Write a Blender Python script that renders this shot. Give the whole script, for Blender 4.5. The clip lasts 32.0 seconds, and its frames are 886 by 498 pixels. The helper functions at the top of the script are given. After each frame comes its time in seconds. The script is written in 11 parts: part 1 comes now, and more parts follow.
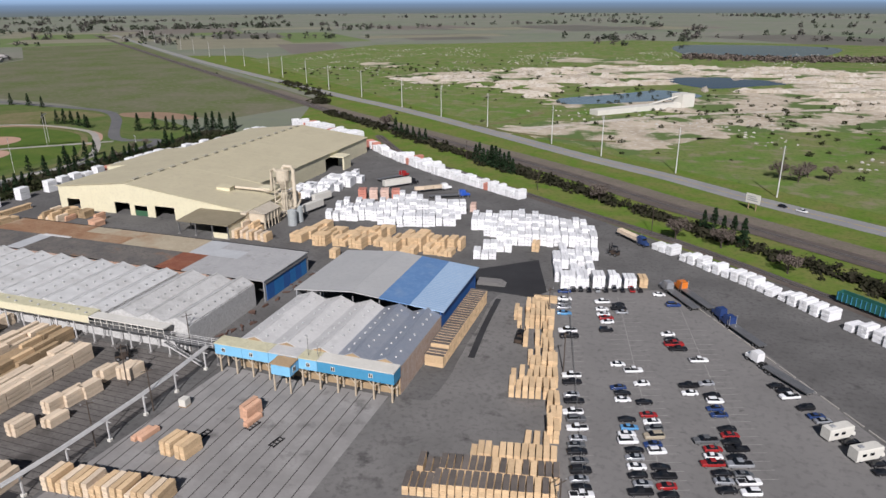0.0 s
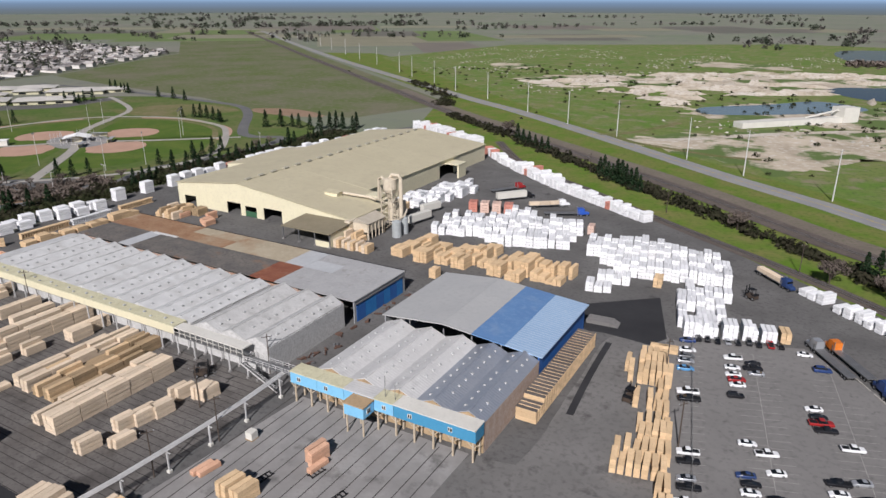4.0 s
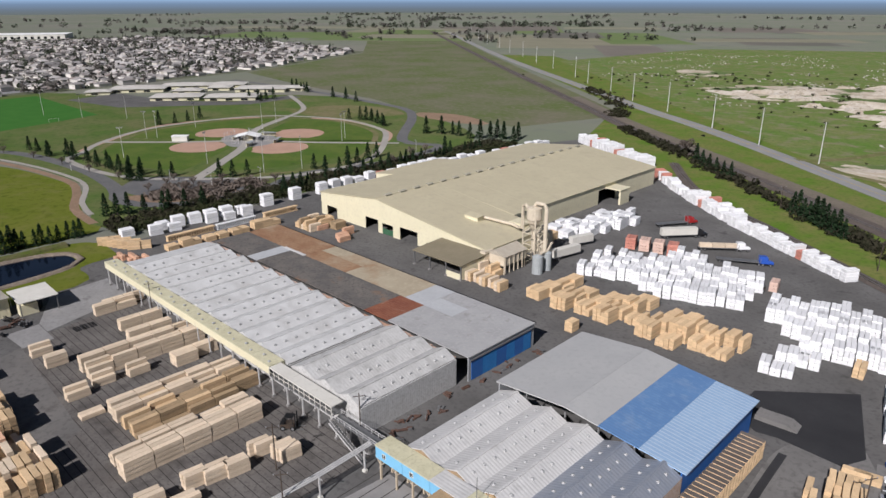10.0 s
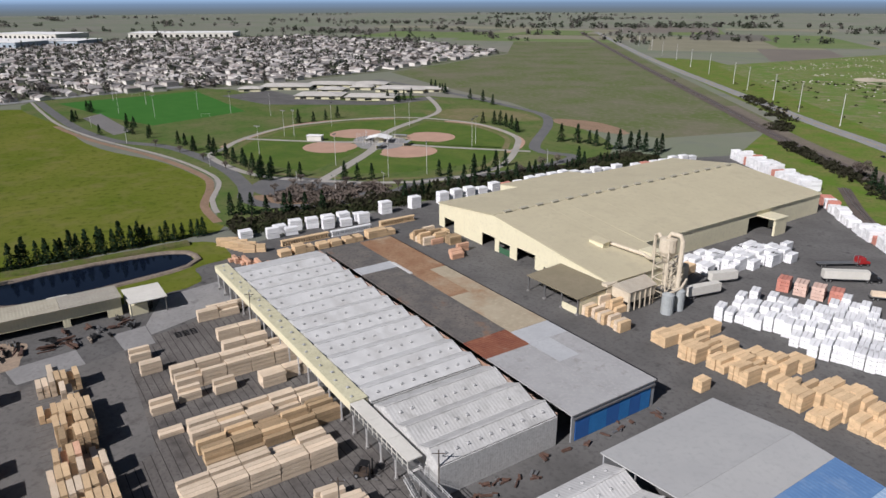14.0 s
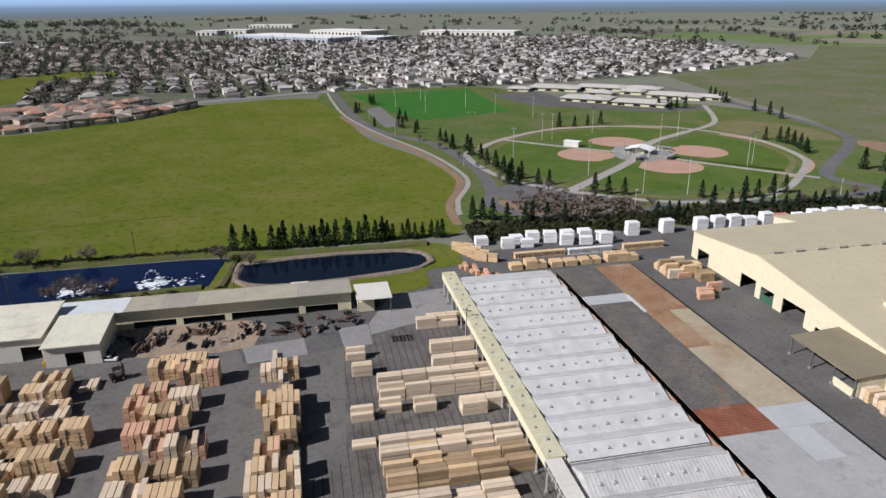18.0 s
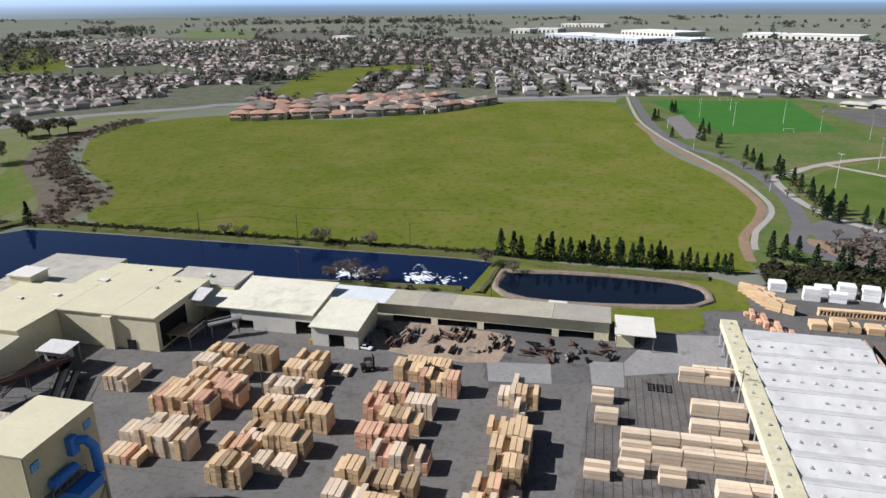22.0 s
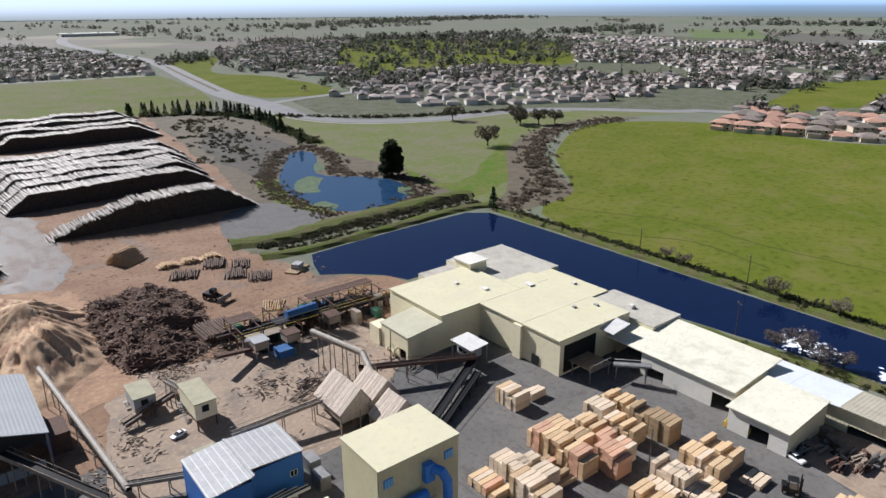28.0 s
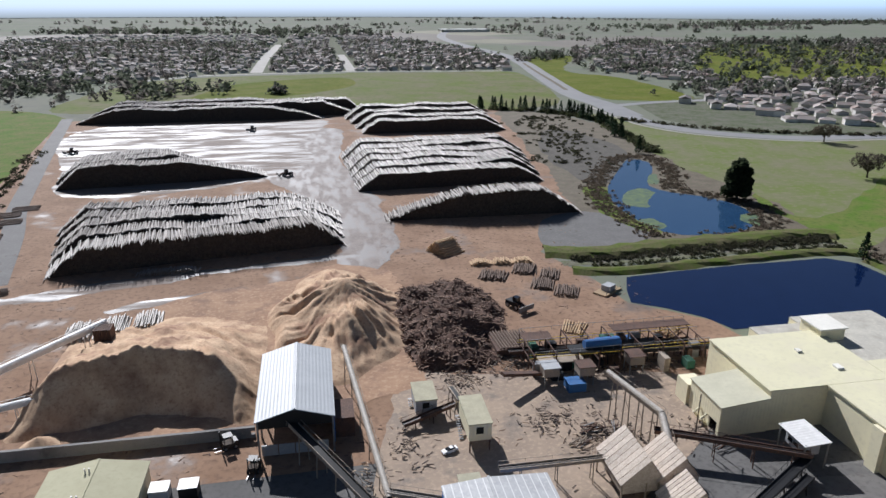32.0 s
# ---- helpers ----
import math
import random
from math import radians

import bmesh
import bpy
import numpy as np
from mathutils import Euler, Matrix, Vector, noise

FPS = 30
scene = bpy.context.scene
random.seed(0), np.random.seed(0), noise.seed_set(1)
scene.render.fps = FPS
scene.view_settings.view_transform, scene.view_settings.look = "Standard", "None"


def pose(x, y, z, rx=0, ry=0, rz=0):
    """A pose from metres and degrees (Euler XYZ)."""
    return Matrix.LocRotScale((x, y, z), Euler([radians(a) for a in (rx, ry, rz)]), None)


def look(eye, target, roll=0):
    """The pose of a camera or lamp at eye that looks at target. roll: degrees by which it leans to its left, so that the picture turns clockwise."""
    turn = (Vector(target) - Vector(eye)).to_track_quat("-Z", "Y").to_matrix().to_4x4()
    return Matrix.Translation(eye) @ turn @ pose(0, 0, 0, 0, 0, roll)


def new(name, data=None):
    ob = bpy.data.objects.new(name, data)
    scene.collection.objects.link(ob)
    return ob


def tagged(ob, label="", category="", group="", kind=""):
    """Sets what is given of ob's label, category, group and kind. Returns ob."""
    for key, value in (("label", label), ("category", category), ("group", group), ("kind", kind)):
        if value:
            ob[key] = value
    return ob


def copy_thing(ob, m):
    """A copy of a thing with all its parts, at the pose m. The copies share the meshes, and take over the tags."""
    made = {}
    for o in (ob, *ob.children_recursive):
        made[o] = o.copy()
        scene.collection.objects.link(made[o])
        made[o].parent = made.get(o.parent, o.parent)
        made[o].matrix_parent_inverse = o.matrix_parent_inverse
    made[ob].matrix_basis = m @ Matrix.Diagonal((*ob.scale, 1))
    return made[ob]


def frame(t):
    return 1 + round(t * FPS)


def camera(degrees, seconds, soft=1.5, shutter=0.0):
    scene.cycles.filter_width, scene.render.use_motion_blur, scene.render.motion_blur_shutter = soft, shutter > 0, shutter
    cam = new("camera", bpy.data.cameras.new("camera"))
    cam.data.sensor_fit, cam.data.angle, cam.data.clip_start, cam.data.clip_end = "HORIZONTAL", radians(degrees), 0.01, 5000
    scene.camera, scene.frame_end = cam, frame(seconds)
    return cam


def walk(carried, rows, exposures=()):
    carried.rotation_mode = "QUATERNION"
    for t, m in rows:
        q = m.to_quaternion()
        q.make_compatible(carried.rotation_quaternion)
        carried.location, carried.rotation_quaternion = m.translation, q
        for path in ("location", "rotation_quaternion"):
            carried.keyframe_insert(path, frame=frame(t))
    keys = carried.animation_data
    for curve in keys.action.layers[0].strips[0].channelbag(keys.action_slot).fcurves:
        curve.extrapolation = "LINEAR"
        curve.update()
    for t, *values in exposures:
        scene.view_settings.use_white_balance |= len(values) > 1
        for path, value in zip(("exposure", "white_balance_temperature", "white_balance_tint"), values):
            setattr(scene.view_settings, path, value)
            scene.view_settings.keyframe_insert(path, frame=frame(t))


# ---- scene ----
# Camera: a drone at about 88 m that circles the yard.
cam = camera(65.47, 32.0)
PATH = [
    (0, (0.00, 0.00, 85.99), (-30.26, 89.05, 52.00), -0.23),
    (0.5, (-0.32, 2.79, 86.12), (-35.10, 90.16, 52.10), -0.10),
    (1, (-0.70, 5.61, 86.21), (-40.00, 91.04, 52.17), 0.01),
    (1.5, (-1.06, 8.54, 86.26), (-43.64, 92.37, 52.20), 0.06),
    (2, (-1.42, 11.40, 86.31), (-46.36, 93.98, 52.23), 0.10),
    (2.5, (-1.86, 14.07, 86.43), (-47.78, 96.10, 52.33), 0.15),
    (3, (-2.29, 16.60, 86.60), (-48.55, 98.43, 52.48), 0.14),
    (3.5, (-2.70, 19.15, 86.80), (-49.01, 100.95, 52.68), 0.06),
    (5.5, (-5.08, 29.01, 87.67), (-51.88, 110.51, 53.47), 0.08),
    (6, (-5.99, 31.63, 87.79), (-53.89, 112.47, 53.58), 0.17),
    (6.5, (-6.87, 34.30, 87.88), (-56.44, 114.12, 53.67), 0.20),
    (7, (-7.77, 36.97, 87.94), (-59.66, 115.31, 53.73), 0.24),
    (7.5, (-8.58, 39.57, 88.03), (-63.08, 116.13, 53.84), 0.29),
    (8, (-9.26, 42.16, 88.18), (-66.28, 116.87, 54.02), 0.26),
    (8.5, (-9.86, 44.76, 88.46), (-69.26, 117.60, 54.31), 0.17),
    (9, (-10.48, 47.27, 88.87), (-72.11, 118.23, 54.71), 0.05),
    (9.5, (-11.43, 49.74, 89.21), (-75.17, 118.80, 55.04), -0.02),
    (10, (-12.71, 52.26, 89.38), (-78.29, 119.58, 55.22), -0.03),
    (10.5, (-13.99, 54.77, 89.49), (-81.39, 120.27, 55.33), -0.03),
    (11, (-15.19, 57.20, 89.61), (-84.32, 120.88, 55.45), -0.05),
    (11.5, (-16.31, 59.53, 89.80), (-87.14, 121.31, 55.65), -0.09),
    (12, (-17.44, 61.80, 90.02), (-89.87, 121.69, 55.85), -0.14),
    (12.5, (-18.84, 64.10, 90.14), (-92.68, 122.23, 55.96), -0.17),
    (13, (-20.41, 66.53, 90.14), (-95.56, 122.96, 55.96), -0.16),
    (13.5, (-21.88, 68.98, 90.14), (-98.40, 123.56, 55.97), -0.18),
    (14, (-23.43, 71.05, 90.26), (-101.51, 123.36, 56.09), -0.17),
    (14.5, (-25.21, 72.70, 90.46), (-105.65, 121.29, 56.28), -0.11),
    (15, (-27.00, 74.25, 90.70), (-110.21, 117.91, 56.51), -0.05),
    (15.5, (-28.70, 75.80, 90.95), (-114.37, 114.42, 56.75), -0.04),
    (17.5, (-35.04, 83.00, 91.39), (-126.16, 106.03, 57.25), -0.36),
    (18, (-37.06, 84.78, 91.27), (-129.16, 103.66, 57.18), -0.49),
    (18.5, (-39.04, 86.42, 91.18), (-131.97, 100.72, 57.14), -0.59),
    (19, (-40.86, 87.75, 91.22), (-134.42, 97.27, 57.23), -0.65),
    (19.5, (-42.69, 88.65, 91.36), (-136.64, 93.28, 57.41), -0.64),
    (20, (-44.71, 89.06, 91.52), (-138.78, 88.42, 57.60), -0.55),
    (20.5, (-46.84, 88.93, 91.69), (-140.73, 83.06, 57.77), -0.43),
    (21, (-49.03, 88.73, 91.85), (-142.44, 77.64, 57.93), -0.33),
    (21.5, (-51.28, 88.87, 91.98), (-143.93, 72.61, 58.05), -0.33),
    (22, (-53.41, 89.19, 92.05), (-145.15, 68.37, 58.14), -0.38),
    (22.5, (-55.46, 89.41, 92.08), (-146.17, 64.40, 58.21), -0.41),
    (23, (-57.71, 89.49, 92.17), (-147.07, 60.01, 58.32), -0.45),
    (23.5, (-60.04, 89.50, 92.37), (-147.78, 55.45, 58.56), -0.54),
    (24, (-62.34, 89.32, 92.59), (-148.16, 50.63, 58.85), -0.62),
    (24.5, (-64.86, 88.74, 92.75), (-148.51, 45.56, 59.02), -0.62),
    (25, (-67.59, 87.79, 92.82), (-148.73, 40.08, 59.06), -0.54),
    (25.5, (-70.34, 86.64, 92.85), (-148.61, 34.36, 59.08), -0.42),
    (27.5, (-79.00, 81.17, 92.82), (-142.00, 11.23, 59.07), -0.23),
    (28, (-80.77, 79.82, 93.04), (-139.24, 6.04, 59.29), -0.24),
    (28.5, (-82.57, 78.10, 93.05), (-136.35, 0.84, 59.33), -0.25),
    (29, (-84.38, 75.92, 92.83), (-133.24, -4.57, 59.16), -0.23),
    (29.5, (-85.98, 73.59, 92.65), (-129.77, -9.77, 58.99), -0.17),
    (30, (-87.25, 71.29, 92.63), (-125.88, -14.58, 58.94), -0.04),
    (30.5, (-88.36, 69.02, 92.62), (-121.65, -19.05, 58.91), 0.09),
    (31, (-89.46, 66.67, 92.51), (-117.21, -23.30, 58.81), 0.14),
    (31.5, (-90.58, 64.19, 92.34), (-112.88, -27.29, 58.66), 0.16),
    (32, (-91.70, 61.70, 92.27), (-108.91, -30.86, 58.58), 0.20),
]
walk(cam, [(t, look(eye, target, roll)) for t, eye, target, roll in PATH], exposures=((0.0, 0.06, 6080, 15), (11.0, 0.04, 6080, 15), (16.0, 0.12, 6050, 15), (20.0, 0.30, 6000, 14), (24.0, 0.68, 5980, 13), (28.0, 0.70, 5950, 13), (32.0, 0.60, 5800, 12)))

# ---- world and sun ----
SUN_ELEV, SUN_FROM = 37.0, 285.0   # degrees; direction on the plan from which the sun shines
world = bpy.data.worlds.new("sky")
scene.world = world
world.use_nodes = True
wn = world.node_tree
wn.nodes.clear()
sky = wn.nodes.new("ShaderNodeTexSky")
sky.sky_type = "NISHITA"
sky.sun_disc = False
sky.sun_elevation = radians(SUN_ELEV)
sky.sun_rotation = radians(90 - SUN_FROM)
sky.altitude, sky.air_density, sky.dust_density, sky.ozone_density = 50, 1.0, 1.0, 1.0
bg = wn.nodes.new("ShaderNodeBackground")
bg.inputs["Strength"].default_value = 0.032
wo = wn.nodes.new("ShaderNodeOutputWorld")
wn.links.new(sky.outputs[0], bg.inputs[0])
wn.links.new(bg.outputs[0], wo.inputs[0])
sun_data = bpy.data.lights.new("sun", "SUN")
sun_data.energy, sun_data.angle, sun_data.color = 5.0, radians(0.53), (1.0, 0.95, 0.88)
sun = new("sun", sun_data)
_a = radians(SUN_FROM)
sun.matrix_world = look((200 * math.cos(_a), 200 * math.sin(_a), 200 * math.tan(radians(SUN_ELEV))), (0, 0, 0))

# ---- materials ----
MATS = {}


def mat(name, c1, c2=None, c3=None, big=12.0, fine=0.6, rough=0.85, metal=0.0, bump=0.15, rand=0.0, island=False, ribs=None, lines=None, spec=0.3, spread=(0.35, 0.65), wet=None, leaf=0.0, stretch=None):
    """A surface of three colours mixed at two scales (metres), with relief; ribs: (axis, metres) corrugation;
    lines: (axis, metres, colour, share) thin dark joints; rand: spread of brightness from object to object."""
    if name in MATS:
        return MATS[name]
    m = bpy.data.materials.new(name)
    m.use_nodes = True
    t = m.node_tree
    b = t.nodes["Principled BSDF"]
    N, L = t.nodes.new, t.links.new
    geo = N("ShaderNodeNewGeometry")
    pos = geo.outputs["Position"]

    def noise_tex(size, detail=4.0):
        n = N("ShaderNodeTexNoise")
        n.inputs["Scale"].default_value = 1.0 / size
        n.inputs["Detail"].default_value = detail
        n.inputs["Roughness"].default_value = 0.6
        L(pos, n.inputs["Vector"])
        return n.outputs["Fac"]

    def ramp(fac, lo, hi):
        r = N("ShaderNodeMapRange")
        r.inputs["From Min"].default_value, r.inputs["From Max"].default_value = lo, hi
        L(fac, r.inputs["Value"])
        return r.outputs[0]

    def mix(fac, a, bcol):
        x = N("ShaderNodeMix")
        x.data_type = "RGBA"
        for sock, v in ((x.inputs[0], fac), (x.inputs[6], a), (x.inputs[7], bcol)):
            if isinstance(v, (tuple, list)):
                sock.default_value = (*v, 1.0)
            elif isinstance(v, float):
                sock.default_value = v
            else:
                L(v, sock)
        return x.outputs[2]

    c2 = c2 or tuple(0.8 * v for v in c1)
    c3 = c3 or tuple(0.5 * (u + v) * 0.9 for u, v in zip(c1, c2))
    nb, nf = noise_tex(big), noise_tex(fine, 3.0)
    col = mix(ramp(nb, *spread), c1, c2)
    col = mix(ramp(nf, 0.5, 0.75), col, c3)
    height = nf
    wetness = None
    if wet:
        wc, wr, lo, hi, size = wet
        nw = noise_tex(size, 6.0)
        if stretch:
            # smeared along one axis, as wheels and blades leave it
            pull = N("ShaderNodeVectorMath")
            pull.operation = "MULTIPLY"
            pull.inputs[1].default_value = stretch
            L(pos, pull.inputs[0])
            L(pull.outputs[0], nw.node.inputs["Vector"])
        wetness = ramp(nw, lo, hi)
        col = mix(wetness, col, wc)
    if lines:
        axis, step, lc, share = lines
        w = N("ShaderNodeTexWave")
        w.wave_type, w.bands_direction, w.wave_profile = "BANDS", axis, "SAW"
        w.inputs["Scale"].default_value = math.pi / 10.0 / step
        L(pos, w.inputs["Vector"])
        lt = N("ShaderNodeMath")
        lt.operation = "LESS_THAN"
        L(w.outputs["Fac"], lt.inputs[0])
        lt.inputs[1].default_value = share
        col = mix(lt.outputs[0], col, lc)
    if rand:
        oi = N("ShaderNodeObjectInfo")
        r = N("ShaderNodeMapRange")
        r.inputs["To Min"].default_value, r.inputs["To Max"].default_value = 1 - rand, 1 + rand
        L(geo.outputs["Random Per Island"] if island else oi.outputs["Random"], r.inputs["Value"])
        hsv = N("ShaderNodeHueSaturation")
        L(r.outputs[0], hsv.inputs["Value"])
        L(col, hsv.inputs["Color"])
        col = hsv.outputs[0]
    L(col, b.inputs["Base Color"])
    b.inputs["Roughness"].default_value, b.inputs["Metallic"].default_value = rough, metal
    b.inputs["Specular IOR Level"].default_value = spec
    if wet:
        rr = N("ShaderNodeMapRange")
        rr.inputs["To Min"].default_value, rr.inputs["To Max"].default_value = rough, wr
        L(wetness, rr.inputs["Value"])
        L(rr.outputs[0], b.inputs["Roughness"])
    bp = N("ShaderNodeBump")
    bp.inputs["Strength"].default_value = bump
    bp.inputs["Distance"].default_value = 0.1 * min(fine, 2.0)
    L(height, bp.inputs["Height"])
    last = bp.outputs[0]
    if ribs:
        axis, step = ribs
        w = N("ShaderNodeTexWave")
        w.wave_type, w.bands_direction = "BANDS", axis
        w.inputs["Scale"].default_value = math.pi / 10.0 / step
        L(pos, w.inputs["Vector"])
        b2 = N("ShaderNodeBump")
        b2.inputs["Strength"].default_value, b2.inputs["Distance"].default_value = 0.5, 0.05
        L(w.outputs["Fac"], b2.inputs["Height"])
        L(last, b2.inputs["Normal"])
        last = b2.outputs[0]
    L(last, b.inputs["Normal"])
    if rough >= 0.8 and metal == 0.0:
        b.inputs["Diffuse Roughness"].default_value = 0.22
    if leaf:
        # light that comes through thin leaves and twigs
        thin, both = N("ShaderNodeBsdfTranslucent"), N("ShaderNodeMixShader")
        L(col, thin.inputs["Color"])
        both.inputs[0].default_value = leaf
        L(b.outputs[0], both.inputs[1])
        L(thin.outputs[0], both.inputs[2])
        L(both.outputs[0], t.nodes["Material Output"].inputs["Surface"])
    MATS[name] = m
    return m


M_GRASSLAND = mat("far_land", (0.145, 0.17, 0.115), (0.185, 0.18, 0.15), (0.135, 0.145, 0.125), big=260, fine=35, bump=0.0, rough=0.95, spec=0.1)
M_FIELD = mat("spring_grass", (0.090, 0.122, 0.012), (0.145, 0.150, 0.030), (0.058, 0.083, 0.010), big=55, fine=3.6, bump=1.0, rough=0.95, spec=0.05, spread=(0.3, 0.7), wet=((0.165, 0.150, 0.052), 0.95, 0.5, 0.80, 16.0))
M_LAWN = mat("mown_lawn", (0.06, 0.108, 0.018), (0.095, 0.128, 0.028), (0.068, 0.097, 0.027), big=18, fine=3, rough=0.95, spec=0.1)
M_DRY = mat("dry_grass", (0.16, 0.14, 0.075), (0.10, 0.12, 0.035), (0.20, 0.17, 0.10), big=35, fine=4, rough=0.95, spec=0.1)
M_ASPHALT = mat("yard_asphalt", (0.092, 0.089, 0.086), (0.13, 0.126, 0.122), (0.07, 0.068, 0.066), big=18, fine=1.2, rough=0.85, spec=0.2, wet=((0.052, 0.05, 0.048), 0.8, 0.6, 0.72, 6.0))
M_SORT = mat("sort_yard_asphalt", (0.128, 0.122, 0.116), (0.158, 0.150, 0.142), (0.096, 0.091, 0.087), big=13, fine=1.4, rough=0.85, spec=0.2, wet=((0.085, 0.078, 0.073), 0.75, 0.56, 0.70, 7.0))
M_WORN_CONC = mat("worn_concrete", (0.26, 0.255, 0.25), (0.22, 0.215, 0.21), (0.19, 0.185, 0.18), big=6, fine=1.2, rough=0.9, wet=((0.13, 0.125, 0.12), 0.85, 0.6, 0.75, 5.0))
M_ASPHALT_DARK = mat("fresh_asphalt", (0.022, 0.022, 0.024), (0.034, 0.034, 0.036), big=14, fine=1.0, rough=0.85)
M_LOT = mat("lot_asphalt", (0.155, 0.149, 0.143), (0.18, 0.173, 0.166), (0.125, 0.12, 0.116), big=16, fine=1.5, rough=0.9, wet=((0.09, 0.086, 0.084), 0.85, 0.64, 0.74, 3.0))
M_CONC = mat("pad_concrete", (0.27, 0.26, 0.25), (0.20, 0.192, 0.185), (0.22, 0.21, 0.2), big=9, fine=1.0, rough=0.9, wet=((0.11, 0.105, 0.10), 0.85, 0.57, 0.72, 7.0))
M_PLANK = mat("worn_deck", (0.108, 0.099, 0.092), (0.152, 0.141, 0.131), (0.070, 0.065, 0.061), big=9, fine=0.8, rough=0.85, spec=0.2, lines=("Y", 1.9, (0.04, 0.036, 0.034), 0.09), wet=((0.062, 0.057, 0.053), 0.7, 0.53, 0.70, 8.0))
M_DIRT = mat("bark_dirt", (0.215, 0.130, 0.080), (0.29, 0.187, 0.122), (0.135, 0.080, 0.053), big=15, fine=1.6, rough=0.95, bump=0.4, wet=((0.13, 0.095, 0.075), 0.55, 0.56, 0.68, 22.0))
M_MUD = mat("wet_mud", (0.20, 0.155, 0.125), (0.155, 0.118, 0.095), (0.12, 0.09, 0.072), big=17, fine=1.8, rough=0.9, bump=0.5, spec=0.5, wet=((0.11, 0.098, 0.09), 0.54, 0.44, 0.56, 9.0), stretch=(0.22, 1.0, 1.0))
M_TANPAD = mat("dusty_concrete", (0.32, 0.245, 0.18), (0.24, 0.185, 0.14), (0.40, 0.31, 0.225), big=9, fine=1.2, rough=0.85, wet=((0.16, 0.13, 0.105), 0.7, 0.55, 0.68, 8.0))
M_SANDY = mat("white_sand", (0.37, 0.32, 0.25), (0.48, 0.44, 0.385), (0.27, 0.225, 0.165), big=22, fine=3, rough=0.95, bump=0.4, wet=((0.22, 0.19, 0.13), 0.95, 0.55, 0.72, 12.0))
M_WATER = mat("pond_water", (0.003, 0.009, 0.036), (0.004, 0.011, 0.042), big=8, fine=1.5, rough=0.05, bump=0.012, spec=0.2)
M_ROAD = mat("road_asphalt", (0.20, 0.20, 0.205), (0.24, 0.238, 0.235), big=20, fine=1.5)
M_PATH = mat("pale_path", (0.34, 0.32, 0.29), (0.28, 0.265, 0.24), big=15, fine=1.5)
M_BALLAST = mat("rail_ballast", (0.085, 0.07, 0.06), (0.115, 0.095, 0.082), (0.06, 0.05, 0.045), big=12, fine=1.0, bump=0.4)
M_CLAY = mat("infield_clay", (0.42, 0.27, 0.20), (0.36, 0.23, 0.17), big=10, fine=1.5)
M_CREAM = mat("cream_wall", (0.70, 0.65, 0.46), (0.66, 0.61, 0.43), (0.6, 0.55, 0.4), big=8, fine=1.2, rough=0.6, ribs=("X", 0.9), bump=0.08)
M_CREAM_Y = mat("cream_wall_side", (0.70, 0.65, 0.46), (0.66, 0.61, 0.43), (0.6, 0.55, 0.4), big=8, fine=1.2, rough=0.6, ribs=("Y", 0.9), bump=0.08)
M_TAN_ROOF = mat("tan_roof", (0.52, 0.47, 0.325), (0.485, 0.435, 0.30), (0.45, 0.40, 0.28), big=14, fine=2.0, rough=0.6, ribs=("Y", 1.0), bump=0.05, wet=((0.44, 0.39, 0.275), 0.65, 0.55, 0.8, 9.0))
M_CREAM_ROOF = mat("cream_roof", (0.57, 0.54, 0.37), (0.53, 0.50, 0.345), (0.49, 0.46, 0.33), big=9, fine=1.4, rough=0.7, bump=0.05, wet=((0.52, 0.48, 0.365), 0.7, 0.5, 0.85, 7.0))
M_GREY_ROOF = mat("grey_roof", (0.33, 0.34, 0.35), (0.28, 0.29, 0.30), (0.38, 0.38, 0.38), big=9, fine=1.2, rough=0.55, bump=0.05)
M_GALV = mat("galvanised_roof", (0.60, 0.592, 0.575), (0.53, 0.523, 0.51), (0.64, 0.63, 0.615), big=6, fine=0.9, rough=0.6, metal=0.1, ribs=("Y", 0.8), bump=0.08, wet=((0.42, 0.412, 0.40), 0.6, 0.56, 0.78, 3.5))
M_GALV_BLUE = mat("bluish_metal_roof", (0.40, 0.43, 0.49), (0.46, 0.48, 0.52), (0.34, 0.38, 0.45), big=6, fine=0.9, rough=0.35, metal=0.5, ribs=("Y", 0.8), bump=0.08)
M_BLUE_ROOF = mat("blue_roof", (0.125, 0.235, 0.43), (0.11, 0.21, 0.40), (0.16, 0.275, 0.46), big=9, fine=1.5, rough=0.5, ribs=("Y", 0.9), wet=((0.2, 0.29, 0.44), 0.55, 0.55, 0.8, 6.0))
M_BLUE = mat("blue_wall", (0.03, 0.13, 0.40), (0.035, 0.12, 0.36), big=5, fine=0.8, rough=0.6)
M_BLUE_MID = mat("mid_blue_wall", (0.07, 0.27, 0.45), (0.06, 0.25, 0.42), big=5, fine=0.8, rough=0.6)
M_BLUE_PALE = mat("pale_blue_wall", (0.22, 0.50, 0.72), (0.2, 0.46, 0.68), big=5, fine=0.8, rough=0.6)
M_WHITE = mat("white_paint", (0.66, 0.64, 0.58), (0.60, 0.58, 0.52), big=5, fine=0.7, rough=0.6)
M_WRAP = mat("white_wrap", (0.80, 0.80, 0.80), (0.75, 0.75, 0.755), (0.69, 0.69, 0.70), big=2.5, fine=0.5, rough=0.5, rand=0.10, bump=0.3)
M_PINE = mat("sawn_pine", (0.62, 0.455, 0.275), (0.55, 0.395, 0.235), (0.47, 0.33, 0.195), big=3, fine=0.35, rough=0.8, rand=0.14, bump=0.3)
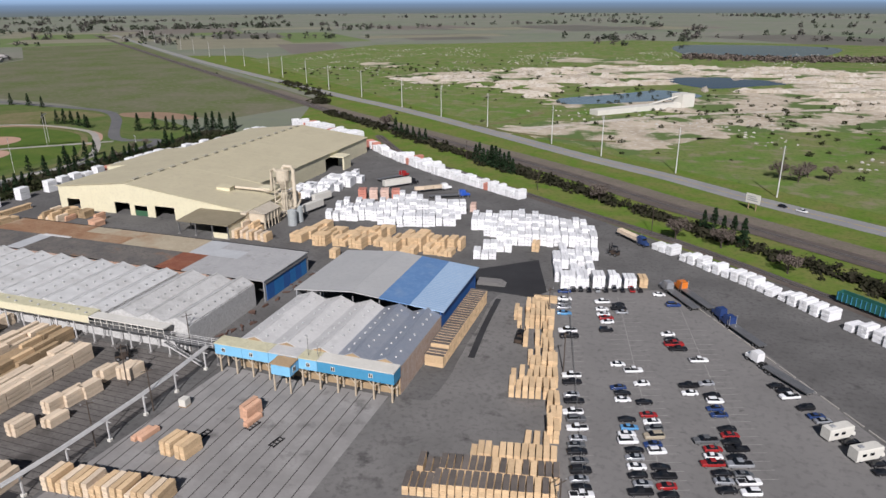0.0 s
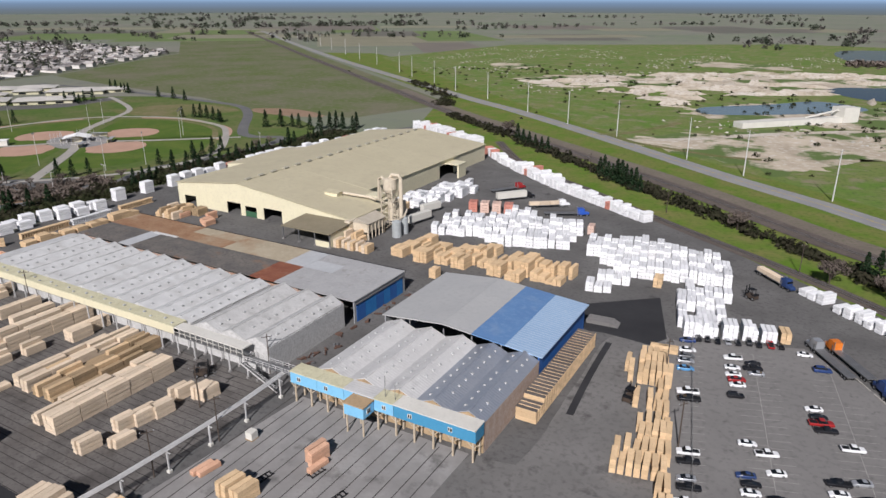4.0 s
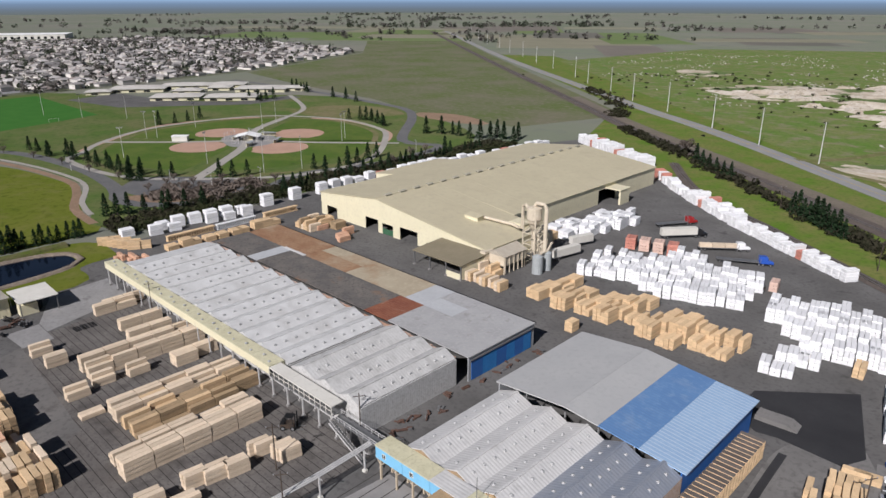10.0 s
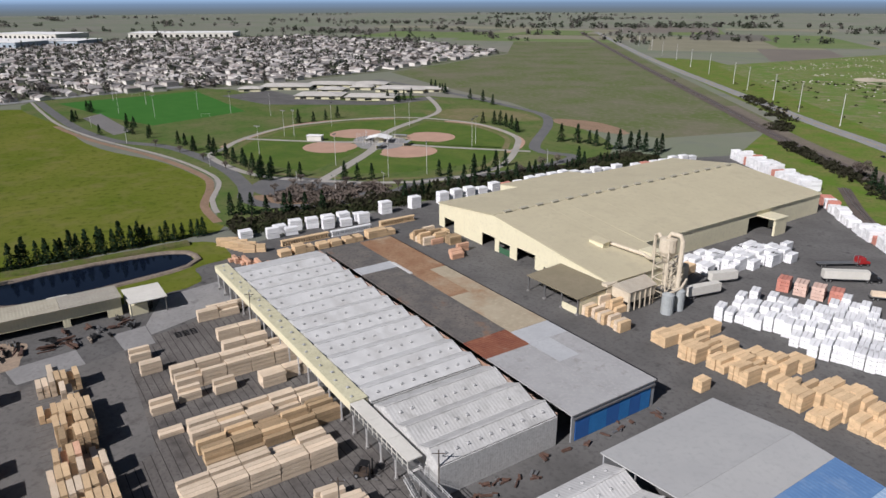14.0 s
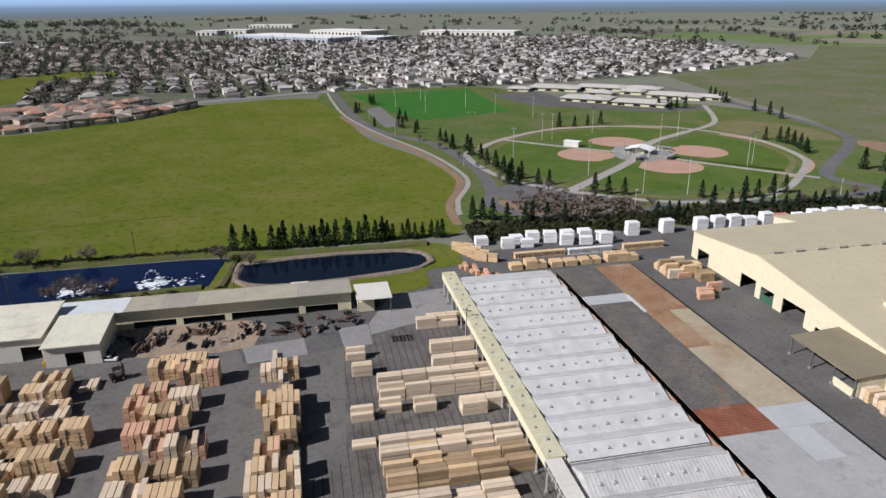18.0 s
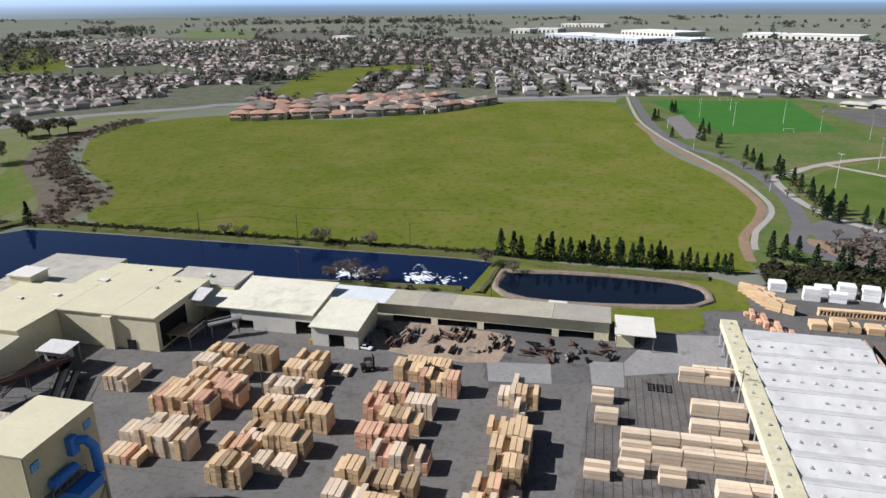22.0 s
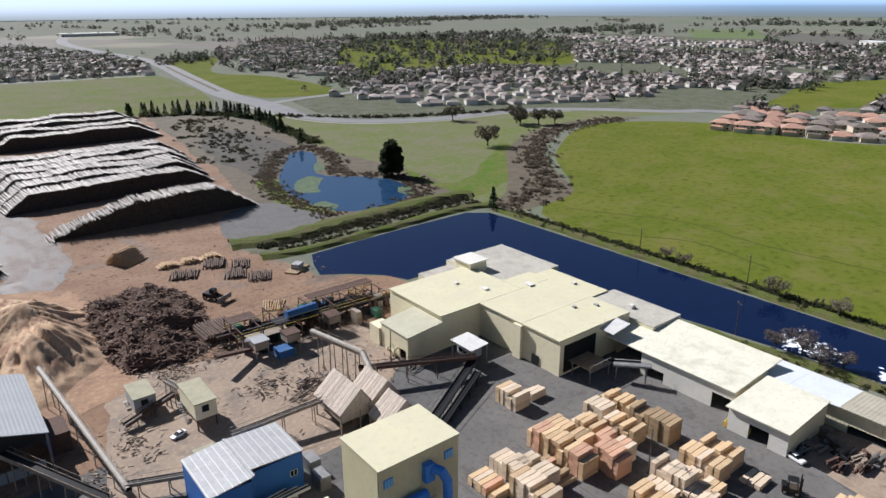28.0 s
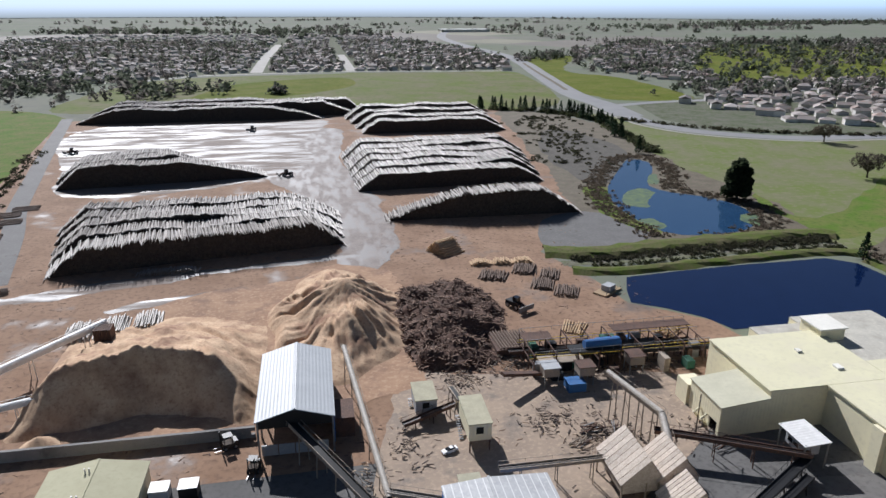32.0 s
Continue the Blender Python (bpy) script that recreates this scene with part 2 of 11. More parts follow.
M_PINE_PALE = mat("pale_pine", (0.64, 0.53, 0.40), (0.58, 0.47, 0.345), (0.52, 0.41, 0.30), big=3, fine=0.35, rough=0.8, rand=0.13, bump=0.3)
M_PINE_RED = mat("reddish_pine", (0.60, 0.37, 0.25), (0.52, 0.31, 0.205), (0.44, 0.26, 0.17), big=3, fine=0.35, rough=0.8, rand=0.15, bump=0.3)
M_OLDWOOD = mat("weathered_lumber", (0.38, 0.27, 0.16), (0.30, 0.22, 0.13), (0.24, 0.18, 0.11), big=3, fine=0.35, rough=0.85, rand=0.15, bump=0.3)
M_STEEL = mat("dull_steel", (0.28, 0.28, 0.28), (0.22, 0.22, 0.22), big=2, fine=0.4, rough=0.5, metal=0.6)
M_RUST = mat("rusty_steel", (0.11, 0.062, 0.045), (0.075, 0.048, 0.04), (0.15, 0.09, 0.065), big=1.5, fine=0.4, rough=0.85)
M_RUST_ROOF = mat("rusted_roof", (0.26, 0.10, 0.05), (0.33, 0.16, 0.08), (0.2, 0.075, 0.04), big=6, fine=1.0, rough=0.8)
M_DARK = mat("dark_interior", (0.012, 0.012, 0.012), big=2, fine=0.5, rough=0.9)
M_BLACK = mat("black_paint", (0.015, 0.015, 0.016), big=2, fine=0.5, rough=0.5)
M_BARK = mat("tree_bark", (0.09, 0.07, 0.055), (0.06, 0.048, 0.04), big=1.0, fine=0.2, bump=0.5)
M_CONIFER = mat("conifer_foliage", (0.022, 0.042, 0.02), (0.03, 0.055, 0.025), big=3, fine=0.5, rough=0.9, rand=0.25, leaf=0.3, spec=0.1)
M_TWIG = mat("bare_twigs", (0.16, 0.13, 0.11), (0.11, 0.09, 0.075), big=3, fine=0.5, rough=0.95, rand=0.2, spec=0.1)
M_SHRUB = mat("shrub_foliage", (0.045, 0.06, 0.025), (0.075, 0.07, 0.04), (0.035, 0.05, 0.02), big=3, fine=0.6, rough=0.95, rand=0.2, leaf=0.5, spec=0.1)
M_LOG = mat("log_wood", (0.25, 0.225, 0.20), (0.17, 0.148, 0.13), (0.34, 0.315, 0.29), big=2.0, fine=0.4, rough=0.6, bump=0.4, rand=0.45, island=True, spec=0.4)
# shade of the deck faces is put into this near-black colour
M_LOG_SHADED = mat("log_ends", (0.05, 0.04, 0.034), (0.085, 0.066, 0.054), (0.03, 0.025, 0.022), big=1.2, fine=0.5, rough=0.9, bump=0.4)
M_SAWDUST = mat("sawdust", (0.55, 0.40, 0.265), (0.44, 0.295, 0.185), (0.31, 0.185, 0.115), big=6, fine=0.7, rough=0.95, bump=0.5, wet=((0.23, 0.13, 0.085), 0.95, 0.50, 0.70, 9.0))
M_BARKHEAP = mat("bark_heap", (0.07, 0.042, 0.032), (0.12, 0.068, 0.048), (0.035, 0.023, 0.019), big=2.0, fine=0.6, rough=0.95, bump=0.6)
M_GLASS = mat("dark_glass", (0.012, 0.014, 0.017), big=2, fine=0.5, rough=0.08, bump=0.0, spec=0.6)
M_TYRE = mat("tyre_rubber", (0.018, 0.018, 0.018), big=1, fine=0.2, rough=0.9)

# ---- mesh helpers ----
def quad_mesh(name, verts, faces, material):
    me = bpy.data.meshes.new(name)
    me.from_pydata(verts, [], faces)
    mats = material if isinstance(material, (list, tuple)) else [material]
    for m in mats:
        me.materials.append(m)
    me.update()
    return me


def link(name, me, parent=None, m=None):
    ob = new(name, me)
    if parent is not None:
        ob.parent = parent
    if m is not None:
        ob.matrix_basis = m
    return ob


BOX_F = [(0, 3, 2, 1), (4, 5, 6, 7), (0, 1, 5, 4), (1, 2, 6, 5), (2, 3, 7, 6), (3, 0, 4, 7)]


class Geo:
    """Collects boxes, prisms and tubes into one mesh."""

    def __init__(self):
        self.v, self.f = [], []

    def add(self, verts, faces):
        n = len(self.v)
        self.v += [tuple(p) for p in verts]
        self.f += [tuple(i + n for i in face) for face in faces]
        return self

    def box(self, x0, y0, z0, x1, y1, z1):
        return self.add([(x0, y0, z0), (x1, y0, z0), (x1, y1, z0), (x0, y1, z0), (x0, y0, z1), (x1, y0, z1), (x1, y1, z1), (x0, y1, z1)], BOX_F)

    def obox(self, cx, cy, z0, lx, ly, lz, turn=0.0, tilt=0.0):
        """A box centred on the plan, turned by degrees."""
        m = pose(cx, cy, z0, tilt, 0, turn)
        x, y = lx / 2, ly / 2
        pts = [(-x, -y, 0), (x, -y, 0), (x, y, 0), (-x, y, 0), (-x, -y, lz), (x, -y, lz), (x, y, lz), (-x, y, lz)]
        return self.add([m @ Vector(p) for p in pts], BOX_F)

    def beam(self, a, b, w, h=None):
        """A bar of w x h from a to b."""
        a, b = Vector(a), Vector(b)
        h = h or w
        d = (b - a).normalized()
        side = d.cross(Vector((0, 0, 1)))
        side = Vector((1, 0, 0)) if side.length < 1e-4 else side.normalized()
        up = side.cross(d).normalized()
        s, u = side * w / 2, up * h / 2
        return self.add([a - s - u, a + s - u, a + s + u, a - s + u, b - s - u, b + s - u, b + s + u, b - s + u], [(3, 2, 1, 0), (4, 5, 6, 7), (0, 1, 5, 4), (1, 2, 6, 5), (2, 3, 7, 6), (3, 0, 4, 7)])

    def tube(self, pts, radii, n=8):
        """A tube along the points; radii: one or one each."""
        pts = [Vector(p) for p in pts]
        radii = [radii] * len(pts) if isinstance(radii, (int, float)) else radii
        base = len(self.v)
        for i, p in enumerate(pts):
            d = (pts[min(i + 1, len(pts) - 1)] - pts[max(i - 1, 0)]).normalized()
            s = d.cross(Vector((0, 0, 1)))
            s = Vector((1, 0, 0)) if s.length < 1e-3 else s.normalized()
            u = s.cross(d).normalized()
            for k in range(n):
                a = 2 * math.pi * k / n
                self.v.append(tuple(p + (s * math.cos(a) + u * math.sin(a)) * radii[i]))
        for i in range(len(pts) - 1):
            for k in range(n):
                a, b = base + i * n + k, base + i * n + (k + 1) % n
                self.f.append((a, b, b + n, a + n))
        self.f.append(tuple(base + k for k in range(n - 1, -1, -1)))
        self.f.append(tuple(base + (len(pts) - 1) * n + k for k in range(n)))
        return self

    def prism(self, poly, z0, z1):
        """A plan outline (counter-clockwise) raised from z0 to z1."""
        n = len(poly)
        v = [(x, y, z0) for x, y in poly] + [(x, y, z1) for x, y in poly]
        f = [tuple(range(n - 1, -1, -1)), tuple(range(n, 2 * n))] + [(i, (i + 1) % n, n + (i + 1) % n, n + i) for i in range(n)]
        return self.add(v, f)

    def mesh(self, name, material):
        return quad_mesh(name, self.v, self.f, material)

    def part(self, name, material, parent=None, label=""):
        ob = link(name, self.mesh(name, material), parent)
        if label:
            ob["label"] = label
        return ob


def thing(name, label, category, group="", kind="", at=(0, 0, 0), turn=0.0):
    ob = new(name)
    ob.empty_display_size = 0.5
    ob.matrix_basis = pose(*at, 0, 0, turn)
    return tagged(ob, label, category, group, kind)


def spline(points, step=6.0, closed=False):
    """Points along a smooth curve through the given ones."""
    pts = [Vector((*p, 0)) for p in points]
    out, n = [], len(pts)
    for i in range(n if closed else n - 1):
        p0, p1, p2, p3 = (pts[(i + k) % n] if closed else pts[min(max(i + k, 0), n - 1)] for k in (-1, 0, 1, 2))
        m = max(2, int((p2 - p1).length / step))
        for k in range(m):
            t = k / m
            q = 0.5 * ((2 * p1) + (p2 - p0) * t + (2 * p0 - 5 * p1 + 4 * p2 - p3) * t * t + (3 * p1 - p0 - 3 * p2 + p3) * t ** 3)
            out.append((q.x, q.y))
    if not closed:
        out.append(tuple(pts[-1][:2]))
    return out


def sheet(name, outline, z, material, label, category="ground", smooth=0.0, kind="structure", ragged=0.0):
    """A level patch of ground with the given outline."""
    pts = spline(outline, smooth, True) if smooth else outline
    if ragged:
        pts = [(x + ragged * (noise.noise((x * 0.05, y * 0.05, 1)) + 0.6 * noise.noise((x * 0.25, y * 0.25, 2))), y + ragged * (noise.noise((x * 0.05, y * 0.05, 5)) + 0.6 * noise.noise((x * 0.25, y * 0.25, 7)))) for x, y in pts]
    bm = bmesh.new()
    face = bm.faces.new([bm.verts.new((x, y, z)) for x, y in pts])
    face.normal_update()
    bmesh.ops.triangulate(bm, faces=[face])
    bmesh.ops.recalc_face_normals(bm, faces=bm.faces)
    if bm.faces and sum(f.normal.z for f in bm.faces) < 0:
        bmesh.ops.reverse_faces(bm, faces=bm.faces)
    me = bpy.data.meshes.new(name)
    bm.to_mesh(me)
    bm.free()
    me.materials.append(material)
    return tagged(new(name, me), label, category, kind=kind)


def ribbon_mesh(name, line, width, z, material, crown=0.0):
    v, f = [], []
    for i, (x, y) in enumerate(line):
        a, b = line[max(i - 1, 0)], line[min(i + 1, len(line) - 1)]
        d = Vector((b[0] - a[0], b[1] - a[1])).normalized()
        nx, ny = -d.y * width / 2, d.x * width / 2
        v += [(x + nx, y + ny, z), (x, y, z + crown), (x - nx, y - ny, z)]
        if i:
            k = 3 * i
            f += [(k - 3, k - 2, k + 1, k), (k - 2, k - 1, k + 2, k + 1)]
    f = [tuple(reversed(q)) for q in f]
    return quad_mesh(name, v, f, material)


def ribbon(name, points, width, z, material, label, category="road", step=10.0, crown=0.0, kind="structure", parent=None):
    ob = link(name, ribbon_mesh(name, spline(points, step), width, z, material, crown), parent)
    return tagged(ob, label, category, kind=kind) if parent is None else ob

def inside(poly, x, y):
    hit, n = False, len(poly)
    for i in range(n):
        (x0, y0), (x1, y1) = poly[i], poly[(i + 1) % n]
        if (y0 > y) != (y1 > y) and x < (x1 - x0) * (y - y0) / (y1 - y0) + x0:
            hit = not hit
    return hit

# ---- ground, roads, water ----
CX, CY = -60.0, 60.0


def build_ground():
    radii = [0, 100, 250, 450, 700, 1000, 1400, 1900, 2500, 3100, 3600, 4000, 4300, 4600, 4850]
    v, f, n = [(CX, CY, 0)], [], 96
    for r in radii[1:]:
        for k in range(n):
            a = 2 * math.pi * k / n
            v.append((CX + r * math.cos(a), CY + r * math.sin(a), 0))
    for k in range(n):
        f.append((0, 1 + k, 1 + (k + 1) % n))
    for j in range(len(radii) - 2):
        for k in range(n):
            a, b = 1 + j * n + k, 1 + j * n + (k + 1) % n
            f.append((a, a + n, b + n, b))
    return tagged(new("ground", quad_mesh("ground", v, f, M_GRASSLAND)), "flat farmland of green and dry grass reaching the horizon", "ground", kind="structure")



def build_backdrop():
    """A glowing ring far outside everything, its emission painted as hazy distance and pale sky beyond the plain."""
    m = bpy.data.materials.new("hazy_distance")
    m.use_nodes = True
    t = m.node_tree
    t.nodes.clear()
    N, L = t.nodes.new, t.links.new
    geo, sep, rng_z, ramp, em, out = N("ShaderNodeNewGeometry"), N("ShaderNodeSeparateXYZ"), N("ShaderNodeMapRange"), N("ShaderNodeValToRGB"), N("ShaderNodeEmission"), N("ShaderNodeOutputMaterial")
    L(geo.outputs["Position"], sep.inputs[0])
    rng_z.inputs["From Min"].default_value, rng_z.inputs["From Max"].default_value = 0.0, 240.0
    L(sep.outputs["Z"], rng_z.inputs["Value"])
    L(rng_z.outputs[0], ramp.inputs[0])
    # haze painted by height: grey-green at the foot, bluer and paler above
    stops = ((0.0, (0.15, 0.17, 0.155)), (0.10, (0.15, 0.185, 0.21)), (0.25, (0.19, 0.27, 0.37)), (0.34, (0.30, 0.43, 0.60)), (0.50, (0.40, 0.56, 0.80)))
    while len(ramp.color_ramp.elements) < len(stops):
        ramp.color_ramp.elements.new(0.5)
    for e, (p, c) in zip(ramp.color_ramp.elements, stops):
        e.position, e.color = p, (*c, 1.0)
    # sun glare painted in: the ring turns paler towards SUN_FROM
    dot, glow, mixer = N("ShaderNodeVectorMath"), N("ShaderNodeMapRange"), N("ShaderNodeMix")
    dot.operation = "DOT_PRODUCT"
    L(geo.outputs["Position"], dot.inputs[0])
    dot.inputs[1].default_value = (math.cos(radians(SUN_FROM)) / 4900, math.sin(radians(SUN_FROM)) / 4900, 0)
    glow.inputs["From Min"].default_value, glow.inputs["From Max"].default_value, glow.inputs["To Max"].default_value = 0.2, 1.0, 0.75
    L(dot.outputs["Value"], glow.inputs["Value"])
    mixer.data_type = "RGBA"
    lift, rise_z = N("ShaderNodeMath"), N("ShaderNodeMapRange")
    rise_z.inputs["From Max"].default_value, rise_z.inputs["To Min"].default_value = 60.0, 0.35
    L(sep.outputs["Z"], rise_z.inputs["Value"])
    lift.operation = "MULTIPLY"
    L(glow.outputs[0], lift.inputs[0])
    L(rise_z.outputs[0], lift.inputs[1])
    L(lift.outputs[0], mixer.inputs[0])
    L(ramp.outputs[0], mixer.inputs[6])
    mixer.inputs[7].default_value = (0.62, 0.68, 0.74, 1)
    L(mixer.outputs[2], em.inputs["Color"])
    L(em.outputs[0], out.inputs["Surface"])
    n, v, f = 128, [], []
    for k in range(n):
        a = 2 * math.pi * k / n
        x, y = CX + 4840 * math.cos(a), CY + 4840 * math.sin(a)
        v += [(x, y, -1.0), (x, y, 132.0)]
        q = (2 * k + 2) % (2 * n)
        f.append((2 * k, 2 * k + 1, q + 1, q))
    tagged(new("backdrop", quad_mesh("backdrop", v, f, m)), "glowing ring painted as hazy blue distance under a pale sky", "backdrop", kind="structure")


build_ground()
build_backdrop()
sheet("ground_yard", [(-262, 120), (-275, 135), (-289, 225), (-286, 400), (-268, 450), (-236, 432), (-150, 376), (-60, 306), (70, 200), (140, 100), (120, 0), (60, -70), (0, -75), (-185, -75), (-185, -90), (-240, -90), (-248, 60), (-246, 118)], 0.03, M_ASPHALT, "worn dark grey asphalt of the mill yard", "yard")
sheet("ground_car_park", [(-12.5, 100), (-31, 198), (0, 210), (20, 190), (60, 118), (70, 60), (0, 60)], 0.06, M_LOT, "grey asphalt car park with faded bay lines", "car park")
sheet("ground_field", [(-424, -229.6), (-380, -185), (-354, -155), (-308, -133), (-300, -59), (-298, 37), (-300, 145), (-325, 147), (-371, 164), (-443, 157), (-531, 128), (-728, 109), (-716, -5), (-640, -60), (-590, -130), (-595, -227), (-520, -280)], 0.04, M_FIELD, "bright green meadow with faint tracks", "meadow", smooth=14)
sheet("ground_dirt", [(-185, -75), (-212, -100), (-209, -113), (-199, -122), (-189, -130), (-186, -150), (-176, -182), (-200, -215), (-240, -300), (-255, -440), (-262, -560), (-80, -570), (110, -545), (75, -330), (60, -190), (55, -75), (-20, -60), (-150, -62)], 0.05, M_DIRT, "reddish brown dirt strewn with bark", "yard")
sheet("ground_mud", [(85, -471), (60, -516), (-36, -512), (-100, -517), (-84, -440), (-80, -421), (-90, -372), (-82, -345), (-66, -325), (-20, -300), (20, -296), (44, -310), (51, -353), (78, -430)], 0.09, M_MUD, "wet shining mud between the log decks", "yard", smooth=2.5, ragged=3)
sheet("ground_mud_strip", [(-14, -178), (-60, -186), (-100, -192), (-104, -187), (-60, -181), (-30, -172), (20, -160), (12, -168)], 0.09, M_MUD, "wet muddy wheel track before the log deck", "yard", smooth=2.5, ragged=3)
sheet("ground_mud_ruts", [(-22, -152), (-40, -160), (-60, -163), (-70, -158), (-52, -156), (-38, -152)], 0.09, M_MUD, "puddled ruts by the sawdust heap", "yard", smooth=2.0, ragged=3)
sheet("ground_tan_pad", [(-104, -75), (-100, -50), (-112, -42), (-136, -36), (-148, -40), (-160, -48), (-172, -56), (-182, -66), (-188, -80), (-186, -84), (-140, -92), (-112, -96)], 0.065, M_TANPAD, "dusty tan concrete among the chip conveyors", "pavement", smooth=3, ragged=2)
sheet("ground_sawdust", [(-74, -165), (-46, -158), (-24, -126), (-22, -88), (-60, -79), (-110, -88), (-118, -104), (-119, -150), (-112, -176), (-92, -180)], 0.095, mat("scattered_sawdust", (0.36, 0.23, 0.145), (0.27, 0.165, 0.105), (0.45, 0.31, 0.20), big=9, fine=1.4, rough=0.95, bump=0.5, wet=((0.19, 0.115, 0.08), 0.9, 0.5, 0.72, 7.0)), "trampled reddish sawdust round the heaps", "yard", smooth=3, ragged=5)
sheet("ground_yard_grass", [(-245, 45), (-262, 47), (-272, 52), (-290, 55), (-292, 130), (-268, 140), (-262, 125), (-246, 118)], 0.07, M_FIELD, "bright green grass bank round the small pond", "grass", smooth=3, ragged=1.5)

ROAD = [(-1480, 1571), (-800, 990), (-348, 634), (-246, 560), (-170, 501), (-97, 440), (-42, 394), (0, 363), (34, 333), (62, 312), (82, 297), (220, 190), (420, 20)]
ribbon("road", ROAD, 13, 0.10, M_ROAD, "straight grey two-lane highway across the plain", step=40, crown=0.1)
for side, width, colour in ((-5.2, 0.28, M_PATH), (5.2, 0.28, M_PATH), (0.0, 0.4, mat("yellow_line", (0.45, 0.33, 0.06), big=5, fine=1))):
    edge = spline(ROAD, 20)
    shifted = []
    for i, (x, y) in enumerate(edge):
        a, b = edge[max(i - 1, 0)], edge[min(i + 1, len(edge) - 1)]
        d = Vector((b[0] - a[0], b[1] - a[1])).normalized()
        shifted.append((x - d.y * side, y + d.x * side))
    tagged(link("road_line", ribbon_mesh("road_line", shifted, width, 0.215 if side == 0 else 0.15, colour)), "painted line along the highway", "road line", kind="structure")
RAIL = [(-1500, 1530), (-800, 945), (-400, 618), (-284, 522), (-231, 483), (-165, 436), (-108, 395), (-60, 359), (-28, 332), (2, 306), (24, 291), (60, 263), (260, 110), (420, -20)]
ribbon("rail_shoulder", [(x + 3.6, y + 4.8) for x, y in RAIL[2:-1]], 19, 0.12, mat("weedy_gravel", (0.125, 0.105, 0.085), (0.16, 0.135, 0.11), (0.085, 0.09, 0.045), big=9, fine=1.6, rough=0.95, bump=0.5, spread=(0.3, 0.7)), "weedy brown gravel shoulder of the railway", "railway", step=25)
ribbon("road_quarry_track", [(-150, 483), (-135, 486), (-122, 505), (-112, 532), (-104, 558)], 6, 0.14, M_DRY, "pale dirt track leading to the quarry", "road", step=8)
ribbon("road_quarry_track", [(-135, 486), (-114, 466), (-87, 457), (-59, 449), (-36, 451)], 6, 0.15, M_DRY, "pale dirt track beside the highway", "road", step=8)
ribbon("rail_bed", RAIL, 11, 0.25, M_BALLAST, "brown ballast bed of the railway", "railway", step=40, crown=0.25)

sheet("pond_log", [(-198, -151), (-193, -140), (-190, -130), (-199, -124), (-208, -115), (-212, -106), (-226, -106), (-240, -104), (-250, -96), (-252, -88), (-258, -40), (-266, 20), (-265, 50), (-291, 54), (-293, 40), (-292, -60), (-291, -136), (-290, -149), (-282, -156), (-244, -155), (-217, -153)], 0.08, M_WATER, "dark blue still water of the log pond", "water")
sheet("pond_small", [(-284, 60), (-286, 90), (-284, 120), (-276, 127), (-267, 122), (-262, 95), (-261, 70), (-268, 60)], 0.11, mat("dark_pond_water", (0.004, 0.007, 0.016), (0.006, 0.010, 0.02), big=8, fine=1.5, rough=0.06, bump=0.02, spec=0.2), "dark water of a small bunded pond", "water", smooth=4)
sheet("pond_reed", [(-236, -197), (-250, -190), (-274, -194), (-287, -210), (-291, -228), (-284, -246), (-272, -256), (-266, -272), (-284, -304), (-292, -325), (-284, -336), (-262, -304), (-240, -266), (-232, -229)], 0.08, mat("reed_pond_water", (0.016, 0.045, 0.10), (0.022, 0.055, 0.115), big=8, fine=1.5, rough=0.06, bump=0.02, spec=0.4), "blue reedy pond with green algae", "water", smooth=6)
sheet("ground_fresh_asphalt", [(-60, 209), (-41, 225), (-33, 198), (-36, 192), (-49, 193), (-53.2, 192), (-60, 196)], 0.05, M_ASPHALT_DARK, "black freshly laid asphalt behind the blue shed", "pavement")
sheet("ground_pad", [(-57, 88), (-56.5, 126.5), (-100, 126.5), (-104.5, 74), (-57, 74)], 0.055, M_CONC, "pale worn concrete sorting pad with dark rail grooves", "pavement")
sheet("ground_deck", [(-105.5, 74), (-107, 127.5), (-222, 129), (-216, 100), (-212, 92), (-160, 89), (-150, 74)], 0.052, M_PLANK, "dark worn sorting deck with parallel grooves", "pavement")
sheet("ground_lane", [(-100.4, 127.5), (-110.5, 129), (-110.5, 192), (-100.4, 192)], 0.052, M_ASPHALT, "grey lane between the two sheds", "pavement")


sheet("ground_dark_lane", [(-150, 73), (-133, 76.5), (-127, 80), (-113, 81), (-108, 74.5), (-112, 66), (-150, 60)], 0.05, M_ASPHALT_DARK, "dark asphalt apron at the end of the sorting deck", "pavement", smooth=3, ragged=1)
ribbon("road_tyre_streak", [(-43.5, 150), (-44.6, 162), (-45.4, 174), (-46, 188)], 1.7, 0.056, M_ASPHALT_DARK, "dark tyre streak along the lane", "pavement", step=4)


def loading_dock():
    t = thing("loading_dock", "grey loading ramp beside the blue shed", "dock", at=(-52.0, 199.0, 0.06), turn=4)
    Geo().box(-3.5, -2.0, 0, 3.5, 2.0, 1.1).part("block", M_LOT, t)
    Geo().add([(3.5, -2, 0), (5.5, -2, 0), (5.5, 2, 0), (3.5, 2, 0), (3.5, -2, 1.1), (3.5, 2, 1.1)], [(0, 3, 2, 1), (0, 1, 4), (3, 5, 2), (1, 2, 5, 4), (0, 4, 5, 3)]).part("ramp", M_LOT, t)


loading_dock()


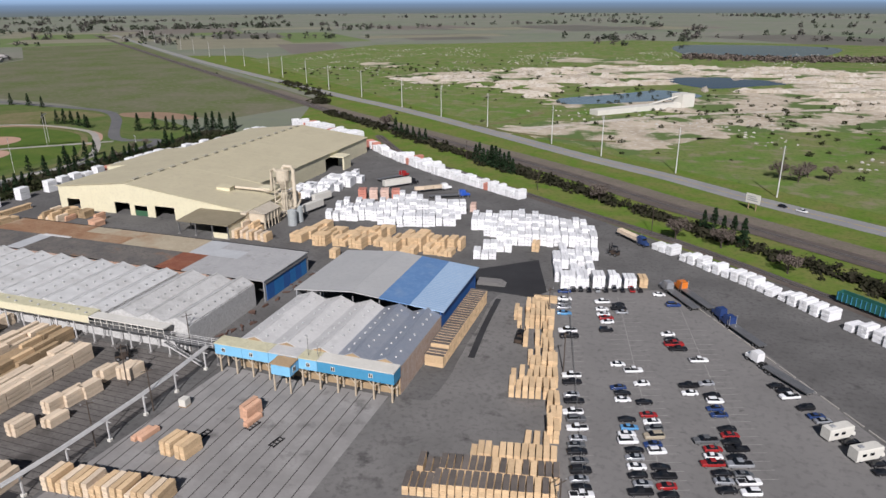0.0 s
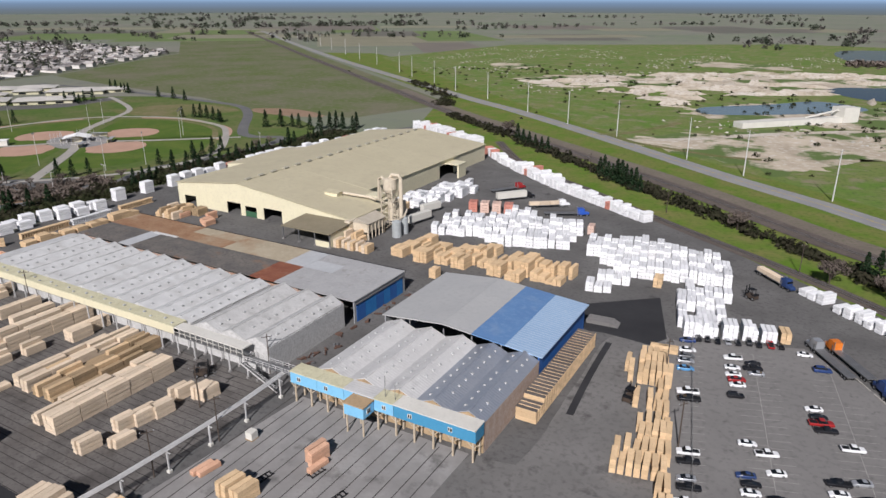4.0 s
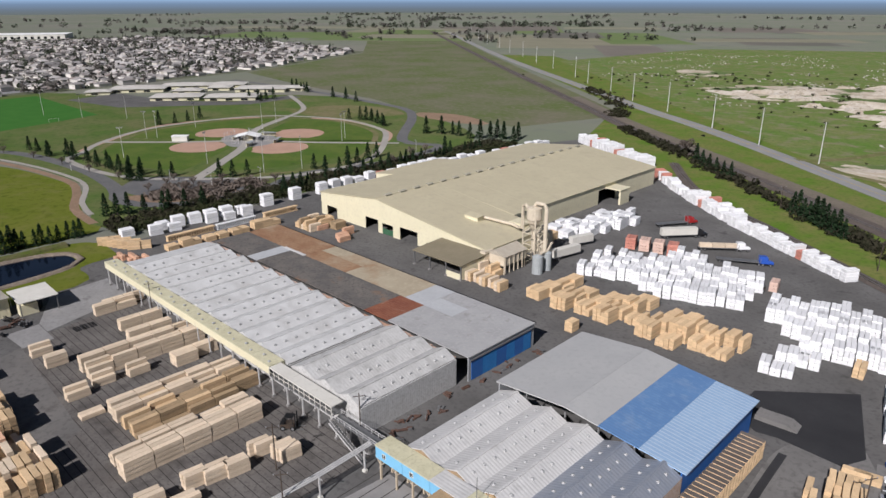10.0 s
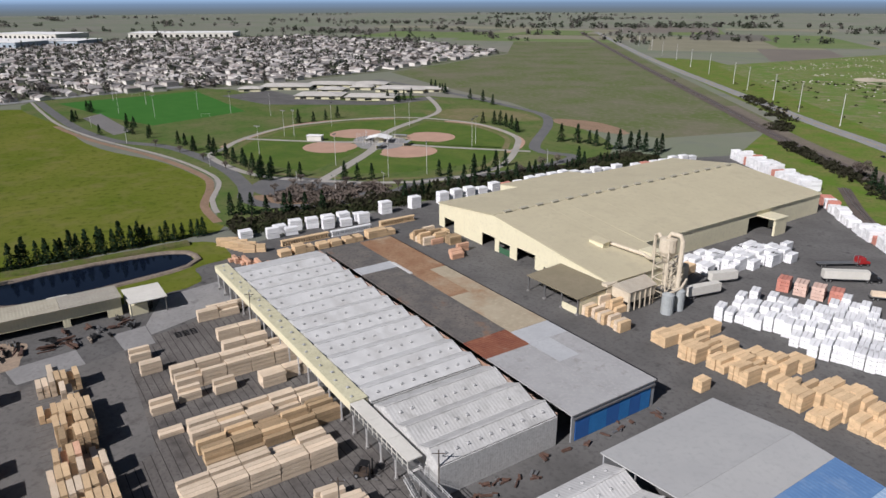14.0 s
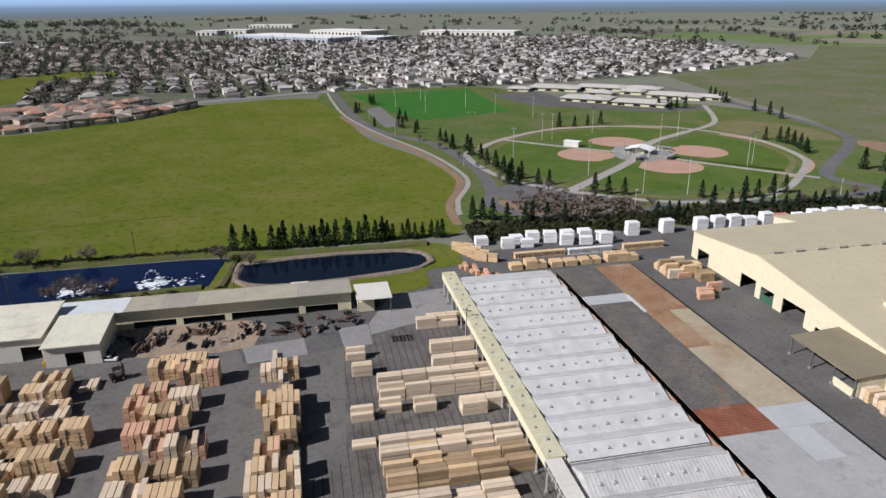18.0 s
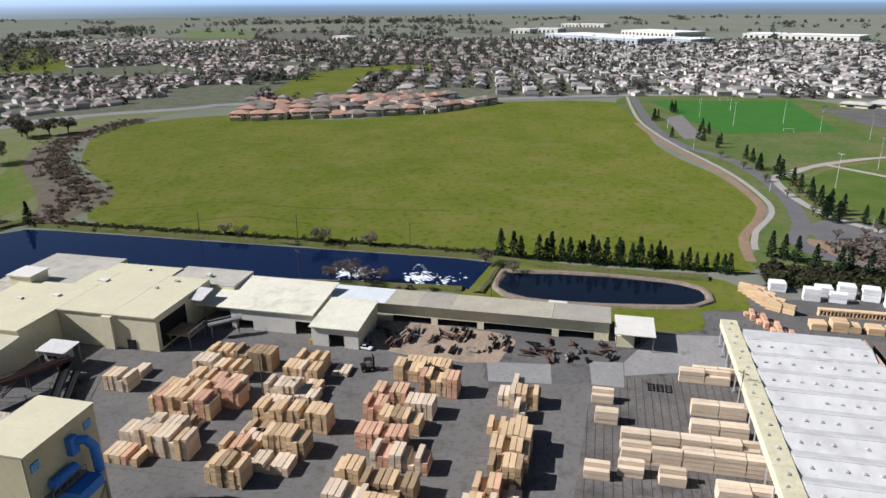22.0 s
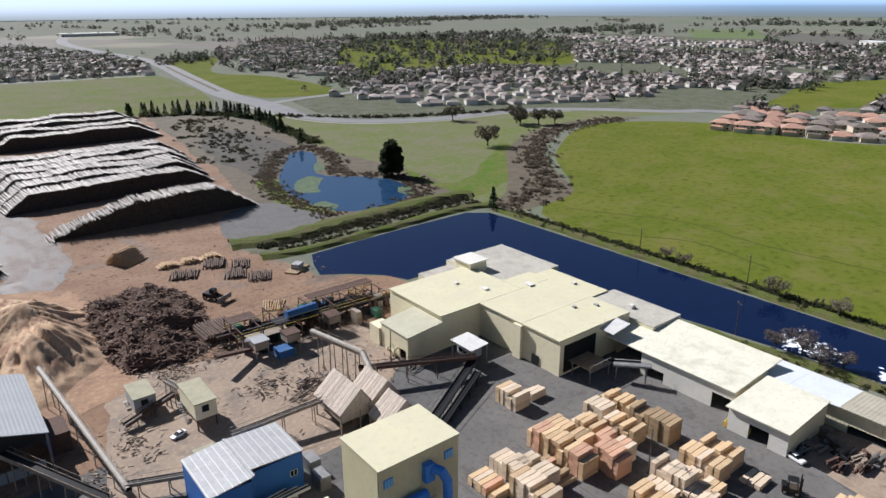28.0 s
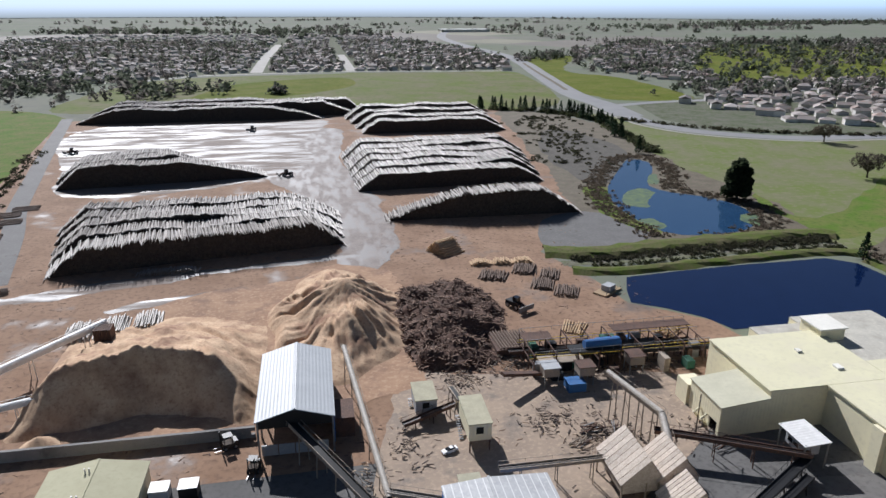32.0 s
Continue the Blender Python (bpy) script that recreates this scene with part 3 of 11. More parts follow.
def rail_grooves():
    g = Geo()
    y = 77.0
    m = mat("groove_dark", (0.045, 0.04, 0.037), (0.06, 0.055, 0.05), big=3, fine=0.5)
    for k in range(15):
        x = -102.0 + 3.0 * k
        g.box(x, 76, 0.05, x + 0.22, 125.5, 0.062)
    tagged(g.part("pad_rails", m), "dark steel rails sunk in the sorting pad", "rail", kind="structure")
    g = Geo()
    for (x0, x1, y0, y1) in ((-205, -156, 12, 34), (-205, -152, 40, 60), (-205, -150, 68, 81), (-203, -156, -12, 11)):
        x = x0
        while x < x1:
            g.box(x, y0, 0.03, x + 0.25, y1, 0.055)
            x += 2.6
    tagged(g.part("yard_bearers", mat("bearer_grey", (0.12, 0.11, 0.10), (0.09, 0.08, 0.075), big=2, fine=0.4)), "low grey timber bearers laid on the yard", "bearer", kind="structure")


rail_grooves()
sheet("ground_sort_yard", [(-232, -30), (-236, 20), (-217, 38), (-216, 62), (-207, 66), (-209, 82), (-212, 92), (-213, 98), (-158, 93), (-140, 80), (-118, 60), (-112, 0), (-120, -24), (-150, -26), (-172, -38), (-196, -40)], 0.046, M_SORT, "worn pale grey asphalt of the sorting yard", "yard", smooth=3, ragged=2)
sheet("ground_patch", [(-217, 64), (-219, 81), (-209, 82), (-207, 66)], 0.058, M_WORN_CONC, "pale concrete patch before the planer mill", "pavement")
sheet("ground_patch", [(-223, 91), (-224, 100), (-211, 100), (-211, 92)], 0.058, M_WORN_CONC, "pale concrete patch before the planer mill", "pavement")
sheet("ground_patch", [(-224.2, 100.2), (-243, 109), (-246, 128), (-226, 127), (-217, 100.2)], 0.060, M_WORN_CONC, "pale concrete apron at the mill's end", "pavement")
sheet("ground_scrap_dirt", [(-234, 20), (-234, 66), (-219, 68), (-216, 62), (-217, 38), (-221, 22)], 0.062, M_TANPAD, "brown dirt strip strewn with scrap", "yard", smooth=2, ragged=1.2)
sheet("ground_mud_lane", [(-20, -500), (-104, -480), (-108, -420), (-106, -357), (-118, -285), (-123, -216), (-119, -188), (-104, -168), (-96, -172), (-99, -207), (-94, -250), (-62, -324), (-30, -380)], 0.085, mat("churned_mud", (0.20, 0.165, 0.145), (0.14, 0.112, 0.096), (0.24, 0.205, 0.18), big=6, fine=0.9, rough=0.8, bump=0.6, spec=0.4, wet=((0.11, 0.096, 0.088), 0.5, 0.46, 0.60, 6.0), stretch=(1.0, 0.3, 1.0)), "churned grey mud of the haul lane", "yard", smooth=2.5, ragged=3)
for pts in ([(-238, -240), (-246, -258), (-258, -268), (-262, -258), (-252, -244), (-246, -232)], [(-236, -200), (-242, -206), (-240, -216), (-234, -214)], [(-284, -214), (-278, -206), (-282, -198), (-290, -214)], [(-268, -276), (-276, -292), (-282, -296), (-274, -276)]):
    sheet("ground_algae", pts, 0.10, mat("pond_algae", (0.095, 0.135, 0.045), (0.03, 0.06, 0.05), big=3, fine=0.6, rough=0.7), "green algae floating on the reed pond", "algae", smooth=2, ragged=2)
sheet("ground_lane_east", [(-56, 72), (-12, 72), (-11.8, 99), (-31, 196), (-46.5, 190), (-46.5, 128), (-56, 127)], 0.045, mat("east_lane_asphalt", (0.135, 0.13, 0.124), (0.17, 0.163, 0.156), (0.10, 0.096, 0.092), big=12, fine=1.3, rough=0.8, wet=((0.06, 0.057, 0.055), 0.8, 0.56, 0.70, 6.0)), "worn grey asphalt lane with dark tyre streaks", "pavement", smooth=4, ragged=1)

# ---- outlying land ----
M_NORTH = mat("northern_pasture", (0.135, 0.13, 0.085), (0.085, 0.115, 0.035), (0.17, 0.15, 0.115), big=60, fine=5, bump=0.0, rough=0.95, spec=0.1)
M_VERGE = mat("verge_grass", (0.085, 0.15, 0.018), (0.15, 0.15, 0.05), (0.06, 0.095, 0.02), big=14, fine=2, rough=0.95, spec=0.1)
M_EARTH = mat("bare_earth", (0.24, 0.16, 0.105), (0.19, 0.13, 0.085), (0.29, 0.2, 0.14), big=12, fine=2)
M_GRAVEL = mat("grey_gravel", (0.135, 0.13, 0.126), (0.108, 0.104, 0.10), (0.165, 0.158, 0.152), big=10, fine=1.2)
M_SCRUB = mat("brown_scrub", (0.10, 0.08, 0.055), (0.135, 0.11, 0.078), (0.075, 0.08, 0.035), big=7, fine=1.5, bump=0.5)

sheet("ground_pasture_north", [(-300, 560), (-330, 455), (-420, 450), (-520, 480), (-680, 500), (-830, 530), (-985, 850), (-1500, 1300), (-1480, 1560), (-800, 975)], 0.02, M_NORTH, "purplish green rough pasture beyond the park", "pasture")
sheet("ground_verge", [(-330, 600), (-268, 452), (-232, 428), (-190, 398), (-120, 340), (-60, 290), (70, 204), (260, 60), (420, -60), (520, 20), (200, 330), (-100, 560), (-700, 1020), (-800, 985)], 0.025, M_VERGE, "bright green grass along the highway and railway", "grass")
sheet("ground_hills_east", [(-120, 475), (-20, 400), (120, 300), (300, 180), (800, 100), (1100, 800), (700, 1500), (-100, 1650), (-600, 1350), (-640, 950), (-300, 640)], 0.03, mat("green_hummocks", (0.09, 0.16, 0.028), (0.15, 0.165, 0.06), (0.06, 0.09, 0.028), big=34, fine=2.4, rough=0.95, spec=0.1, bump=0.6, wet=((0.19, 0.17, 0.11), 0.95, 0.5, 0.68, 13.0)), "green hummocky land by the quarry", "grass")
sheet("ground_park", [(-300, 150), (-326, 152), (-342, 153), (-380, 169), (-464, 160), (-545, 136), (-622, 121), (-778, 114), (-790, 280), (-700, 320), (-600, 445), (-510, 470), (-440, 455), (-330, 410), (-296, 330), (-290, 220)], 0.045, mat("park_turf", (0.072, 0.118, 0.026), (0.125, 0.13, 0.055), (0.052, 0.09, 0.022), big=28, fine=4, rough=0.95, spec=0.1), "park turf with bare patches", "lawn", smooth=25)
sheet("ground_soccer", [(-756, 135), (-775, 265), (-612, 262), (-582, 180), (-640, 160)], 0.06, mat("sports_turf", (0.035, 0.125, 0.02), (0.045, 0.14, 0.025), (0.05, 0.115, 0.025), big=14, fine=2, rough=0.95, spec=0.1), "dark green sports field", "lawn")
sheet("ground_pasture_west", [(-300, -140), (-340, -160), (-400, -240), (-520, -300), (-640, -262), (-560, -340), (-500, -366), (-436, -371), (-376, -404), (-350, -450), (-346, -500), (-325, -520), (-320, -480), (-305, -400), (-300, -340), (-300, -250), (-298, -190)], 0.04, mat("pale_pasture", (0.165, 0.16, 0.095), (0.125, 0.16, 0.042), (0.19, 0.175, 0.115), big=26, fine=4, rough=0.95, spec=0.1), "pale dry pasture with green edges", "pasture", smooth=16)
sheet("ground_scrub", [(-200, -205), (-226, -188), (-240, -186), (-270, -186), (-300, -190), (-312, -230), (-306, -300), (-312, -400), (-316, -470), (-300, -520), (-256, -545), (-240, -440), (-226, -330), (-212, -250)], 0.056, M_SCRUB, "brown reeds and scrub round the ponds", "scrub", smooth=4, ragged=5)
sheet("ground_gravel_apron", [(-180, -186), (-205, -182), (-228, -192), (-230, -216), (-214, -232), (-190, -222)], 0.075, M_GRAVEL, "grey gravel apron beside the log deck", "yard", smooth=8)
sheet("ground_pond_grass", [(-230, -274), (-242, -271), (-232, -235), (-239, -210), (-234, -194), (-226, -207), (-222, -235)], 0.077, M_VERGE, "rough green grass beside the reed pond", "grass", smooth=5, ragged=3)
sheet("ground_green_edge", [(-312, -249), (-309, -208), (-334, -212), (-379, -245), (-411, -272), (-407, -250), (-362, -208), (-321, -178), (-303, -176), (-302, -201), (-304, -231)], 0.057, M_VERGE, "bright green grass edging the dry pasture", "grass", smooth=8, ragged=4)
sheet("ground_mudflat", [(-271, -447), (-290, -419), (-294, -352), (-270, -310), (-242, -278), (-232, -306), (-243, -389)], 0.062, mat("grey_silt", (0.088, 0.079, 0.067), (0.062, 0.058, 0.046), (0.115, 0.10, 0.085), big=9, fine=1.6, rough=0.9, bump=0.4), "bare grey-brown silt flat beyond the log decks", "earth", smooth=8, ragged=4)
M_SMEAD = mat("south_meadow", (0.115, 0.145, 0.032), (0.16, 0.145, 0.085), (0.085, 0.115, 0.03), big=40, fine=6, rough=0.95, spec=0.1)
sheet("ground_meadow_south", [(-262, -470), (-275, -545), (-338, -615), (-372, -905), (-280, -915), (-186, -925), (-140, -930), (-125, -915), (40, -890), (110, -830), (140, -700), (120, -590), (-100, -600)], 0.035, M_SMEAD, "green and brown meadow south of the log yard", "meadow", smooth=8, ragged=4)
sheet("ground_meadow_far", [(-470, -1168), (-561, -1179), (-452, -915), (-490, -800), (-479, -605), (-400, -596), (-380, -650), (-389, -750), (-425, -960)], 0.035, M_FIELD, "green paddock between the road and the trees", "meadow", smooth=8, ragged=6)
sheet("ground_lawn_south", [(32, -645), (-31, -655), (-134, -760), (-125, -862), (-14, -815), (17, -746)], 0.05, M_FIELD, "bright lawn with paths south of the log yard", "lawn", smooth=8)
sheet("ground_east_grass", [(70, -330), (110, -560), (220, -600), (260, -300), (120, -260)], 0.035, M_VERGE, "grass east of the log yard", "grass", smooth=20)
ribbon("road_yard_track", [(20, -180), (34, -235), (48, -280), (62, -340), (80, -420), (110, -560)], 9, 0.1, M_GRAVEL, "grey dirt track beside the log yard", "track", step=10)
sheet("ground_creek", [(-296, -148), (-315, -142), (-350, -150), (-372, -180), (-410, -230), (-470, -270), (-530, -292), (-570, -275), (-575, -282), (-525, -302), (-460, -288), (-400, -252), (-355, -205), (-320, -170), (-300, -160)], 0.058, M_SCRUB, "brown scrubby creek bed", "creek", smooth=8)

# bund between the ponds
def bund(name, line, width, height, m, label):
    pts = spline(line, 5)
    v, f = [], []
    for i, (x, y) in enumerate(pts):
        a, b = pts[max(i - 1, 0)], pts[min(i + 1, len(pts) - 1)]
        d = Vector((b[0] - a[0], b[1] - a[1])).normalized()
        for k, (o, z) in enumerate(((-0.5, 0.0), (-0.28, 0.8), (0.0, 1.0), (0.28, 0.8), (0.5, 0.0))):
            w = 0.26 * noise.noise((x * 0.3, y * 0.3, k))
            v.append((x - d.y * (o + w) * width, y + d.x * (o + w) * width, max(0.02, z * height + 0.3 * w)))
        if i:
            q = 5 * i
            f += [(q - 5 + k, q - 4 + k, q + 1 + k, q + k) for k in range(4)]
    me = quad_mesh(name, v, [tuple(reversed(q)) for q in f], m)
    return tagged(new(name, me), label, "bank", kind="structure")


M_BANK = mat("bank_grass", (0.085, 0.115, 0.02), (0.12, 0.105, 0.055), (0.05, 0.065, 0.018), big=5, fine=1.0, rough=0.95, spec=0.1)
bund("bank_bund", [(-177, -181), (-199, -177), (-228, -180), (-261, -182), (-294, -184), (-305, -180)], 13, 1.9, M_BANK, "grassy bund between the log pond and reed pond")
bund("bank_south", [(-181, -160), (-194, -157), (-211, -157), (-245, -160), (-285, -162), (-300, -156)], 7, 1.5, M_BANK, "green grassy south bank of the log pond")
ribbon("road_back_track", [(-246.5, -24), (-249, 0), (-250, 30), (-250.5, 60), (-250, 94)], 4.2, 0.1, M_WORN_CONC, "pale concrete track behind the mill", "track", step=8)
ribbon("road_bund_track", [(-180, -168), (-202, -167), (-221, -167), (-267, -170), (-300, -168)], 5, 0.1, mat("damp_track", (0.13, 0.12, 0.09), (0.10, 0.11, 0.05), (0.165, 0.15, 0.125), big=6, fine=1.0, rough=0.95), "grey track between the two grassy banks", "track", step=8)
bund("bank_west", [(-296, -150), (-296, -60), (-297, 40), (-295, 56), (-291, 90), (-291, 130)], 6, 1.3, M_BANK, "rough grassy west bank of the log pond")
bund("bank_east", [(-250, -96), (-253, -60), (-258, -10), (-263, 30), (-264, 48)], 5, 0.9, M_BANK, "rough bank behind the mill")
bund("bank_dyke", [(-290, 57), (-276, 56), (-262, 54)], 4, 1.0, M_BANK, "grassy dyke between the two ponds")
bund("bank_pond_rim", [(-284, 59.5), (-286.8, 90), (-284.5, 121), (-276, 128.5), (-266, 123.5), (-260.5, 95), (-260, 70), (-267.5, 58.8), (-284, 59.5)], 3.0, 0.8, mat("pale_rim", (0.23, 0.185, 0.145), (0.16, 0.13, 0.10), (0.30, 0.25, 0.20), big=2, fine=0.7, bump=0.8), "pale earthen rim of the small pond")

# park roads and paths
M_PARKROAD = mat("park_road_asphalt", (0.105, 0.105, 0.108), (0.135, 0.133, 0.13), (0.085, 0.085, 0.086), big=14, fine=1.2, rough=0.85)
ribbon("road_park", [(-778, 121), (-700, 124), (-597, 131), (-533, 145), (-490, 170), (-421, 181), (-366, 178), (-338, 170), (-316, 184), (-308, 214), (-314, 240), (-322, 262), (-312, 310), (-320, 365), (-352, 362), (-413, 428), (-452, 457), (-503, 465), (-652, 476), (-760, 470)], 7.5, 0.10, M_PARKROAD, "curving grey park road", step=8)
ribbon("road_path_west", [(-778, 115), (-700, 117), (-622, 122), (-545, 137), (-464, 161), (-410, 170), (-380, 169), (-348, 156), (-326, 152)], 2.6, 0.12, M_PATH, "pale curving footpath along the meadow", "path", step=8)
ribbon("road_path_margin", [(-620, 118), (-545, 132), (-464, 156), (-400, 166), (-372, 162), (-340, 150), (-312, 148)], 4, 0.085, M_EARTH, "bare earth beside the footpath", "path", step=8)
M_RUT = mat("trodden_grass", (0.055, 0.078, 0.012), (0.09, 0.10, 0.025), big=12, fine=1.0, rough=0.95, spec=0.05)
ribbon("path_meadow_track", [(-324, -132), (-336, -107), (-348, -83), (-345, -46), (-349, -12), (-354, 24)], 1.1, 0.055, M_RUT, "faint trodden track across the meadow", "track", step=6)
ribbon("path_meadow_track", [(-306, -107), (-314, -87), (-327, -64), (-322, -31)], 1.1, 0.055, M_RUT, "faint trodden track across the meadow", "track", step=6)
RING = [(-447, 184), (-390, 189), (-354, 213), (-322, 258), (-324, 309), (-365, 358), (-399, 381), (-458, 385), (-512, 347), (-520, 272), (-494, 223), (-465, 198)]
ring = spline(RING, 6, True)
ob = tagged(link("path_ring", ribbon_mesh("path_ring", ring + ring[:1], 4.2, 0.115, M_PATH)), "pale oval path round the ball fields", "path", kind="structure")
inner = [(-420 + (x + 420) * 0.92, 290 + (y - 290) * 0.92) for x, y in ring]
tagged(link("path_inner", ribbon_mesh("path_inner", inner + inner[:1], 4.0, 0.09, M_DRY)), "dry warning track inside the oval", "track", kind="structure")
for k, (name, pts) in enumerate((("path_a", [(-353, 215), (-402, 269), (-428, 291), (-459, 316), (-488, 359)]), ("path_b", [(-489, 221), (-448, 262), (-428, 290)]), ("path_c", [(-347, 354), (-394, 313), (-428, 291)]), ("path_d", [(-488, 359), (-520, 400), (-600, 440)]))):
    ribbon("road_" + name, pts, 6 if k == 0 else 4.5, 0.13, M_PATH, "pale concrete path across the ball fields", "path", step=6)
for cx, cy in ((-431, 258), (-463, 292), (-424, 327), (-392, 291)):
    base = math.degrees(math.atan2(cy - 290, cx + 428))
    pts = [(cx + 19 * math.cos(radians(base + k)) * (1.0 if abs(k) < 100 else 0.85), cy + 19 * math.sin(radians(base + k)) * (1.0 if abs(k) < 100 else 0.85)) for k in range(-180, 180, 12)]
    sheet("ground_infield", pts, 0.10, M_CLAY, "reddish clay infield of a ball field", "sports field")
    lp = [(-428 + 88 * math.cos(radians(base + k)), 290 + 88 * math.sin(radians(base + k))) for k in range(-42, 43, 7)] + [(-428 + 20 * math.cos(radians(base + k)), 290 + 20 * math.sin(radians(base + k))) for k in range(42, -43, -14)]
    sheet("ground_outfield", lp, 0.07, M_LAWN, "mown green outfield", "sports field")
sheet("ground_plaza", [(-452, 292), (-440, 308), (-426, 310), (-410, 300), (-404, 286), (-414, 272), (-430, 274), (-444, 280)], 0.12, M_WORN_CONC, "paved plaza between the ball fields", "pavement", smooth=4)
ribbon("path_warning_west", [(-470, 198), (-482, 211), (-507, 243), (-524, 275), (-522, 311), (-505, 347)], 4, 0.10, M_CLAY, "reddish warning track along the outfield", "track", step=6)
ribbon("path_warning_north", [(-354, 340), (-360, 355), (-386, 377), (-439, 386), (-472, 374)], 4, 0.10, M_CLAY, "reddish warning track along the outfield", "track", step=6)
sheet("ground_tan_slope", [(-532, 389), (-500, 399), (-461, 407), (-450, 395), (-490, 380)], 0.065, M_DRY, "dry tan slope in the park", "grass", smooth=8, ragged=3)
sheet("ground_orange_bank", [(-432, 453), (-401, 466), (-367, 460), (-353, 445), (-406, 436)], 0.066, M_EARTH, "bare orange bank beyond the park", "earth", smooth=8, ragged=3)
sheet("ground_park_lot", [(-357, 178), (-375, 197), (-351, 222), (-329, 236), (-312, 217), (-321, 189)], 0.085, M_PARKROAD, "dark grey park car park with mulch islands", "car park", smooth=5)
sheet("ground_park_lot_north", [(-668, 157), (-565, 162), (-556, 148), (-650, 141)], 0.085, M_LOT, "grey car park by the sports field", "car park")
sheet("ground_school_lot", [(-723, 275), (-735, 330), (-648, 340), (-600, 380), (-600, 440), (-580, 440), (-575, 380), (-640, 290)], 0.085, M_ASPHALT, "school car park", "car park")
sheet("ground_beds", [(-345, 176), (-330, 176), (-317, 190), (-312, 206), (-320, 220), (-327, 200)], 0.09, M_EARTH, "brown mulch beds by the park road", "bed", smooth=5)
sheet("ground_dry_patch", [(-512, 380), (-468, 394), (-431, 436), (-483, 450), (-520, 420)], 0.06, M_DRY, "dry yellow slope in the park", "grass", smooth=8)
ribbon("road_avenue", [(-366, -560), (-360, -500), (-362, -455), (-384, -415), (-438, -383), (-502, -378), (-565, -352), (-628, -280), (-657, -256), (-700, -150), (-730, -40), (-790, 110), (-830, 300), (-860, 520)], 17, 0.11, M_ROAD, "wide pale avenue beside the town", step=8)
ribbon("path_avenue", [(-348, -560), (-346, -500), (-350, -450), (-376, -404), (-436, -371), (-500, -366), (-562, -340)], 3, 0.12, M_PATH, "pale footpath along the avenue", "path", step=8)
ribbon("road_highway_south", [(-360, -500), (-367, -570), (-366, -655), (-396, -850), (-433, -1075), (-446, -1280), (-436, -1500), (-450, -1880), (-511, -2200), (-600, -2500)], 26, 0.1, M_ROAD, "broad pale road running south", step=25)
ribbon("road_median", [(-372, -690), (-388, -790), (-408, -920), (-430, -1050)], 5, 0.14, M_SCRUB, "planted median of the southern road", "verge", step=20)
ribbon("road_junction", [(-366, -560), (-430, -580), (-500, -590), (-620, -640), (-760, -700)], 12, 0.12, M_ROAD, "road joining from the west", step=20)

# quarry
M_QSAND = mat("quarry_sand", (0.45, 0.385, 0.30), (0.30, 0.255, 0.19), (0.54, 0.50, 0.44), big=30, fine=5, rough=0.95, wet=((0.085, 0.125, 0.035), 0.95, 0.49, 0.55, 45.0))
for k, pts in enumerate(([(-122, 476), (-75, 520), (-40, 560), (60, 600), (170, 640), (230, 640), (240, 560), (60, 520), (-15, 425), (-60, 440)],
                         [(-110, 600), (-10, 590), (170, 640), (320, 700), (420, 860), (330, 1000), (120, 1010), (-80, 990), (-240, 800), (-200, 760), (-60, 800), (40, 860), (110, 800), (40, 720), (-60, 700)],
                         [(-300, 740), (-230, 790), (-190, 850), (-260, 870), (-330, 800)], [(-180, 1050), (-60, 1040), (-90, 1110), (-200, 1120)], [(-420, 900), (-370, 900), (-380, 960), (-440, 950)], [(330, 1010), (520, 1050), (640, 900), (480, 820)])):
    sheet("ground_quarry", pts, 0.05 + 0.004 * k, M_QSAND, "white and tan quarry sand", "quarry", smooth=6, ragged=14)
sheet("pond_quarry", [(-105, 645), (-60, 690), (-18, 737), (20, 700), (-25, 650), (-90, 611)], 0.12, mat("quarry_water", (0.18, 0.24, 0.27), (0.15, 0.2, 0.24), big=20, fine=3, rough=0.1, bump=0.02), "milky grey quarry pond", "water", smooth=10)
sheet("pond_quarry_far", [(-17, 850), (40, 880), (110, 840), (75, 800), (30, 765), (-5, 800)], 0.12, M_WATER, "blue quarry pond", "water", smooth=10)
sheet("pond_quarry_third", [(-4, 1500), (260, 1490), (170, 1195), (15, 1205)], 0.10, M_WATER, "far blue pond beyond the quarry", "water", smooth=30)
ribbon("road_quarry", [(-125, 470), (-90, 490), (-40, 540), (40, 600), (160, 660), (300, 720)], 9, 0.13, M_SANDY, "pale dusty quarry road", "track", step=15)


PIT = [(-110, 600), (-10, 590), (170, 640), (320, 700), (420, 860), (330, 1000), (120, 1010), (-80, 990), (-260, 860), (-300, 740), (-190, 700)]


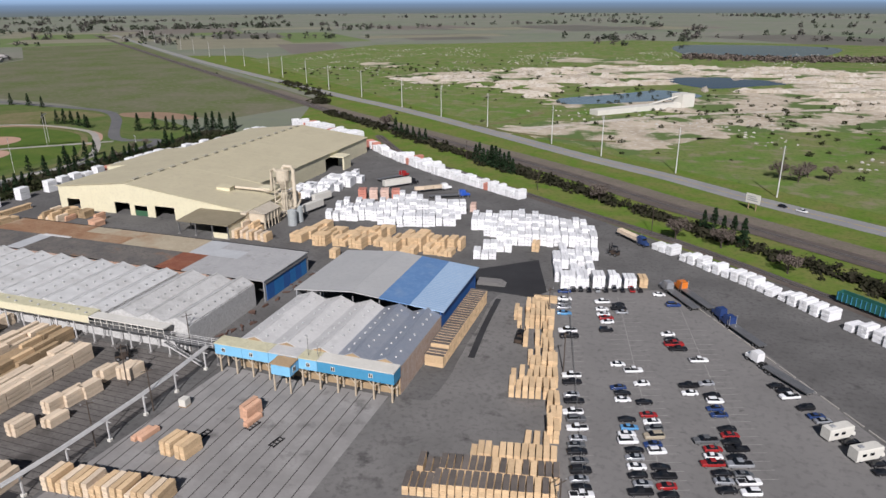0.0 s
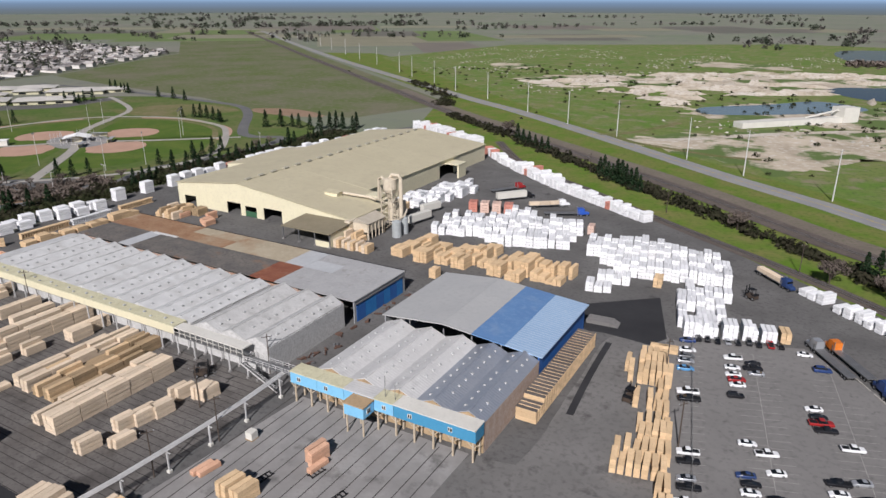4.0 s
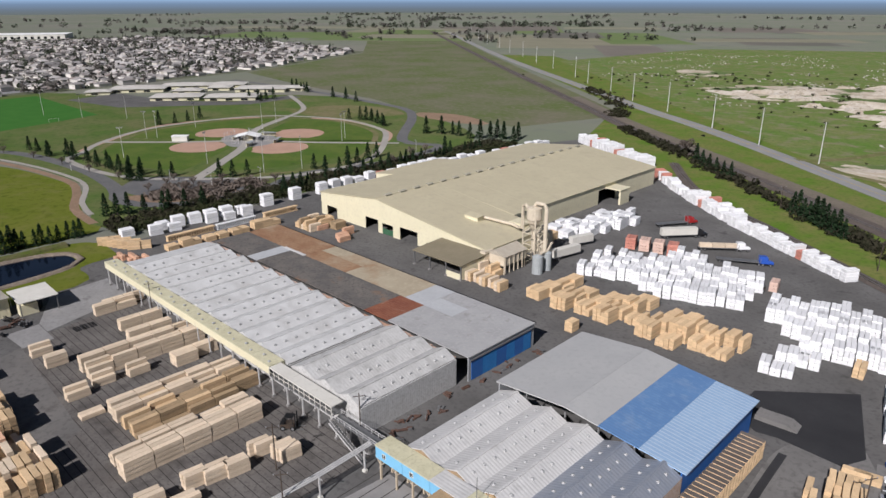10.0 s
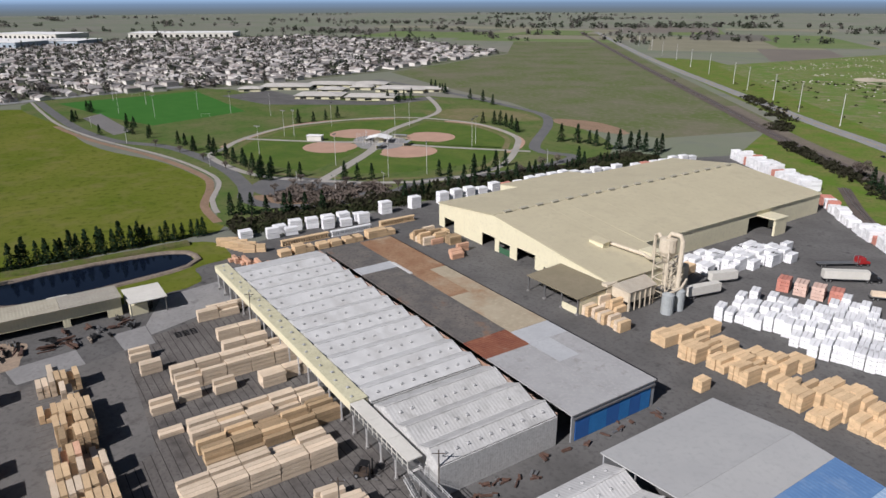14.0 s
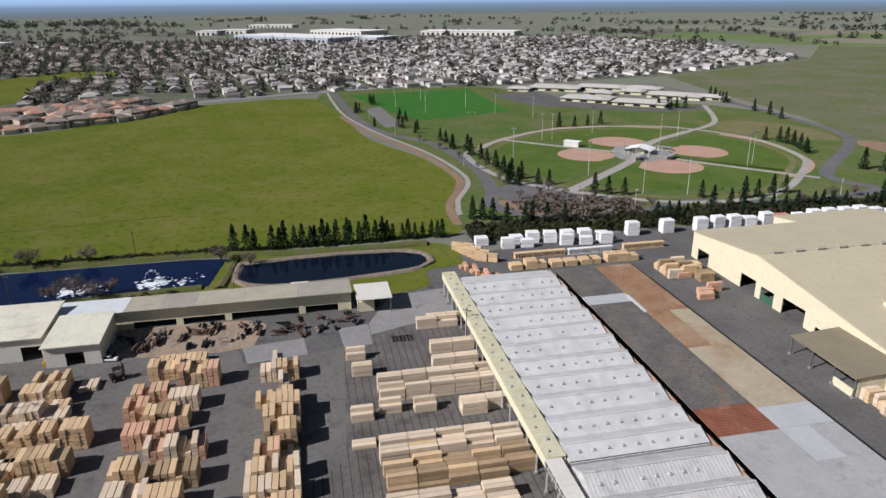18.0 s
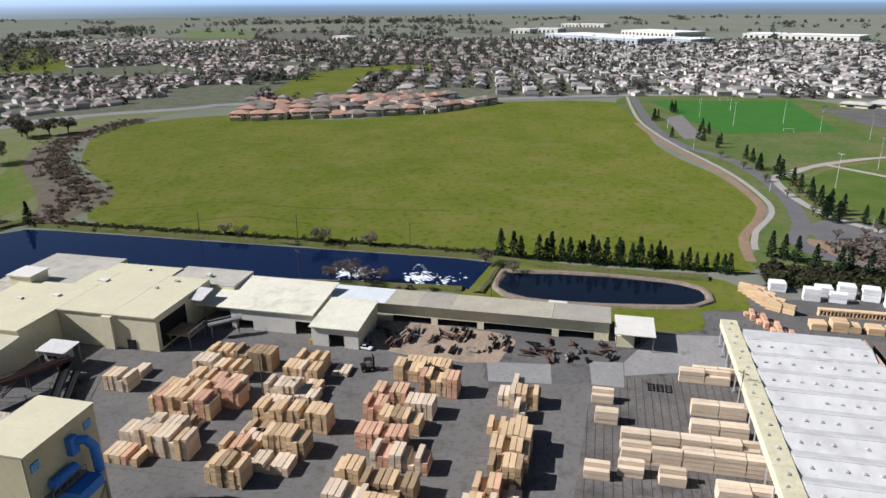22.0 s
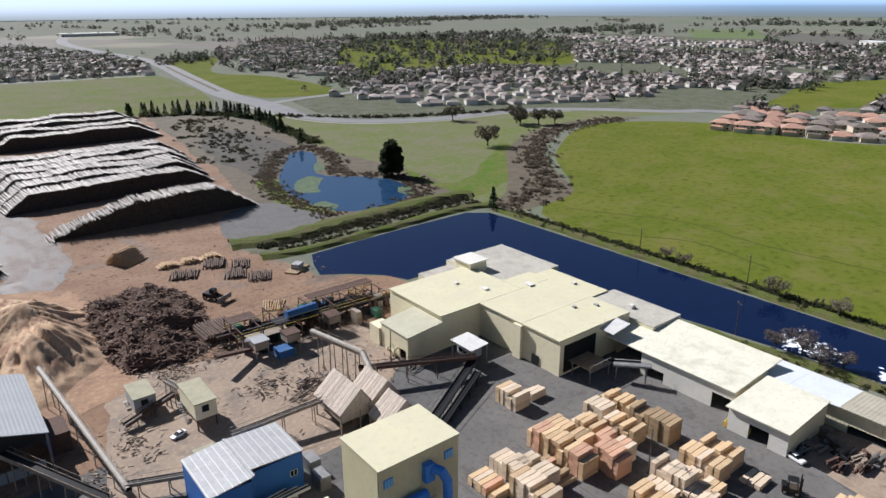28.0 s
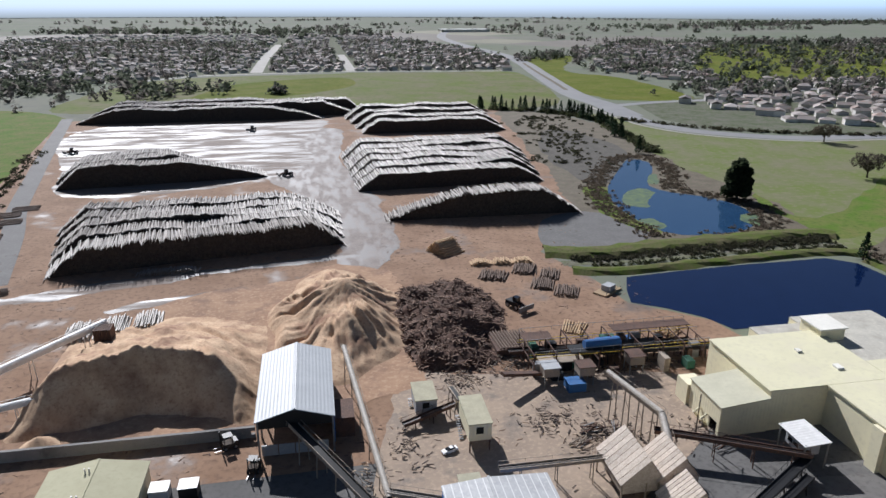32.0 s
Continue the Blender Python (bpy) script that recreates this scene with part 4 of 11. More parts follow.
def quarry_ridges():
    g = Geo()
    r = random.Random(3)
    count = 0
    while count < 260:
        x, y = r.uniform(-300, 420), r.uniform(560, 1010)
        if not inside(PIT, x, y) or (-120 < x < 120 and 600 < y < 745) or (-20 < x < 115 and 760 < y < 885):
            continue
        count += 1
        n, h, w = 9, r.uniform(0.8, 4.2), r.uniform(9, 34)
        a = r.gauss(0.3, 0.5)
        base, top = [], []
        for k in range(n):
            t = 6.283 * k / n
            u, q = w * math.cos(t) * r.uniform(0.75, 1.2), 0.22 * w * math.sin(t) * r.uniform(0.6, 1.3)
            bx, by = x + u * math.cos(a) - q * math.sin(a), y + u * math.sin(a) + q * math.cos(a)
            base.append((bx, by, 0.0))
            top.append((x + (bx - x) * 0.62 + r.uniform(-1, 1), y + (by - y) * 0.5 + 1.5 + r.uniform(-0.6, 0.6), h * r.uniform(0.5, 1.1)))
        g.add(base + top, [(k, (k + 1) % n, n + (k + 1) % n, n + k) for k in range(n)] + [tuple(range(n, 2 * n))])
    tagged(g.part("quarry_spoil", M_SANDY), "white spoil ridges in the quarry", "spoil heap", kind="stuff")
    t = thing("wash_plant", "long white quarry wash plant with a tower", "plant", at=(-30, 592, 0.1), turn=46)
    Geo().box(-48, -5, 0, 40, 5, 4).part("hall", M_WHITE, t)
    Geo().box(40, -6, 0, 54, 6, 11).part("tower", M_WHITE, t)
    Geo().box(-20, 6, 0, 30, 12, 3).part("bins", M_SANDY, t)
    Geo().beam((40, 0, 9), (10, 0, 4.5), 1.5, 0.8).part("chute", M_WHITE, t)


quarry_ridges()


def far_fields():
    """Wide level fields and ploughed squares on the plain."""
    r = random.Random(88)
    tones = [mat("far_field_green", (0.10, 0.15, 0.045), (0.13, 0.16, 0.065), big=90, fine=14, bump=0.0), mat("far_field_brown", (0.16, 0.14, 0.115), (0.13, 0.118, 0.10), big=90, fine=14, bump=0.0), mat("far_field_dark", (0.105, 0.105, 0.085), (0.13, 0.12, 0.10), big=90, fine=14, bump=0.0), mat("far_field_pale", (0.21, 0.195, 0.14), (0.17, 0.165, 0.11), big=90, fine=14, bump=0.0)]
    n = 0
    while n < 70:
        a, d = r.uniform(0, 6.283), r.uniform(1150, 2450)
        x, y = CX + d * math.cos(a), CY + d * math.sin(a)
        w, l, t = r.uniform(90, 330), r.uniform(50, 160), 0.64 + r.choice((0, 1.571)) + r.uniform(-0.06, 0.06)
        pts = [(x + u * w * math.cos(t) - v * l * math.sin(t), y + u * w * math.sin(t) + v * l * math.cos(t)) for u, v in ((-1, -1), (1, -1), (1, 1), (-1, 1))]
        if any(TOWN(px, py) for px, py in pts + [(x, y)]) or (-650 < x < 1150 and y > 0 and y < 1680 and d < 1750):
            continue
        n += 1
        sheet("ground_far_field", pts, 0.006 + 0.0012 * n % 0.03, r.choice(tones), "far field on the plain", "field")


def field_stones():
    """Pale boulders strewn over the hummocky grass."""
    r = random.Random(17)
    g = Geo()
    n = 0
    while n < 1500:
        x, y = r.uniform(-600, 420), r.uniform(300, 1300)
        if noise.noise((x * 0.012, y * 0.012, 2)) < 0.08 or y < 470 - 0.72 * x or inside(PIT, x, y):
            continue
        n += 1
        w, h, k = r.uniform(0.4, 1.7), r.uniform(0.25, 0.8), 6
        base = [(x + w * math.cos(6.283 * i / k) * r.uniform(0.6, 1.2), y + w * math.sin(6.283 * i / k) * r.uniform(0.6, 1.2), 0.0) for i in range(k)]
        top = [(x + (bx - x) * 0.55, y + (by - y) * 0.55, h * r.uniform(0.8, 1.1)) for bx, by, _ in base]
        g.add(base + top, [(i, (i + 1) % k, k + (i + 1) % k, k + i) for i in range(k)] + [tuple(range(k, 2 * k))])
    tagged(g.part("field_stones", mat("pale_rock", (0.42, 0.40, 0.36), (0.34, 0.32, 0.28), big=3, fine=0.6, rand=0.3, island=True)), "pale stones strewn over the green hummocks", "stones", kind="stuff")


field_stones()

# ---- building helpers ----
def wall_run(parent, m, a, b, z0, z1, holes=(), th=0.3, name="wall", z1b=None, label=""):
    """A wall from a to b on the plan; holes: (from, to, sill, head) in metres along it; z1b: height at b."""
    a, b = Vector(a), Vector(b)
    n, d = (b - a).length, (b - a).normalized()
    s = Vector((-d.y, d.x)) * th / 2
    z1b = z1 if z1b is None else z1b
    g = Geo()

    def piece(u0, u1, lo, hi=None):
        if u1 - u0 < 0.02:
            return
        p, q = a + d * u0, a + d * u1
        h0, h1 = (z1 + (z1b - z1) * u / n if hi is None else hi for u in (u0, u1))
        pts = [(*(p - s), lo), (*(q - s), lo), (*(q + s), lo), (*(p + s), lo), (*(p - s), h0), (*(q - s), h1), (*(q + s), h1), (*(p + s), h0)]
        g.add(pts, BOX_F)

    u = 0.0
    for u0, u1, zs, zh in sorted(holes):
        piece(u, u0, z0)
        if zs > z0 + 0.02:
            piece(u0, u1, z0, zs)
        piece(u0, u1, zh)
        u = u1
    piece(u, n, z0)
    return g.part(name, m, parent, label)


def slab(parent, m, corners, th=0.25, name="roof", label=""):
    """A sloping slab under four or more corners given anticlockwise from above."""
    n = len(corners)
    low = [(x, y, z - th) for x, y, z in corners]
    g = Geo().add(list(corners) + low, [tuple(range(n)), tuple(range(2 * n - 1, n - 1, -1))] + [(i, n + i, n + (i + 1) % n, (i + 1) % n) for i in range(n)])
    return g.part(name, m, parent, label)


def gable_x(parent, m, x0, xr, x1, y0, y1, z0, zr, z1, th=0.2, m2=None, name="roof"):
    """Two slopes whose ridge runs along y at xr."""
    a = slab(parent, m, [(x0, y0, z0), (xr, y0, zr), (xr, y1, zr), (x0, y1, z0)], th, name)
    b = slab(parent, m2 or m, [(xr, y0, zr), (x1, y0, z1), (x1, y1, z1), (xr, y1, zr)], th, name)
    Geo().beam((xr, y0, zr + 0.03), (xr, y1, zr + 0.03), 0.5, 0.12).part("ridge_cap", m, parent)
    return a, b


def gable_end(parent, m, y, x0, xr, x1, z0, zr, z1, zb, th=0.3):
    pts = [(x0, zb), (x1, zb), (x1, z1), (xr, zr), (x0, z0)]
    n = len(pts)
    v = [(x, y - th / 2, z) for x, z in pts] + [(x, y + th / 2, z) for x, z in pts]
    f = [tuple(range(n)), tuple(range(2 * n - 1, n - 1, -1))] + [(i, n + i, n + (i + 1) % n, (i + 1) % n) for i in range(n)]
    Geo().add(v, f).part("gable_wall", m, parent)


def door_leaf(parent, m, x0, y0, x1, y1, z0, z1, name="door", label=""):
    return Geo().box(min(x0, x1), min(y0, y1), z0, max(x0, x1), max(y0, y1), z1).part(name, m, parent, label)


VENT_MESH = None


def roof_vent(parent, x, y, z, m=None, size=1.0):
    """A small hooded roof ventilator."""
    global VENT_MESH
    if VENT_MESH is None:
        g = Geo().box(-0.45, -0.45, -0.3, 0.45, 0.45, 0.35)
        g.add([(-0.65, -0.65, 0.35), (0.65, -0.65, 0.35), (0.65, 0.65, 0.35), (-0.65, 0.65, 0.35), (0, 0, 0.75)], [(0, 3, 2, 1), (0, 1, 4), (1, 2, 4), (2, 3, 4), (3, 0, 4)])
        VENT_MESH = g.mesh("vent", mat("vent_galvanised", (0.50, 0.50, 0.495), (0.42, 0.42, 0.415), big=1, fine=0.3, rough=0.6, metal=0.2))
    ob = link("vent", VENT_MESH, parent, pose(x, y, z) @ Matrix.Scale(size, 4))
    return ob


def window(parent, x, y, z, w, h, face="+y", m=None):
    """A framed window set on a wall face."""
    nx, ny = {"+y": (0, 1), "-y": (0, -1), "+x": (1, 0), "-x": (-1, 0)}[face]
    wx, wy = (w / 2, 0.06) if ny else (0.06, w / 2)
    win = Geo().box(x - wx, y - wy, z, x + wx, y + wy, z + h).part("window", m or M_WHITE, parent)
    gx, gy = (w / 2 - 0.12, 0.02) if ny else (0.02, w / 2 - 0.12)
    cx, cy = x + nx * 0.06, y + ny * 0.06
    half = 0.06
    for k in (-1, 1):
        ox, oy = (k * (w / 4 - 0.02), 0) if ny else (0, k * (w / 4 - 0.02))
        sx, sy = (w / 4 - 0.1, 0.02) if ny else (0.02, w / 4 - 0.1)
        Geo().box(cx + ox - sx, cy + oy - sy, z + 0.1, cx + ox + sx, cy + oy + sy, z + h - 0.1).part("pane", M_GLASS, win)
    return win


def posts(parent, m, spots, z0, z1, w=0.3, foot=True):
    for x, y in spots:
        g = Geo().box(x - w / 2, y - w / 2, z0, x + w / 2, y + w / 2, z1)
        p = g.part("post", m, parent)
        if foot:
            Geo().box(x - w * 1.3, y - w * 1.3, 0.03, x + w * 1.3, y + w * 1.3, 0.5).part("footing", M_CONC, p)


# ---- big warehouse ----
def build_warehouse():
    t = thing("warehouse", "large cream metal warehouse with a low tan roof", "warehouse", at=(-215, 300, 0))
    t.matrix_basis = Matrix.Identity(4)
    y0, y1, xl, xr, xm = 224.5, 373.0, -255.0, -175.0, -218.0
    holes = [(4, 11, 0, 4.6), (30, 38, 0, 5.2), (40.5, 47, 0, 4.6), (51, 61, 0, 5.2), (65.5, 68, 0, 2.4)]
    wall_run(t, M_CREAM, (xl, y0), (-159, y0), 0.0, 6.6, holes, name="front_wall")
    gable_end(t, M_CREAM, y0, xl, xm, -159, 10, 14, 6.95, 6.6)
    wall_run(t, M_CREAM_Y, (xl, y1), (xl, y0), 0, 9.9)
    wall_run(t, M_CREAM, (xr, y1), (xl, y1), 0, 9.0)
    gable_end(t, M_CREAM, y1, xl, xm, xr, 10, 14, 9, 8.9)
    wall_run(t, M_CREAM_Y, (xr, 258), (xr, y1), 0, 8.95, [(63, 78, 0, 6.6)], name="side_wall")
    wall_run(t, M_CREAM_Y, (-159, y0), (-159, 258), 0, 6.9, name="side_wall")
    wall_run(t, M_CREAM, (-159, 258), (xr, 258), 0, 6.9, z1b=8.8)
    for k in range(6):
        ya, yb = y0 - 0.6 + k * 25.0, y0 - 0.6 + (k + 1) * 25.0 - 0.06
        yb = min(yb, y1 + 0.6) if k < 5 else y1 + 0.6
        slab(t, M_TAN_ROOF, [(xl - 0.6, ya, 10.1), (xm, ya, 14.2), (xm, yb, 14.2), (xl - 0.6, yb, 10.1)], name="roof_panel")
        xe, ze = (xr + 0.6, 9.15) if k > 1 else (-158.4, 7.15)
        if k == 1:
            ym = 258.3
            slab(t, M_TAN_ROOF, [(xm, ya, 14.2), (xe, ya, ze), (xe, ym, ze), (xm, ym, 14.2)], name="roof_panel")
            slab(t, M_TAN_ROOF, [(xm, ym, 14.2), (xr + 0.6, ym, 9.15), (xr + 0.6, yb, 9.15), (xm, yb, 14.2)], name="roof_panel")
        else:
            slab(t, M_TAN_ROOF, [(xm, ya, 14.2), (xe, ya, ze), (xe, yb, ze), (xm, yb, 14.2)], name="roof_panel")
    Geo().beam((xm, y0 - 0.6, 14.25), (xm, y1 + 0.6, 14.25), 0.9, 0.15).part("ridge_cap", M_TAN_ROOF, t)
    vm = Geo().box(-1.1, -1.6, -0.4, 1.1, 1.6, 0.5).add([(-1.3, -1.8, 0.5), (1.3, -1.8, 0.5), (1.3, 1.8, 0.5), (-1.3, 1.8, 0.5), (0, -1.8, 1.0), (0, 1.8, 1.0)], [(0, 3, 2, 1), (0, 1, 4), (2, 3, 5), (1, 2, 5, 4), (3, 0, 4, 5)]).mesh("ridge_vent", mat("ridge_vent_tan", (0.36, 0.34, 0.27), (0.30, 0.285, 0.23), big=1, fine=0.3))
    for k in range(18):
        link("ridge_vent", vm, t, pose(xm + 0.3, y0 + 6 + k * 8.0, 14.4) @ Matrix.Diagonal((0.7, 0.9, 0.7, 1)))
    # annexe at the back and the small roof box
    slab(t, M_TAN_ROOF, [(-272, 270, 7.6), (-254.5, 270, 9.7), (-254.5, 315, 9.7), (-272, 315, 7.6)], name="annexe_roof")
    wall_run(t, M_CREAM_Y, (-271.6, 314.7), (-271.6, 270.3), 0, 7.2, [(6, 14, 0, 4.5)], name="annexe_wall")
    wall_run(t, M_CREAM, (-271.6, 270.3), (-255.2, 270.3), 0, 7.2, [(3, 12, 0, 4.6)], z1b=9.4, name="annexe_wall")
    wall_run(t, M_CREAM, (-255.2, 314.7), (-271.6, 314.7), 0, 9.4, z1b=7.2, name="annexe_wall")
    Geo().box(-184, 240.2, 9.6, -177.5, 243.4, 11.2).part("roof_box", M_CREAM, t)
    slab(t, M_TAN_ROOF, [(-184.4, 239.9, 11.3), (-177.1, 239.9, 11.3), (-177.1, 243.7, 11.7), (-184.4, 243.7, 11.7)], 0.15, "roof_box_cover")
    Geo().box(-170, 250, 8.4, -164, 256, 9.4).part("roof_box", M_CREAM, t)
    # dock leaf, half door and dock shelter
    door_leaf(t, mat("green_mesh", (0.05, 0.13, 0.07), big=2, fine=0.3), xl + 40.6, y0 + 0.02, xl + 46.9, y0 + 0.14, 0.1, 2.4, "gate", "green mesh half gate")
    Geo().box(-177.2, 326.5, 6.7, -166.8, 335.5, 7.2).box(-168.0, 327.2, 0, -167, 335, 6.7).part("dock_canopy", M_CREAM_Y, t)
    for k in range(5):
        Geo().box(-254.9 + k * 0.0, 262 + k * 20, 9.2, -254.8, 263.5 + k * 20, 9.8).part("gutter_outlet", M_STEEL, t)
    Geo().beam((xr + 0.65, 258.4, 9.0), (xr + 0.65, y1, 9.0), 0.25, 0.25).part("gutter", M_CREAM, t)
    # awning shed on the front
    a = thing("awning_shed", "open-sided shed with a brown flat roof against the warehouse", "shed")
    slab(a, mat("brown_roof", (0.22, 0.19, 0.13), (0.19, 0.165, 0.11), big=6, fine=0.8, ribs=("X", 0.9)), [(-181, 209.4, 5.6), (-157.5, 209.4, 5.6), (-157.5, 224.2, 6.5), (-181, 224.2, 6.5)], 0.3)
    posts(a, M_STEEL, [(-180.5, 210), (-172.7, 210), (-165, 210), (-158, 210), (-180.5, 217)], 0, 5.5, 0.35)
    Geo().box(-158.2, 210.6, 0, -157.9, 223.9, 5.4).part("end_wall", M_CREAM_Y, a)
    Geo().box(-165, 210.0, 0, -158.3, 210.25, 2.2).part("low_wall", M_CREAM, a)


build_warehouse()


# ---- dust collector ----
def build_collector():
    t = thing("dust_collector", "pale dusty steel cyclone tower with ducts and bag house", "dust collector")
    m = mat("dusty_paint", (0.62, 0.55, 0.43), (0.54, 0.47, 0.36), (0.48, 0.40, 0.29), big=2.5, fine=0.5, rough=0.7)
    cx, cy = -150.5, 239.5
    Geo().tube([(cx, cy, 13), (cx, cy, 14), (cx, cy, 17), (cx, cy, 21), (cx, cy, 21.4)], [0.5, 1.2, 2.7, 2.7, 1.0], 16).part("cyclone", m, t)
    g = Geo()
    for sx in (-2.6, 2.6):
        for sy in (-2.6, 2.6):
            Geo().beam((cx + sx, cy + sy, 0), (cx + sx, cy + sy, 18), 0.35).part("tower_leg", m, t)
    for z in (4, 8, 12, 16):
        for a, b in (((-1, -1), (1, -1)), ((1, -1), (1, 1)), ((1, 1), (-1, 1)), ((-1, 1), (-1, -1))):
            Geo().beam((cx + 2.6 * a[0], cy + 2.6 * a[1], z), (cx + 2.6 * b[0], cy + 2.6 * b[1], z), 0.2).part("cross_bar", m, t)
            Geo().beam((cx + 2.6 * a[0], cy + 2.6 * a[1], z - 4), (cx + 2.6 * b[0], cy + 2.6 * b[1], z), 0.15).part("brace", m, t)
    Geo().tube([(cx, cy, 21.3), (cx + 0.5, cy + 0.5, 22.6), (cx + 3.4, cy + 1.2, 22.4), (cx + 4.2, cy + 1.3, 20.8), (cx + 4.4, cy + 1.0, 3)], 0.75, 10).part("riser_duct", m, t)
    Geo().tube([(cx - 2.4, cy + 0.8, 19.2), (cx - 5.2, cy + 2, 20.6), (cx - 7.4, cy + 3.2, 19.5), (cx - 9, cy + 5, 10.5), (cx - 12, cy + 7, 9.3), (-166, 247.6, 9.4), (-179, 244, 10.7)], 0.6, 10).part("intake_duct", m, t)
    for (x, y, h, r) in ((-143.9, 233.6, 6.2, 1.9), (-143.6, 238.6, 6.4, 1.6)):
        Geo().tube([(x, y, 0.02), (x, y, h), (x, y, h + 0.7)], [r, r, 0.3], 16).part("silo", mat("silo_steel", (0.50, 0.53, 0.53), (0.43, 0.46, 0.46), big=2, fine=0.5, rough=0.45, metal=0.3), t)
    Geo().tube([(-143.8, 233.6, 6.6), (-143.5, 238.6, 7.0), (-145, 243, 8.5)], 0.4, 8).part("chute", m, t)
    # bag house
    Geo().box(-157.5, 224.0, 3.2, -150.8, 236.0, 6.6).part("bag_house", m, t)
    Geo().add([(-157.9, 223.7, 6.6), (-150.4, 223.7, 6.6), (-150.4, 236.3, 6.6), (-157.9, 236.3, 6.6), (-155.4, 223.7, 8.4), (-155.4, 236.3, 8.4)], [(0, 1, 4), (2, 3, 5), (1, 2, 5, 4), (3, 0, 4, 5), (3, 2, 1, 0)]).part("bag_house_roof", mat("dusty_roof", (0.42, 0.38, 0.31), (0.36, 0.32, 0.26), big=2, fine=0.5), t)
    for k in range(5):
        Geo().box(-150.75, 224.2 + 2.35 * k, 0.3, -150.5, 224.5 + 2.35 * k, 6.5).part("frame_post", m, t)
    for k in range(3):
        Geo().tube([(-154.1, 226.2 + 3.8 * k, 3.2), (-154.1, 226.2 + 3.8 * k, 0.9)], [1.7, 0.3], 4).part("hopper", m, t)
    for y in (224.4, 230, 235.6):
        for x in (-157.2, -151.1):
            Geo().box(x - 0.15, y - 0.15, 0, x + 0.15, y + 0.15, 3.2).part("leg", m, t)
    Geo().box(-160, 221.8, 0, -157.6, 226.5, 7.2).part("fan_house", m, t)
    Geo().box(-158.5, 249.5, 0, -153.5, 255.5, 8.0).part("filter_box", m, t)
    Geo().tube([(-153.2, 251, 3), (-151.8, 250.5, 6.5), (-151.8, 250, 9.2), (-153, 250, 9.8), (-156, 251.5, 8.2)], 0.55, 8).part("bend", m, t)


build_collector()


# ---- kiln shed with its row of gables ----
def build_kilns():
    t = thing("kiln_shed", "long row of pale metal kiln gables with roof vents", "kiln building")
    pale = mat("pale_kiln_roof", (0.58, 0.58, 0.57), (0.49, 0.49, 0.48), (0.53, 0.53, 0.52), big=3.5, fine=0.6, rough=0.6, bump=0.1, wet=((0.43, 0.425, 0.41), 0.65, 0.50, 0.72, 5.5))
    grey = mat("grey_kiln_roof", (0.54, 0.535, 0.52), (0.46, 0.455, 0.44), (0.40, 0.395, 0.38), big=3.5, fine=0.6, rough=0.6, ribs=("Y", 0.8), bump=0.1, wet=((0.34, 0.335, 0.32), 0.65, 0.52, 0.74, 4.0))
    end = mat("kiln_end_wall", (0.56, 0.555, 0.54), (0.47, 0.465, 0.45), (0.38, 0.37, 0.35), big=1.0, fine=0.5, rough=0.7, ribs=("Y", 0.6))
    ridges = [-117.6, -126.2, -134.9, -144.6, -152.6, -161.2, -169.6, -177.8, -186.2, -194.5, -202.6, -211.2, -219.6, -228.2]
    ya, yb = 130.6, 160.4
    for i, xr in enumerate(ridges):
        m = grey if i < 3 else pale
        right = -113.9 if i == 0 else (-140.7 if i == 3 else (ridges[i - 1] + xr) / 2 + 0.4)
        left = -139.4 if i == 2 else (-236.5 if i == 13 else (ridges[i + 1] + xr) / 2 + 0.4)
        zl = zr = 7.3
        zt = 9.1 if i < 3 else 8.55
        gable_x(t, m, left, xr, right, ya, yb, zl, zt, zr, 0.18)
        for yy, mm in ((ya, M_OLDWOOD), (yb, M_RUST_ROOF)):
            gable_end(t, end if yy == ya else mat("rust_parapet", (0.42, 0.33, 0.28), (0.34, 0.2, 0.13), big=3, fine=0.5), yy, left + 0.02, xr, right - 0.02, zl - 0.2, zt - 0.2, zr - 0.2, 0)
        n = 10 if i < 3 else 9
        for k in range(n):
            if random.random() < 0.88:
                u = 0.55
                roof_vent(t, xr + (right - xr) * u, ya + 2.5 + k * (yb - ya - 5) / (n - 1), zt - (zt - 7.3) * u, size=0.6)
    wall_run(t, end, (-113.7, ya), (-113.7, yb), 0, 7.1, name="end_wall", th=0.25)
    wall_run(t, end, (-139.6, ya), (-139.6, yb), 0, 7.1, name="end_wall", th=0.25)
    wall_run(t, end, (-140.4, yb), (-140.4, ya), 0, 7.1, name="end_wall", th=0.25)
    wall_run(t, end, (-236.4, yb), (-236.4, ya), 0, 7.1, name="end_wall", th=0.25)
    g = mat("rust_parapet", (0.4, 0.3, 0.25))
    for k in range(15):
        x = -236 + k * 8.1
        Geo().box(x, 161.0, 0, x + 8.0, 161.4, 7.4 + 0.25 * math.sin(k * 1.7)).part("parapet", g, t)


build_kilns()


